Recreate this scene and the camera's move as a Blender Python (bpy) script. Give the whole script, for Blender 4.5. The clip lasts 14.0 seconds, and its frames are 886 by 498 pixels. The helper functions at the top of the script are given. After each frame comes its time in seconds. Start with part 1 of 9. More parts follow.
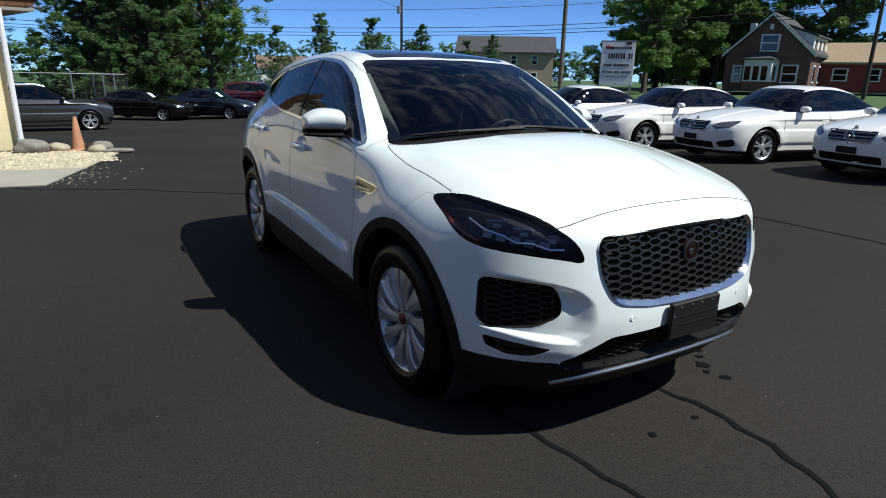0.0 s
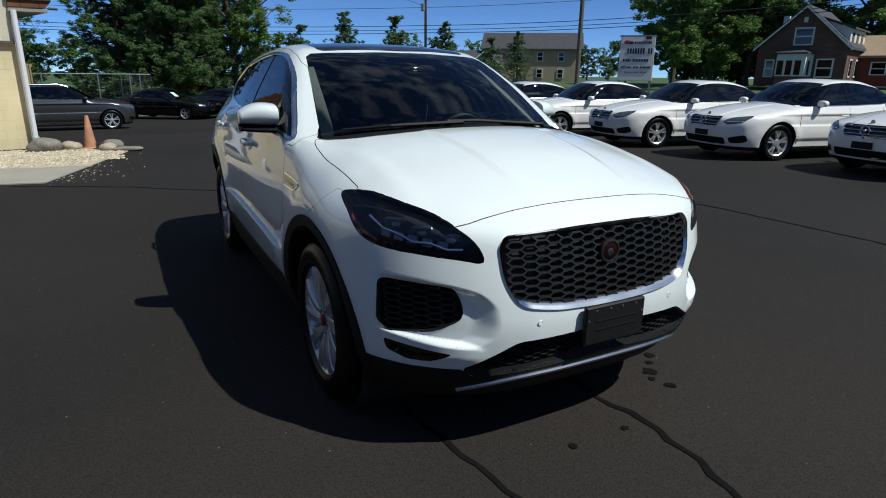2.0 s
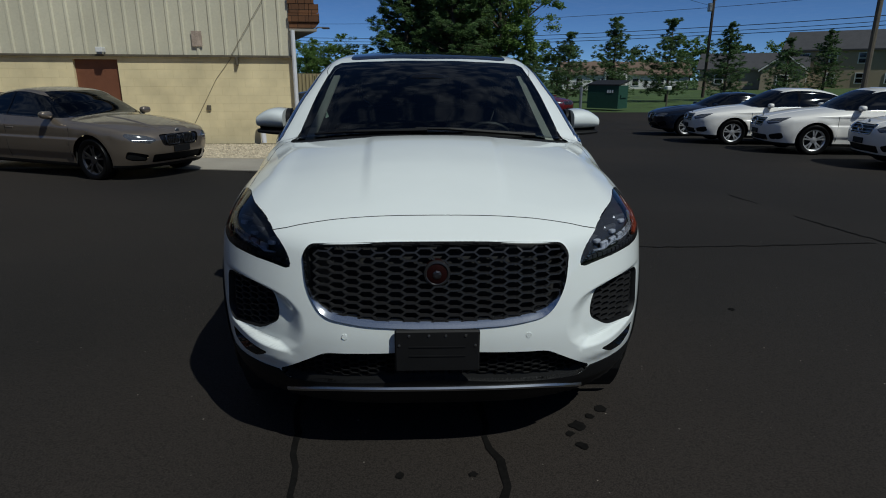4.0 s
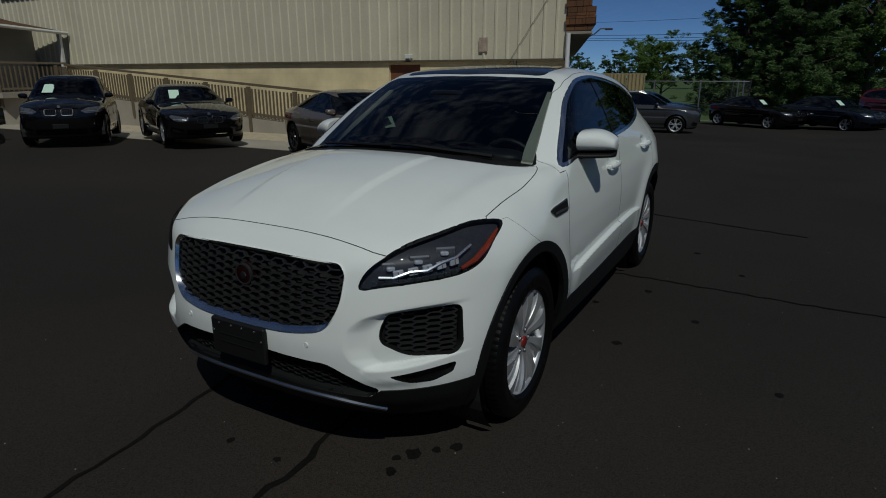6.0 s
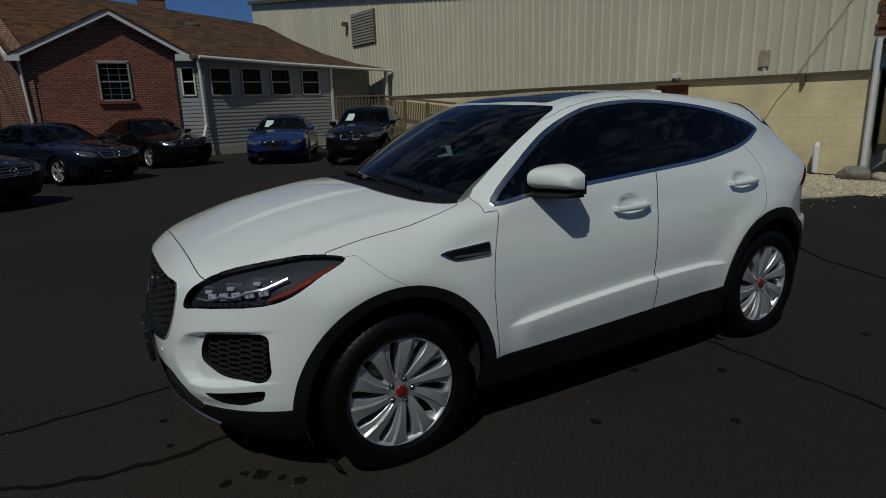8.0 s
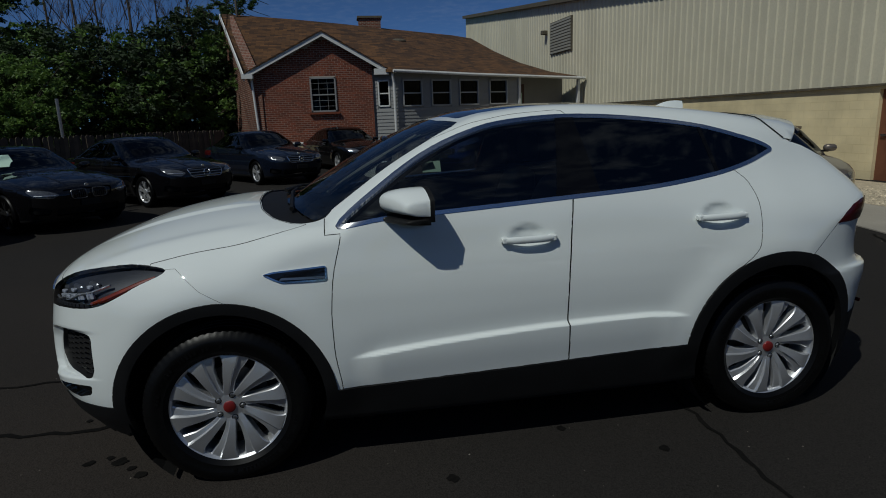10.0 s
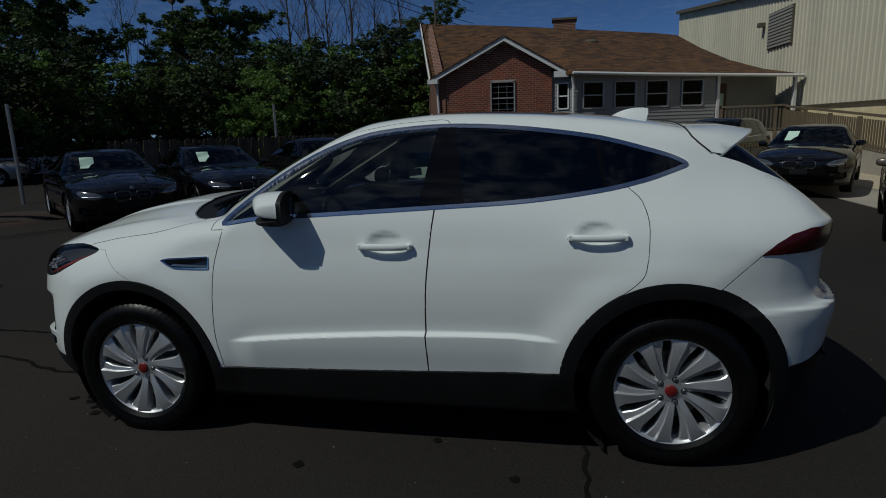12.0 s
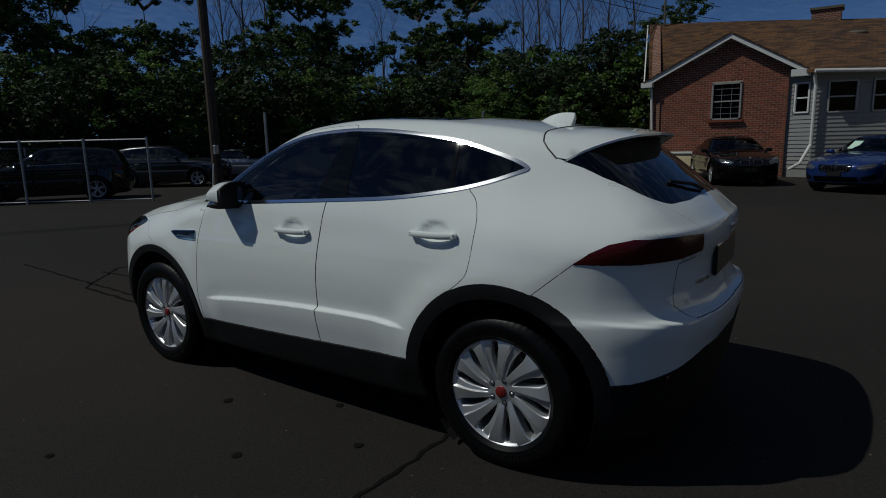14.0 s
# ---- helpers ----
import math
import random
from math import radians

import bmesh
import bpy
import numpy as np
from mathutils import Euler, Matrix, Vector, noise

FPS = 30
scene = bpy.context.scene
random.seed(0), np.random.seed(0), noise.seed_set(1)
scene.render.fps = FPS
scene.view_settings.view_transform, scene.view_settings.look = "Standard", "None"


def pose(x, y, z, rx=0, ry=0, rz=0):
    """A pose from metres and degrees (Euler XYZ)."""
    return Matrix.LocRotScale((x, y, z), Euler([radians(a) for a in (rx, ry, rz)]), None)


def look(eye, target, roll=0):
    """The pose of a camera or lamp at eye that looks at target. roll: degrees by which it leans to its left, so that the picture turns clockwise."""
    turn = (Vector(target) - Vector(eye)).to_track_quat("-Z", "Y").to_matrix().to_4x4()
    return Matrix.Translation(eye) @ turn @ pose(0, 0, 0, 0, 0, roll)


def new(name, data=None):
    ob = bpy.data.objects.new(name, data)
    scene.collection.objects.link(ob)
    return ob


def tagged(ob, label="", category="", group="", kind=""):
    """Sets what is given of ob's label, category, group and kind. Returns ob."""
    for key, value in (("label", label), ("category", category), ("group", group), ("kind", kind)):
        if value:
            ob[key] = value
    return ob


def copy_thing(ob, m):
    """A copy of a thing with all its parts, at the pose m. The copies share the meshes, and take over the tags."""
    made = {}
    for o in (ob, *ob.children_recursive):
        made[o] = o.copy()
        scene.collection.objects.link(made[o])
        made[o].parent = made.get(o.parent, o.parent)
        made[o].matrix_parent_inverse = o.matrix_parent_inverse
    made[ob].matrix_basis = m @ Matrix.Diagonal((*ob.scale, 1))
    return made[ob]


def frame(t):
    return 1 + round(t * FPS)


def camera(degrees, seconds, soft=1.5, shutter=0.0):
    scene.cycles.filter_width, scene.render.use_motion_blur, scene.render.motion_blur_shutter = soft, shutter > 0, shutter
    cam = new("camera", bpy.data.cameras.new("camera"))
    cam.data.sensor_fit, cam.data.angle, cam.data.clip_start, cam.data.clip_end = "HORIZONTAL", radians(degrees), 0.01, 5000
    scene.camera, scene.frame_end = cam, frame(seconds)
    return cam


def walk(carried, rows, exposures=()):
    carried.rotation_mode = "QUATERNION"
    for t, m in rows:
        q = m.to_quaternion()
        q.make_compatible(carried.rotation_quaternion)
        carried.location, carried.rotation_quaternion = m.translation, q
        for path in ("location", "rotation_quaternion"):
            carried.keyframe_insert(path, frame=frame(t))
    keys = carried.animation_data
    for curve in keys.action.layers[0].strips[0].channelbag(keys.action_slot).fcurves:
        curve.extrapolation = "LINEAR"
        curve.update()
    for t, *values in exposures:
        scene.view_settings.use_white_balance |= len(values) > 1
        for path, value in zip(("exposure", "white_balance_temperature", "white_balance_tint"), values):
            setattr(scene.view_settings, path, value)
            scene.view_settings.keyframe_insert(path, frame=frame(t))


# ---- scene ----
cam = camera(73.5, 14.0, 1.0)
PATH = [
    (0, (-2.088, -3.691, 1.465), (-1.095, -2.047, 0.909), 1.2),
    (0.5, (-2.09, -3.698, 1.466), (-1.103, -2.05, 0.909), 1.1),
    (1, (-2.055, -3.714, 1.464), (-1.071, -2.065, 0.906), 1.1),
    (1.5, (-1.853, -3.719, 1.449), (-0.878, -2.065, 0.886), 0.9),
    (2, (-1.607, -3.832, 1.444), (-0.696, -2.143, 0.88), 0.7),
    (2.5, (-1.309, -3.998, 1.457), (-0.529, -2.244, 0.894), 0.6),
    (3, (-0.904, -4.08, 1.475), (-0.342, -2.245, 0.914), 0.5),
    (3.5, (-0.501, -4.207, 1.475), (-0.159, -2.317, 0.919), 0.4),
    (4, (-0.057, -4.194, 1.462), (0.018, -2.273, 0.91), 0.3),
    (4.2, (0.114, -4.168, 1.493), (0.071, -2.247, 0.94), 0.5),
    (6.3, (2.06, -3.626, 1.574), (0.969, -2.039, 1.035), -1.0),
    (6.5, (2.2, -3.485, 1.54), (1.006, -1.967, 1.021), -1.7),
    (7, (2.564, -3.167, 1.545), (1.13, -1.867, 1.042), -1.9),
    (7.5, (2.857, -2.812, 1.575), (1.285, -1.677, 1.084), -1.8),
    (8, (3.071, -2.385, 1.585), (1.395, -1.403, 1.109), -1.8),
    (8.2, (3.164, -2.228, 1.554), (1.466, -1.282, 1.082), -1.8),
    (10.3, (3.459, -0.527, 1.583), (1.516, -0.32, 1.158), -2.0),
    (10.5, (3.459, -0.365, 1.599), (1.51, -0.224, 1.175), -1.9),
    (11, (3.579, 0.015, 1.582), (1.622, 0.013, 1.168), -1.9),
    (11.5, (3.563, 0.426, 1.564), (1.611, 0.267, 1.159), -2.0),
    (12, (3.518, 0.825, 1.554), (1.594, 0.452, 1.156), -1.9),
    (12.5, (3.498, 1.258, 1.552), (1.633, 0.649, 1.165), -1.8),
    (13, (3.374, 1.721, 1.537), (1.583, 0.916, 1.16), -1.6),
    (13.5, (3.304, 2.185, 1.518), (1.576, 1.249, 1.148), -1.6),
    (14, (3.128, 2.576, 1.495), (1.505, 1.464, 1.137), -1.4),
]
EXPOSURE = [(0, 0.92, 6230, 3), (1.5, 0.82, 6200, 3), (2.0, 0.52, 6180, 3), (2.5, 0.32, 6180, 3), (4.2, -0.34, 6250, 2), (6.3, -0.87, 6450, 2), (8.0, -0.79, 6450, 2), (10.5, -0.73, 6250, 2), (12.5, -0.78, 6330, 2), (14.0, -0.84, 6380, 2)]
walk(cam, [(t, look(eye, target, roll)) for t, eye, target, roll in PATH], EXPOSURE)

# ---------------------------------------------------------------- daylight
SUN_WAY = Vector((0.50, -0.60, 1.0)).normalized()
world = bpy.data.worlds.new("sky")
scene.world = world
world.use_nodes = True
sky = world.node_tree.nodes.new("ShaderNodeTexSky")
sky.sky_type, sky.sun_disc = "NISHITA", False
sky.sun_elevation = math.asin(SUN_WAY.z)
sky.sun_rotation = math.atan2(SUN_WAY.x, SUN_WAY.y)
sky.altitude = 7000
sky.air_density, sky.dust_density, sky.ozone_density = 1.0, 0.0, 4.0
backing = world.node_tree.nodes["Background"]
backing.inputs["Strength"].default_value = 0.085
# broken high cloud: small puffs on a flat layer overhead, drawn together towards the horizon
sky_nodes, sky_links = world.node_tree.nodes, world.node_tree.links


def sky_math(kind, a, b):
    node = sky_nodes.new("ShaderNodeMath")
    node.operation = kind
    for socket, value in zip(node.inputs, (a, b)):
        if isinstance(value, (int, float)):
            socket.default_value = value
        else:
            sky_links.new(value, socket)
    return node.outputs[0]


heading_out = sky_nodes.new("ShaderNodeSeparateXYZ")
sky_links.new(sky_nodes.new("ShaderNodeTexCoord").outputs["Generated"], heading_out.inputs[0])
rise = sky_math("ADD", sky_math("MAXIMUM", heading_out.outputs["Z"], 0.0), 0.06)
layer = sky_nodes.new("ShaderNodeCombineXYZ")
sky_links.new(sky_math("DIVIDE", heading_out.outputs["X"], rise), layer.inputs["X"])
sky_links.new(sky_math("DIVIDE", heading_out.outputs["Y"], rise), layer.inputs["Y"])
puffs, banks = sky_nodes.new("ShaderNodeTexNoise"), sky_nodes.new("ShaderNodeTexNoise")
for node, size, detail in ((puffs, 11.0, 5), (banks, 1.6, 3)):
    node.inputs["Scale"].default_value, node.inputs["Detail"].default_value, node.inputs["Roughness"].default_value = size, detail, 0.55
    sky_links.new(layer.outputs[0], node.inputs["Vector"])
thin = sky_nodes.new("ShaderNodeMapRange")
thin.inputs["From Min"].default_value, thin.inputs["From Max"].default_value, thin.inputs["To Max"].default_value = 0.50, 0.74, 0.42
sky_links.new(sky_math("ADD", sky_math("MULTIPLY", puffs.outputs["Fac"], 0.6), sky_math("MULTIPLY", banks.outputs["Fac"], 0.45)), thin.inputs["Value"])
veil = sky_nodes.new("ShaderNodeMix")
veil.data_type = "RGBA"
veil.inputs["B"].default_value = (9.0, 9.3, 9.8, 1)
sky_links.new(sky_math("MULTIPLY", thin.outputs[0], sky_math("MINIMUM", sky_math("POWER", sky_math("MULTIPLY", rise, 1.5), 2.0), 1.0)), veil.inputs["Factor"])
deep = sky_nodes.new("ShaderNodeMix")
deep.data_type, deep.blend_type = "RGBA", "MULTIPLY"
deep.inputs["Factor"].default_value, deep.inputs["B"].default_value = 1.0, (0.66, 0.78, 0.94, 1)
sky_links.new(sky.outputs[0], deep.inputs["A"])
sky_links.new(deep.outputs["Result"], veil.inputs["A"])
sky_links.new(veil.outputs["Result"], backing.inputs[0])
sun = new("sun", bpy.data.lights.new("sun", "SUN"))
sun.data.energy, sun.data.angle, sun.data.color = 3.15, radians(0.55), (1.0, 0.965, 0.905)
sun.matrix_world = look(SUN_WAY * 60, (0, 0, 0))


# ---------------------------------------------------------------- helpers
UP, RIGHT, AHEAD = Vector((0, 0, 1)), Vector((1, 0, 0)), Vector((0, 1, 0))
rng = random.Random(7)


def part(name, bm, material, parent=None, label="", smooth=False, sharp=35):
    """One mesh object from a bmesh, under a thing or a part."""
    me = bpy.data.meshes.new(name)
    bm.to_mesh(me)
    bm.free()
    for m in material if isinstance(material, (list, tuple)) else (material,):
        me.materials.append(m)
    if smooth:
        me.shade_smooth()
        me.set_sharp_from_angle(angle=radians(sharp))
    ob = new(name, me)
    if parent is not None:
        ob.parent = parent
    if label:
        ob["label"] = label
    return ob


def thing(name, label, category, group="", kind="", m=None):
    ob = tagged(new(name), label, category, group, kind)
    if m is not None:
        ob.matrix_basis = m
    return ob


def add_verts(bm, pts, faces, mat=0):
    vs = [bm.verts.new(p) for p in pts]
    out = []
    for f in faces:
        try:
            fc = bm.faces.new([vs[i] for i in f])
            fc.material_index = mat
            out.append(fc)
        except ValueError:
            pass
    return vs


def add_box(bm, c, s, m=None, bevel=0.0, mat=0):
    """A box round c of size s, with chamfered edges when bevel is given."""
    t = bmesh.new()
    bmesh.ops.create_cube(t, size=1)
    bmesh.ops.scale(t, vec=s, verts=t.verts)
    if bevel:
        bmesh.ops.bevel(t, geom=t.edges[:], offset=bevel, segments=1, affect="EDGES")
    bmesh.ops.translate(t, vec=c, verts=t.verts)
    if m is not None:
        bmesh.ops.transform(t, matrix=m, verts=t.verts)
    t.verts.index_update()
    add_verts(bm, [v.co.copy() for v in t.verts], [[v.index for v in f.verts] for f in t.faces], mat)
    t.free()
    return bm


def box(c, s, m=None, bevel=0.0):
    return add_box(bmesh.new(), c, s, m, bevel)


def frame_of(way):
    way = Vector(way).normalized()
    a = way.cross(UP) if abs(way.z) < 0.95 else way.cross(RIGHT)
    a.normalize()
    return a, way.cross(a).normalized(), way


def add_tube(bm, pts, radii, seg=8, cap=True, mat=0):
    """A round bar along points; radii is one number or one for each point."""
    pts = [Vector(p) for p in pts]
    radii = radii if isinstance(radii, (list, tuple)) else [radii] * len(pts)
    rows, a0 = [], None
    for i, p in enumerate(pts):
        way = pts[min(i + 1, len(pts) - 1)] - pts[max(i - 1, 0)]
        a, b, w = frame_of(way)
        if a0 is not None:
            a = (a0 - w * a0.dot(w)).normalized()
            b = w.cross(a)
        a0 = a
        rows.append([bm.verts.new(p + radii[i] * (math.cos(k * math.tau / seg) * a + math.sin(k * math.tau / seg) * b)) for k in range(seg)])
    for r, s in zip(rows, rows[1:]):
        for k in range(seg):
            bm.faces.new((r[k], r[(k + 1) % seg], s[(k + 1) % seg], s[k])).material_index = mat
    if cap:
        bm.faces.new(rows[0][::-1]).material_index = mat
        bm.faces.new(rows[-1]).material_index = mat
    return bm


def tube(pts, radii, seg=8, cap=True):
    return add_tube(bmesh.new(), pts, radii, seg, cap)


def add_lathe(bm, profile, seg=32, m=None, mat=0):
    """Turns (radius, height) pairs round the x axis: height runs along x."""
    rows = []
    for r, h in profile:
        rows.append([Vector((h, r * math.cos(k * math.tau / seg), r * math.sin(k * math.tau / seg))) for k in range(seg)])
    pts = [m @ p if m is not None else p for row in rows for p in row]
    faces = [(i * seg + k, i * seg + (k + 1) % seg, (i + 1) * seg + (k + 1) % seg, (i + 1) * seg + k) for i in range(len(rows) - 1) for k in range(seg)]
    add_verts(bm, pts, faces, mat)
    return bm


def lathe(profile, seg=32, m=None):
    return add_lathe(bmesh.new(), profile, seg, m)


def add_prism(bm, poly, way, m=None, mat=0):
    """A flat polygon of 3D points pushed along way."""
    n = len(poly)
    pts = [Vector(p) for p in poly] + [Vector(p) + Vector(way) for p in poly]
    if m is not None:
        pts = [m @ p for p in pts]
    add_verts(bm, pts, [list(range(n))[::-1], list(range(n, 2 * n))] + [(i, (i + 1) % n, n + (i + 1) % n, n + i) for i in range(n)], mat)
    return bm


def prism(poly, way, m=None):
    bm = add_prism(bmesh.new(), poly, way, m)
    bmesh.ops.recalc_face_normals(bm, faces=bm.faces)
    return bm


def loft(rows, closed=True, caps=True):
    """Joins rows of points of equal length into a skin."""
    bm = bmesh.new()
    vs = [[bm.verts.new(p) for p in row] for row in rows]
    n = len(rows[0])
    for r, s in zip(vs, vs[1:]):
        for k in range(n if closed else n - 1):
            bm.faces.new((r[k], r[(k + 1) % n], s[(k + 1) % n], s[k]))
    if caps and closed:
        bm.faces.new(vs[0][::-1])
        bm.faces.new(vs[-1])
    bmesh.ops.recalc_face_normals(bm, faces=bm.faces)
    return bm


def rounded(poly, r, n=5):
    """A 2D polygon with rounded corners."""
    out = []
    for i, p in enumerate(poly):
        p = Vector(p)
        a, b = Vector(poly[i - 1]) - p, Vector(poly[(i + 1) % len(poly)]) - p
        k = min(r, a.length * 0.45, b.length * 0.45)
        a, b = p + a.normalized() * k, p + b.normalized() * k
        for j in range(n + 1):
            t = j / n
            out.append(tuple((1 - t) ** 2 * a + 2 * t * (1 - t) * p + t * t * b))
    return out


def smoothed(poly, n=6):
    """A closed Catmull-Rom curve through 2D points."""
    out, k = [], len(poly)
    for i in range(k):
        p0, p1, p2, p3 = (np.array(poly[(i + j) % k], float) for j in (-1, 0, 1, 2))
        for j in range(n):
            t = j / n
            out.append(tuple(0.5 * (2 * p1 + (p2 - p0) * t + (2 * p0 - 5 * p1 + 4 * p2 - p3) * t * t + (3 * p1 - p0 - 3 * p2 + p3) * t ** 3)))
    return out


def inside(poly, q):
    """Which rows of q (n x 2) lie inside a 2D polygon."""
    q = np.asarray(q, float)
    hit = np.zeros(len(q), bool)
    for (x0, y0), (x1, y1) in zip(poly, list(poly[1:]) + [poly[0]]):
        if y0 == y1:
            continue
        cross = ((y0 > q[:, 1]) != (y1 > q[:, 1])) & (q[:, 0] < (x1 - x0) * (q[:, 1] - y0) / (y1 - y0) + x0)
        hit ^= cross
    return hit


# ---------------------------------------------------------------- materials
def mat(name, colour, rough=0.5, metal=0.0, vary=0.15, scale=6.0, fine=60.0, bump_by=0.0, coat=0.0, second=None, random_by=0.0, island=0.0, spec=0.5, rough_vary=0.1, coat_ior=1.5):
    """A principled material whose colour wanders at a large and a small scale, with fine relief."""
    m = bpy.data.materials.new(name)
    m.use_nodes = True
    nt = m.node_tree
    n, l = nt.nodes, nt.links
    bs = n["Principled BSDF"]
    bs.inputs["Roughness"].default_value, bs.inputs["Metallic"].default_value = rough, metal
    bs.inputs["Coat Weight"].default_value, bs.inputs["Coat Roughness"].default_value = coat, 0.008
    bs.inputs["Specular IOR Level"].default_value = spec
    bs.inputs["Coat IOR"].default_value = coat_ior
    co = n.new("ShaderNodeTexCoord").outputs["Object"]

    def noisy(s, detail):
        t = n.new("ShaderNodeTexNoise")
        t.inputs["Scale"].default_value, t.inputs["Detail"].default_value, t.inputs["Roughness"].default_value = s, detail, 0.6
        l.new(co, t.inputs["Vector"])
        return t.outputs["Fac"]

    big, small = noisy(scale, 4), noisy(fine, 3)
    add = n.new("ShaderNodeMath")
    add.operation = "ADD"
    l.new(big, add.inputs[0]), l.new(small, add.inputs[1])
    ramp = n.new("ShaderNodeMapRange")
    ramp.inputs["From Min"].default_value, ramp.inputs["From Max"].default_value = 0.7, 1.3
    l.new(add.outputs[0], ramp.inputs["Value"])
    mix = n.new("ShaderNodeMix")
    mix.data_type = "RGBA"
    c = Vector(colour)
    mix.inputs["A"].default_value = (*(c * (1 - vary)), 1)
    mix.inputs["B"].default_value = (*(Vector(second) if second else c * (1 + vary)), 1)
    l.new(ramp.outputs[0], mix.inputs["Factor"])
    colour_out = mix.outputs["Result"]
    if random_by or island:
        hsv = n.new("ShaderNodeHueSaturation")
        mr = n.new("ShaderNodeMapRange")
        k = random_by or island
        mr.inputs["To Min"].default_value, mr.inputs["To Max"].default_value = 1 - k, 1 + k
        src = n.new("ShaderNodeObjectInfo").outputs["Random"] if random_by else n.new("ShaderNodeNewGeometry").outputs["Random Per Island"]
        l.new(src, mr.inputs["Value"]), l.new(mr.outputs[0], hsv.inputs["Value"]), l.new(colour_out, hsv.inputs["Color"])
        colour_out = hsv.outputs[0]
    l.new(colour_out, bs.inputs["Base Color"])
    if rough_vary:
        rr = n.new("ShaderNodeMapRange")
        rr.inputs["To Min"].default_value, rr.inputs["To Max"].default_value = max(0.0, rough * (1 - rough_vary)), min(1.0, rough * (1 + rough_vary))
        l.new(big, rr.inputs["Value"]), l.new(rr.outputs[0], bs.inputs["Roughness"])
    if bump_by:
        b = n.new("ShaderNodeBump")
        b.inputs["Strength"].default_value, b.inputs["Distance"].default_value = 0.6, bump_by
        l.new(small, b.inputs["Height"]), l.new(b.outputs[0], bs.inputs["Normal"])
    return m


def glass(name, tint, gloss=0.02, ior=1.5):
    """Tinted pane: lets part of the light straight through and mirrors the rest."""
    m = bpy.data.materials.new(name)
    m.use_nodes = True
    n, l = m.node_tree.nodes, m.node_tree.links
    n.remove(n["Principled BSDF"])
    tr, gl, mix, fr = n.new("ShaderNodeBsdfTransparent"), n.new("ShaderNodeBsdfGlossy"), n.new("ShaderNodeMixShader"), n.new("ShaderNodeFresnel")
    tr.inputs["Color"].default_value = (*tint, 1)
    gl.inputs["Roughness"].default_value = gloss
    fr.inputs["IOR"].default_value = ior
    l.new(fr.outputs[0], mix.inputs[0]), l.new(tr.outputs[0], mix.inputs[1]), l.new(gl.outputs[0], mix.inputs[2])
    l.new(mix.outputs[0], n["Material Output"].inputs[0])
    return m


WHITE = mat("white_car_paint", (0.775, 0.815, 0.80), 0.5, vary=0.012, scale=2, fine=300, coat=1.0, rough_vary=0.05, spec=0.1, coat_ior=1.6)
BLACK_TRIM = mat("black_plastic", (0.006, 0.006, 0.0065), 0.6, spec=0.3, vary=0.2, scale=8, fine=700, bump_by=0.0003)
GLOSS_BLACK = mat("gloss_black", (0.007, 0.007, 0.008), 0.05, vary=0.1, coat=0.3)
UNDER = mat("underbody_black", (0.01, 0.01, 0.01), 0.8, vary=0.2)
CHROME = mat("chrome", (0.80, 0.81, 0.83), 0.16, metal=1.0, vary=0.03)
SATIN = mat("satin_silver", (0.50, 0.51, 0.52), 0.32, metal=1.0, vary=0.05)
ALLOY = mat("silver_alloy", (0.66, 0.67, 0.69), 0.36, metal=0.75, vary=0.04, fine=200)
RUBBER = mat("tyre_rubber", (0.0032, 0.0032, 0.0034), 0.38, spec=0.2, vary=0.25, scale=9, fine=160, bump_by=0.0004, rough_vary=0.3)
DISC = mat("brake_disc", (0.22, 0.21, 0.20), 0.4, metal=1.0, vary=0.2)
RED_CAP = mat("red_badge", (0.17, 0.014, 0.013), 0.3, vary=0.1)
BADGE = mat("badge_enamel", (0.013, 0.003, 0.003), 0.6, vary=0.3, fine=90, spec=0.08)
GREY_METAL = mat("grey_ring", (0.16, 0.16, 0.17), 0.35, metal=1.0, vary=0.1)
GRILLE_BLACK = mat("grille_black", (0.030, 0.030, 0.032), 0.22, metal=0.3, vary=0.1)
WINDSCREEN = glass("windscreen_glass", (0.50, 0.54, 0.54), ior=1.6)
SIDE_GLASS = glass("tinted_glass", (0.60, 0.63, 0.62), ior=1.72)
DARK_GLASS = glass("privacy_glass", (0.03, 0.032, 0.035), ior=1.72)
LAMP_GLASS = glass("lamp_lens", (0.90, 0.92, 0.96), ior=1.42)
LAMP_DARK = mat("lamp_housing", (0.030, 0.032, 0.038), 0.45, vary=0.2, spec=0.3)
LAMP_BEZEL = mat("lamp_bezel", (0.20, 0.205, 0.22), 0.3, metal=0.7, vary=0.1)
LAMP_SILVER = mat("lamp_reflector", (0.80, 0.82, 0.86), 0.22, metal=0.85, vary=0.05)
LAMP_CLEAR = mat("lamp_block", (0.42, 0.44, 0.49), 0.12, vary=0.3, coat=0.6)
AMBER = mat("side_lens", (0.23, 0.036, 0.014), 0.25, vary=0.1, coat=0.5)
RED_LENS = mat("red_lens", (0.055, 0.004, 0.005), 0.25, vary=0.25, coat=0.15, spec=0.25)
SEAT = mat("black_leather", (0.020, 0.019, 0.018), 0.5, vary=0.2, fine=250, bump_by=0.0006)
TRIM_BEIGE = mat("light_headliner", (0.42, 0.40, 0.36), 0.8, vary=0.05)
PAPER = mat("price_sheet", (0.55, 0.75, 0.62), 0.7, vary=0.05)
PILLAR_TRIM = mat("pale_pillar_trim", (0.46, 0.47, 0.42), 0.8, vary=0.05)
PILLAR_BLACK = mat("pillar_black", (0.004, 0.004, 0.0045), 0.03, vary=0.1, spec=0.3)


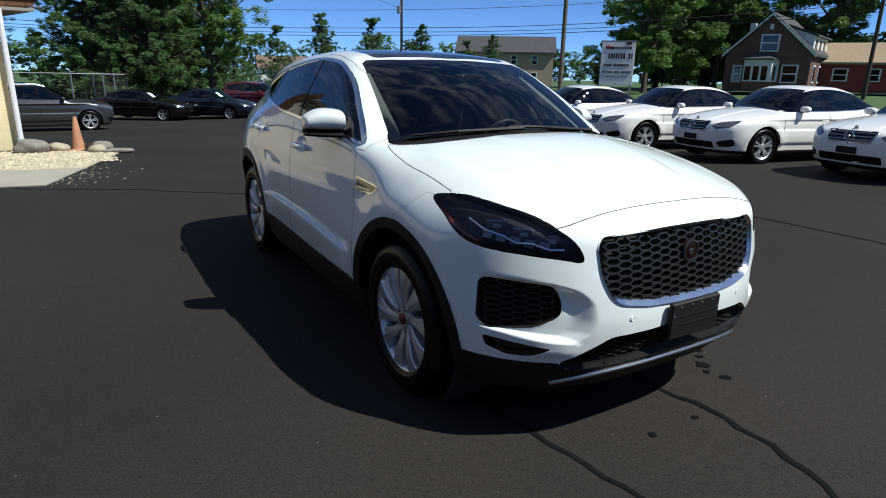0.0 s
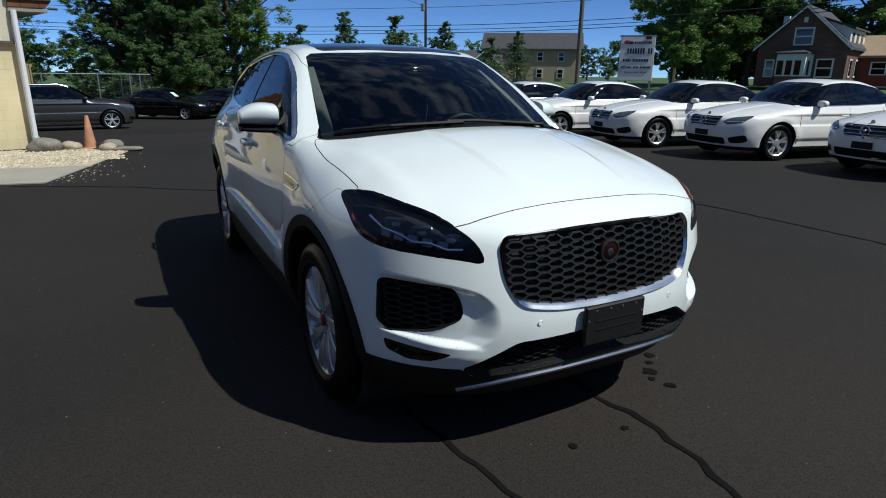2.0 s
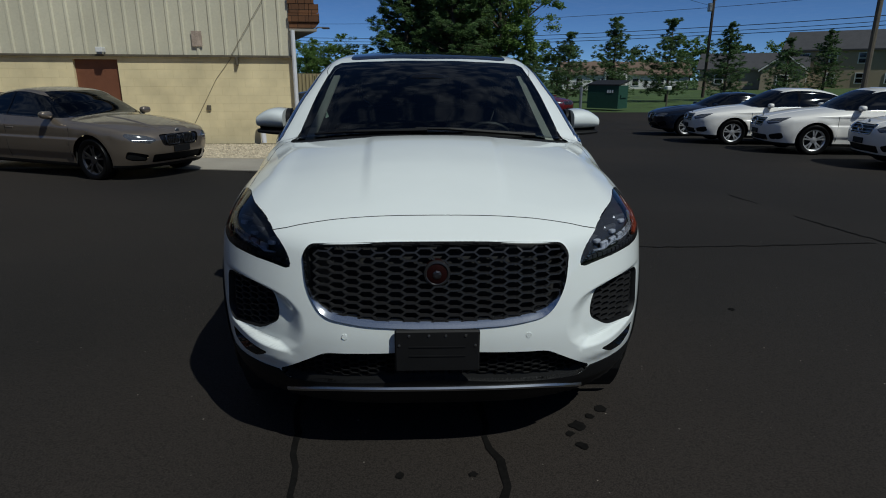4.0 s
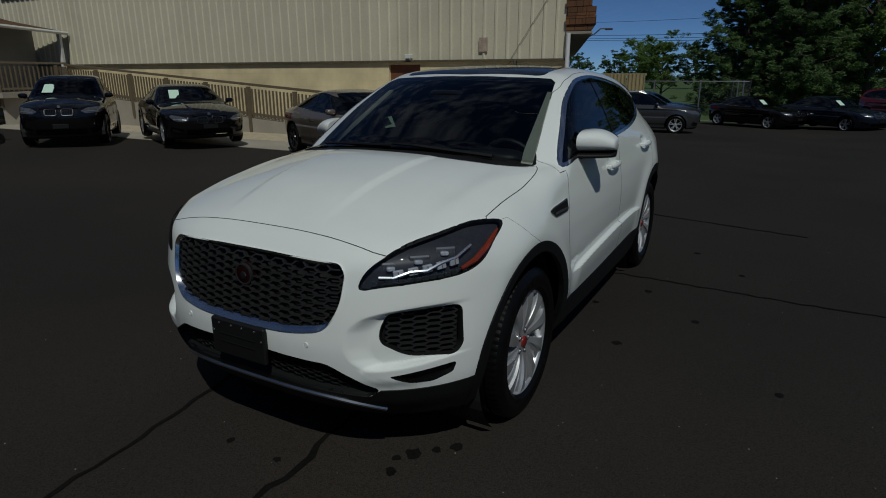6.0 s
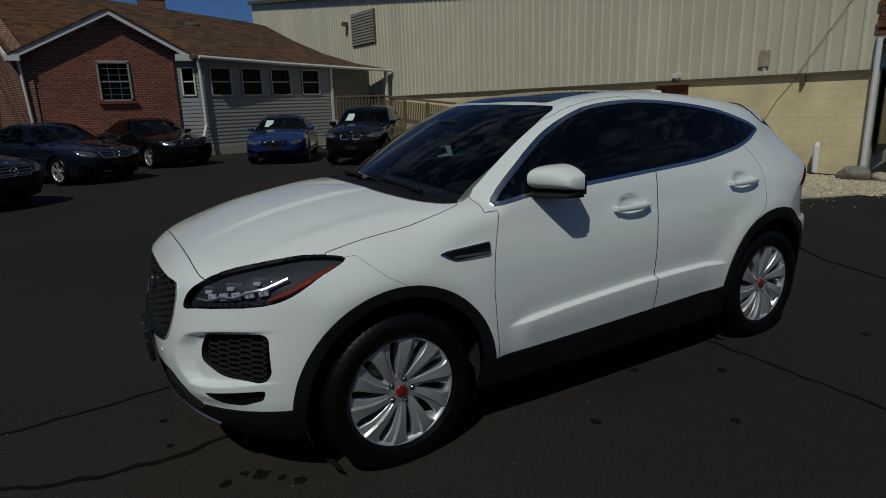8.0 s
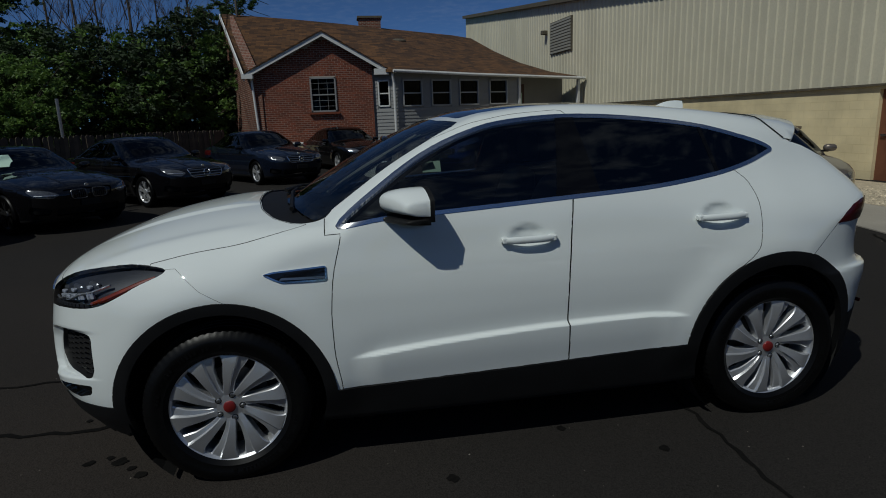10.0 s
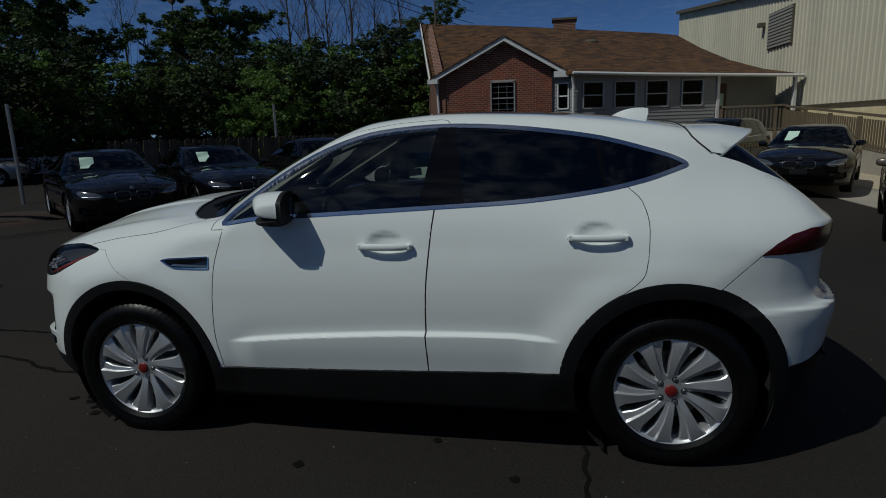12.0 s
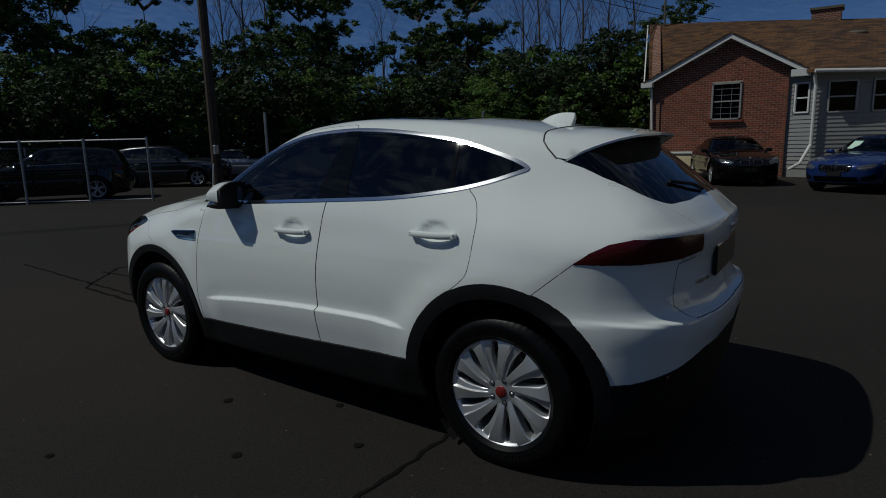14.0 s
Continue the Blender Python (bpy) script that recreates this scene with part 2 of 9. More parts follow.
# ---------------------------------------------------------------- ground
def asphalt_material():
    m = mat("asphalt", (0.0205, 0.0183, 0.0166), 0.92, vary=0.25, scale=0.30, fine=90, bump_by=0.006, spec=0.18)
    n, l = m.node_tree.nodes, m.node_tree.links
    bs = n["Principled BSDF"]
    src = bs.inputs["Base Color"].links[0].from_socket
    co = n["Texture Coordinate"].outputs["Object"]
    patch = n.new("ShaderNodeTexNoise")
    patch.inputs["Scale"].default_value, patch.inputs["Detail"].default_value = 0.12, 5
    vor = n.new("ShaderNodeTexVoronoi")
    vor.inputs["Scale"].default_value = 170
    l.new(co, patch.inputs["Vector"]), l.new(co, vor.inputs["Vector"])
    ramp = n.new("ShaderNodeMapRange")
    ramp.inputs["From Min"].default_value, ramp.inputs["From Max"].default_value, ramp.inputs["To Max"].default_value = 0.50, 0.72, 0.55
    l.new(patch.outputs["Fac"], ramp.inputs["Value"])
    warm = n.new("ShaderNodeMix")
    warm.data_type = "RGBA"
    warm.inputs["B"].default_value = (0.040, 0.031, 0.025, 1)
    l.new(ramp.outputs[0], warm.inputs["Factor"]), l.new(src, warm.inputs["A"])
    grit = n.new("ShaderNodeMapRange")
    grit.inputs["From Min"].default_value, grit.inputs["From Max"].default_value, grit.inputs["To Min"].default_value, grit.inputs["To Max"].default_value = 0.0, 0.85, 1.6, 0.66
    l.new(vor.outputs["Distance"], grit.inputs["Value"])
    mul = n.new("ShaderNodeVectorMath")
    mul.operation = "SCALE"
    l.new(warm.outputs["Result"], mul.inputs[0]), l.new(grit.outputs[0], mul.inputs["Scale"])
    l.new(mul.outputs[0], bs.inputs["Base Color"])
    return m


ASPHALT = asphalt_material()
GRASS = mat("grass", (0.055, 0.095, 0.022), 0.9, vary=0.4, scale=0.5, fine=30, bump_by=0.03)
TAR = mat("tar_seam", (0.007, 0.0066, 0.0062), 0.95, vary=0.4, spec=0.08)
CONCRETE = mat("concrete", (0.34, 0.31, 0.26), 0.9, vary=0.15, scale=1.2, fine=60, bump_by=0.003)
PEBBLE = mat("pale_gravel", (0.46, 0.39, 0.28), 0.9, vary=0.3, fine=40, island=0.35)
SPECK = mat("loose_grit", (0.16, 0.14, 0.12), 0.9, vary=0.3, island=0.5)
STONE = mat("field_stone", (0.20, 0.18, 0.15), 0.85, vary=0.35, scale=5, fine=40, bump_by=0.01)
MULCH = mat("bark_mulch", (0.030, 0.017, 0.011), 0.95, vary=0.5, scale=4, fine=40, bump_by=0.03)


def lie(x, y):
    """Height of the land."""
    fall = -0.021 * min(max(y - 2.4, 0.0), 20.0) - 0.021 * min(max(y - 11.75, 0.0), 20.0) * min(max((9.0 - x) / 6.0, 0.0), 1.0)
    bank = 0.022 * min(max(x - 15.0, 0.0), 45.0) * (1 if y > -30 else 0)
    return fall + bank


xs = [-900, -150, -60, -30, -24, -16, -8, 0, 3, 5, 7, 9, 12, 15, 18, 22, 30, 40, 60, 100, 180, 900]
ys = [-900, -150, -80, -45, -26, -18, -10, -4, 0, 2.4, 5, 8, 11.75, 16, 20, 22.4, 25, 28, 31.75, 36, 48, 70, 120, 900]
bm = bmesh.new()
vs = [[bm.verts.new((x, y, lie(x, y))) for y in ys] for x in xs]
for i in range(len(xs) - 1):
    for j in range(len(ys) - 1):
        f = bm.faces.new((vs[i][j], vs[i + 1][j], vs[i + 1][j + 1], vs[i][j + 1]))
        cx, cy = (xs[i] + xs[i + 1]) / 2, (ys[j] + ys[j + 1]) / 2
        f.material_index = 0 if -24 < cx < 15 and -45 < cy < 33 else 1
tagged(part("ground", bm, [ASPHALT, GRASS]), "dark asphalt car park running out into grass", "ground", kind="structure")


def seam(pts, width, seed):
    """A wandering tar-filled crack."""
    r = random.Random(seed)
    p = [Vector((x, y, lie(x, y) + 0.004)) for x, y in pts]
    line = []
    for a, b in zip(p, p[1:]):
        k = max(2, int((b - a).length / 0.07))
        for i in range(k):
            t = i / k
            side = Vector((-(b - a).y, (b - a).x, 0)).normalized()
            line.append(a.lerp(b, t) + side * r.uniform(-0.014, 0.014))
    line.append(p[-1])
    bm = bmesh.new()
    prev = None
    for i, q in enumerate(line):
        way = (line[min(i + 1, len(line) - 1)] - line[max(i - 1, 0)])
        side = Vector((-way.y, way.x, 0)).normalized() * width * r.uniform(0.35, 0.65)
        row = (bm.verts.new(q - side), bm.verts.new(q + side))
        if prev:
            bm.faces.new((prev[0], prev[1], row[1], row[0]))
        prev = row
    return tagged(part("asphalt_crack", bm, TAR), "narrow black tar seam in the asphalt", "crack", "cracks in the asphalt", "structure")


for k, (pts, w) in enumerate(((((-0.66, -1.2), (-0.62, -1.81), (-0.57, -2.1), (-0.53, -2.35), (-0.47, -2.9), (-0.5, -3.6), (-0.42, -5.0)), 0.024),
                              (((0.2, -1.4), (0.22, -2.0), (0.26, -2.25), (0.24, -2.55), (0.16, -2.8), (0.05, -3.1), (-0.02, -4.2), (-0.15, -6.5)), 0.028),
                              (((-3.0, 5.9), (-1.57, 5.1), (-1.03, 4.6), (-0.4, 4.1), (0.1, 3.7), (0.76, 3.44), (2.2, 3.1)), 0.035),
                              (((0.3, 1.0), (0.7, 0.98), (1.35, 0.95), (2.4, 0.9), (4.2, 1.0)), 0.022),
                              (((4.1, 3.5), (4.15, 1.9), (4.4, 0.5), (4.45, -1.2), (4.2, -4.5)), 0.03),
                              (((0.16, -3.16), (0.11, -4.28), (-0.6, -5.0), (-1.8, -5.2), (-2.6, -6.4)), 0.03))):
    seam(pts, w, k)
bm = bmesh.new()
r = random.Random(3)
for x, y, s in ((0.63, -1.93, 0.042), (0.70, -1.86, 0.024), (0.77, -1.80, 0.032), (0.58, -1.99, 0.022), (-0.14, -2.25, 0.022), (0.14, -2.25, 0.02), (0.82, 0.24, 0.03), (1.12, -0.38, 0.035), (1.11, 0.65, 0.03), (0.61, -2.08, 0.03), (1.5, 0.2, 0.03), (1.7, 1.4, 0.03), (2.0, -0.6, 0.028), (1.3, 1.9, 0.03)):
    k = 11
    pts = [(x + s * r.uniform(0.55, 1.1) * math.cos(i * math.tau / k), y + s * r.uniform(0.55, 1.1) * math.sin(i * math.tau / k), 0.0045) for i in range(k)]
    add_verts(bm, pts, [range(k)])
tagged(part("oil_stains", bm, TAR), "small black oil drips on the asphalt", "stain", kind="stuff")


def scatter(name, count, where, size, material, label, category, seed, height=lie):
    """Many small stones as one object; where(r) gives a place."""
    r = random.Random(seed)
    vv, ff = [], []
    shape = [(1, 0, 0.1), (0.3, 0.9, 0), (-0.8, 0.6, 0.1), (-0.8, -0.6, 0), (0.3, -0.9, 0.1), (0.1, 0.1, 0.75)]
    for _ in range(count):
        x, y = where(r)
        s, a = size * r.uniform(0.5, 1.4), r.uniform(0, 6.28)
        b = len(vv)
        for px, py, pz in shape:
            px, py = px * r.uniform(0.7, 1.2), py * r.uniform(0.7, 1.2)
            vv.append((x + s * (px * math.cos(a) - py * math.sin(a)), y + s * (px * math.sin(a) + py * math.cos(a)), height(x, y) + s * pz * 0.9))
        ff += [(b, b + 1, b + 5), (b + 1, b + 2, b + 5), (b + 2, b + 3, b + 5), (b + 3, b + 4, b + 5), (b + 4, b, b + 5)]
    me = bpy.data.meshes.new(name)
    me.from_pydata(vv, [], ff)
    me.materials.append(material)
    return tagged(new(name, me), label, category, kind="stuff")


scatter("loose_grit", 1300, lambda r: (r.uniform(-5, 7), r.uniform(-4.5, 7)), 0.0036, SPECK, "pale grit scattered over the asphalt", "grit", 11)
scatter("spilled_gravel", 260, lambda r: (-2.6 + abs(r.gauss(0, 0.5)) + 0.16 * (y0 := r.uniform(0, 1)), 5.9 + 4.4 * y0 + r.uniform(-0.5, 0.5)), 0.012, PEBBLE, "pale gravel spilled over the edge of the bed", "gravel", 12)
# concrete apron and gravel bed before the cream wall
apron = [(-26, 5.0 + 1.2), (-4.84, 6.45), (-2.62, 6.0), (-2.15, 7.75), (-4.6, 8.05), (-26, 7.6)]
bed = [(-26, 7.6), (-4.6, 8.05), (-2.15, 7.75), (-1.45, 10.4), (-2.9, 11.25), (-26, 10.35)]
for name, poly, h, m, lab in (("concrete_apron", apron, 0.015, CONCRETE, "pale concrete apron before the building"), ("gravel_bed", bed, 0.02, PEBBLE, "bed of pale gravel along the cream wall")):
    bm = bmesh.new()
    top = [bm.verts.new((x, y, lie(x, y) + h)) for x, y in poly]
    low = [bm.verts.new((x, y, lie(x, y) - 0.1)) for x, y in poly]
    bm.faces.new(top)
    for i in range(len(poly)):
        bm.faces.new((top[i], low[i], low[(i + 1) % len(poly)], top[(i + 1) % len(poly)]))
    bmesh.ops.triangulate(bm, faces=[f for f in bm.faces if len(f.verts) > 4])
    bmesh.ops.recalc_face_normals(bm, faces=bm.faces)
    tagged(part(name, bm, m), lab, "pavement", kind="structure")
scatter("gravel", 5200, lambda r: (lambda t, s: (-7.5 + 5.9 * t, (8.0 if t < 0.9 else 8.6) + (3.1 + 0.2 * t) * s))(r.random() ** 0.7, r.random()), 0.028, PEBBLE, "pale decorative gravel", "gravel", 13, lambda x, y: lie(x, y) + 0.018)


# ---------------------------------------------------------------- white SUV: body surface
def curve(*knots):
    """Smooth monotone curve through a few (x, y) knots."""
    xs, ys = np.array([k[0] for k in knots], float), np.array([k[1] for k in knots], float)
    h, d = np.diff(xs), np.diff(ys) / np.diff(xs)
    m = np.zeros(len(xs))
    m[0], m[-1] = d[0], d[-1]
    for i in range(1, len(xs) - 1):
        if d[i - 1] * d[i] > 0:
            w1, w2 = 2 * h[i] + h[i - 1], h[i] + 2 * h[i - 1]
            m[i] = (w1 + w2) / (w1 / d[i - 1] + w2 / d[i])

    def at(x):
        x = np.clip(x, xs[0], xs[-1])
        i = np.clip(np.searchsorted(xs, x) - 1, 0, len(xs) - 2)
        s = (x - xs[i]) / h[i]
        return ((1 + 2 * s) * (1 - s) ** 2 * ys[i] + s * (1 - s) ** 2 * h[i] * m[i]
                + s * s * (3 - 2 * s) * ys[i + 1] + s * s * (s - 1) * h[i] * m[i + 1])
    return at


def smax(a, b, k):
    h = np.maximum(k - np.abs(a - b), 0) / k
    return np.maximum(a, b) + h * h * k * 0.25


def step(x):
    x = np.clip(x, 0, 1)
    return x * x * (3 - 2 * x)


def bump(x, w):
    return np.exp(-(x / w) ** 2)


TOP = curve((-2.4, 0.80), (-2.22, 0.90), (-2.1, 0.975), (-2.0, 1.02), (-1.66, 1.125), (-1.34, 1.178), (-1.1, 1.195), (-1.03, 1.20),
            (-0.95, 1.245), (-0.6, 1.44), (-0.3, 1.565), (-0.1, 1.615), (0.3, 1.643), (0.66, 1.632), (1.04, 1.602), (1.45, 1.54),
            (1.60, 1.50), (1.72, 1.43), (1.97, 1.235), (2.1, 1.13), (2.16, 1.06), (2.3, 0.8))
BOW = curve((-2.4, 0.05), (-1.9, 0.05), (-1.5, 0.12), (-1.1, 0.34), (-0.8, 0.27), (-0.4, 0.25), (0.0, 0.08), (0.4, 0.0), (1.5, 0.0), (1.75, -0.12), (2.3, -0.12))
CROWN = curve((-2.4, 0.07), (-1.6, 0.085), (-1.0, 0.06), (-0.4, 0.05), (0.2, 0.05), (1.4, 0.06), (1.8, 0.05), (2.3, 0.05))
PLAN = curve((-2.3, -0.24), (-2.1, -0.15), (-1.93, -0.078), (-1.7, -0.045), (-1.4, -0.018), (-1.0, -0.012), (0.0, 0.0), (0.9, 0.0),
             (1.3, 0.0), (1.6, -0.025), (1.8, -0.06), (2.0, -0.13), (2.25, -0.25))
SIDE = curve((0.15, 0.86), (0.30, 0.90), (0.42, 0.922), (0.55, 0.934), (0.66, 0.937), (0.80, 0.935), (0.92, 0.924), (1.02, 0.905),
             (1.12, 0.885), (1.18, 0.866), (1.3, 0.81), (1.4, 0.752), (1.5, 0.69), (1.58, 0.635), (1.7, 0.53))
TAPER = curve((-2.3, -0.06), (-1.5, -0.05), (-0.9, -0.015), (-0.4, 0.0), (0.4, 0.0), (1.0, -0.015), (1.5, -0.07), (1.9, -0.13), (2.2, -0.18))
CREASE = curve((-0.90, 0.53), (-0.785, 0.545), (-0.3, 0.592), (0.23, 0.618), (0.60, 0.622), (0.85, 0.602), (1.0, 0.58))
NOSE = curve((0.1, -2.02), (0.25, -2.12), (0.34, -2.20), (0.45, -2.235), (0.56, -2.244), (0.64, -2.238), (0.80, -2.212), (0.90, -2.185),
             (0.96, -2.135), (1.02, -2.035), (1.12, -1.85), (1.3, -1.5))
NOSEBOW = curve((0, 0), (0.2, 0.003), (0.325, 0.014), (0.45, 0.042), (0.55, 0.080), (0.65, 0.140), (0.75, 0.228), (0.83, 0.335), (0.9, 0.47), (1.0, 0.79))
TAIL = curve((0.1, 2.02), (0.3, 2.10), (0.45, 2.13), (0.6, 2.158), (0.70, 2.176), (0.737, 2.172), (0.752, 2.132), (0.80, 2.105), (0.86, 2.098), (0.95, 2.102), (1.05, 2.128),
             (1.105, 2.130), (1.125, 2.105), (1.2, 2.04), (1.5, 1.8), (1.7, 1.7))
TAILBOW = curve((0, 0), (0.3, -0.015), (0.6, -0.082), (0.75, -0.18), (0.85, -0.325), (0.92, -0.52), (1.0, -0.8))
WHEEL_Y, WHEEL_Z, WHEEL_X = 1.34, 0.368, 0.80
HUB_Z = {-1: 0.351, 1: 0.361}  # front and rear hubs
# hollow of the front bumper round each corner opening: inner edge by height, lower and upper edge by width
HOLLOW_IN = curve((0.40, 0.60), (0.49, 0.535), (0.53, 0.492), (0.58, 0.476), (0.63, 0.482), (0.68, 0.520), (0.715, 0.590), (0.74, 0.70), (0.80, 0.95))
HOLLOW_LOW = curve((0.40, 0.470), (0.52, 0.484), (0.70, 0.503), (0.88, 0.522))
HOLLOW_TOP = curve((0.40, 0.690), (0.55, 0.712), (0.70, 0.732), (0.88, 0.748))


def field(x, y, z):
    """Signed field of the bodywork: negative inside."""
    ax = np.abs(x)
    up = step((z - 1.0) / 0.35)
    w = SIDE(z) + PLAN(y) + TAPER(y) * up
    for wy, r in ((-WHEEL_Y, 0.49), (WHEEL_Y, 0.50)):
        d = np.hypot(y - wy, z - WHEEL_Z - 0.01)
        w = w + 0.020 * bump(d - r, 0.10) * step((z - 0.25) / 0.2)
    w = w + 0.020 * bump(y - 1.35, 0.55) * bump(z - 1.03, 0.14)
    zc = CREASE(y)
    inside = step((y + 0.80) / 0.16) * step((0.86 - y) / 0.14)
    w = w + inside * (0.022 * step((zc - z) / 0.010) * (1 - 0.7 * step((zc - z) / 0.22)) - 0.008 * step((z - zc + 0.004) / 0.012) * bump(z - zc, 0.09))
    # hollows behind the door handles
    for hy, hz in ((0.045, 1.040), (1.005, 1.083)):
        w = w - 0.020 * np.exp(-(((y - hy) / 0.074) ** 2 + ((z - hz) / 0.040) ** 2) ** 2)
    # fold that climbs from the rear arch round the bumper corner
    zf = 0.575 + 0.33 * (y - 1.62)
    w = w + 0.020 * step((zf - z) / 0.012) * (1 - 0.6 * step((zf - z) / 0.24)) * step((y - 1.62) / 0.22)
    side = ax - w
    top = z - (TOP(y - BOW(y) * ax * ax) - CROWN(y) * (ax / 0.75) ** 2.4)
    # raised middle of the hood between two creases
    top = top - 0.011 * step((0.31 + 0.05 * (y + 1.1) - ax) / 0.05 + 0.5) * step((-1.08 - y) / 0.3) * step((y + 2.10) / 0.45)
    # shoulder line from the lamp to the screen pillar
    top = top - 0.008 * bump(ax - 0.68 - 0.03 * (y + 1.5), 0.05) * step((-1.05 - y) / 0.3) * step((y + 2.0) / 0.4)
    k = 0.075 + 0.09 * step((-0.9 - y) / 0.4)
    f = smax(side, top, k)
    nose = NOSE(z) + NOSEBOW(ax) - y
    # hollows round the corner openings, with a sharp ledge below them and a fold above
    into = step((ax - HOLLOW_IN(z)) / 0.085) * step((z - HOLLOW_LOW(ax)) / 0.011) * step((HOLLOW_TOP(ax) - z) / 0.022)
    nose = nose + 0.040 * into * step((0.875 - ax) / 0.16)
    # the blade below the ledge stands forward
    nose = nose - 0.014 * step((HOLLOW_LOW(ax) + 0.004 - z) / 0.012) * step((z - 0.40) / 0.05) * step((ax - 0.50) / 0.14) * step((0.80 - ax) / 0.14)
    tail = y - TAIL(z) - TAILBOW(ax)
    f = smax(f, nose, 0.05)
    f = smax(f, tail, 0.030)
    return smax(f, 0.21 - z, 0.04)


def gradient(p, e=0.004):
    g = np.stack([field(*(p + d).T) - field(*(p - d).T) for d in np.eye(3) * e], -1)
    return g / np.linalg.norm(g, axis=1)[:, None]


def skin(nu=(118, 150, 80), nv=190, mid=1.25, axis=0.66):
    """Half of the bodywork as a grid of points found along rays from the car's middle."""
    cols = []
    for i in range(nu[0]):
        phi = radians(0.15 + 89.85 * i / nu[0])
        cols.append((-mid, -math.cos(phi), math.sin(phi)))
    for i in range(nu[1] + 1):
        cols.append((-mid + 2 * mid * i / nu[1], 0.0, 1.0))
    for i in range(1, nu[2] + 1):
        phi = radians(90 - 89.85 * i / nu[2])
        cols.append((mid, math.cos(phi), math.sin(phi)))
    a = np.radians(np.concatenate([np.linspace(-90, -18, 44)[:-1], np.linspace(-18, 4, 66)[:-1], np.linspace(4, 90, 92)]))
    nv = len(a) - 1
    c = np.array(cols)
    o = np.zeros((len(cols), nv + 1, 3))
    o[..., 1], o[..., 2] = c[:, None, 0], axis
    d = np.stack([c[:, 2:3] * np.cos(a), np.repeat(c[:, 1:2], nv + 1, 1), c[:, 2:3] * np.sin(a)], -1)
    o, d = o.reshape(-1, 3), d.reshape(-1, 3)
    lo, hi = np.zeros(len(o)), np.full(len(o), 2.0)
    for _ in range(36):
        m = (lo + hi) / 2
        out = field(*(o + m[:, None] * d).T) > 0
        hi, lo = np.where(out, m, hi), np.where(out, lo, m)
    pts = o + ((lo + hi) / 2)[:, None] * d
    pts[np.abs(pts[:, 0]) < 1e-5, 0] = 0
    n = nv + 1
    faces = [(i * n + j, i * n + j + 1, (i + 1) * n + j + 1, (i + 1) * n + j) for i in range(len(cols) - 1) for j in range(nv)]
    return pts, faces


VIEWS = {"side": (AHEAD, UP), "front": (RIGHT, UP), "top": (RIGHT, AHEAD), "corner": (Vector((0.66, 0.75, 0)).normalized(), UP),
         "tail": (Vector((-0.72, 0.70, 0)).normalized(), UP)}


def knife(bm, poly, view, keep):
    """Cuts the skin along a closed outline seen in one view; keep(p) limits it to one side of the car."""
    e1, e2 = VIEWS[view]
    q = np.array(poly)
    lo, hi = q.min(0) - 0.08, q.max(0) + 0.08
    near = []
    for f in bm.faces:
        p = f.calc_center_median()
        if lo[0] < p.dot(e1) < hi[0] and lo[1] < p.dot(e2) < hi[1] and keep(p):
            near.append(f)
    for a, b in zip(q, np.roll(q, -1, 0)):
        d = b - a
        length = np.hypot(*d)
        if length < 1e-5:
            continue
        d = d / length
        pick = []
        for f in near:
            p = f.calc_center_median()
            r = np.array((p.dot(e1), p.dot(e2))) - a
            if abs(r[0] * d[1] - r[1] * d[0]) < 0.03 and -0.025 < r @ d < length + 0.025:
                pick.append(f)
        if not pick:
            continue
        no = e1 * float(-d[1]) + e2 * float(d[0])
        geom = {*pick, *(e for f in pick for e in f.edges), *(v for f in pick for v in f.verts)}
        got = bmesh.ops.bisect_plane(bm, geom=list(geom), plane_co=e1 * float(a[0]) + e2 * float(a[1]), plane_no=no, dist=1e-4)
        gone = set(pick)
        near = [f for f in near if f not in gone] + [g for g in got["geom"] if isinstance(g, bmesh.types.BMFace)]


def disc(y, z, r, n=72, sy=1.0):
    return [(y + sy * r * math.cos(k * math.tau / n), z + r * math.sin(k * math.tau / n)) for k in range(n)]


def strip(pts, w):
    """A closed outline round an open 2D line."""
    p = np.array(pts, float)
    t = np.gradient(p, axis=0)
    t /= np.linalg.norm(t, axis=1)[:, None]
    nrm = np.stack([-t[:, 1], t[:, 0]], 1) * w / 2
    return [tuple(v) for v in p + nrm] + [tuple(v) for v in (p - nrm)[::-1]]


DLO = smoothed([(-0.815, 1.128), (-0.6, 1.145), (-0.2, 1.166), (0.26, 1.190), (0.68, 1.214), (1.0, 1.252), (1.2, 1.292), (1.34, 1.335), (1.40, 1.362),
                (1.36, 1.395), (1.25, 1.435), (1.0, 1.503), (0.66, 1.552), (0.33, 1.573), (0.05, 1.560), (-0.14, 1.527), (-0.36, 1.445), (-0.58, 1.315)], 5)


def shrunk(poly, by):
    p = np.array(poly)
    t = np.roll(p, -1, 0) - np.roll(p, 1, 0)
    t /= np.linalg.norm(t, axis=1)[:, None] + 1e-9
    nrm = np.stack([-t[:, 1], t[:, 0]], 1)
    area = np.sum(p[:, 0] * np.roll(p[:, 1], -1) - np.roll(p[:, 0], -1) * p[:, 1])
    return [tuple(v) for v in p + nrm * by * (1 if area > 0 else -1)]


def corner_pt(x, y, z):
    p = Vector((x, y, z))
    e1, e2 = VIEWS["corner"]
    return (p.dot(e1), p.dot(e2))


def tail_pt(x, y, z):
    p = Vector((x, y, z))
    e1, e2 = VIEWS["tail"]
    return (p.dot(e1), p.dot(e2))


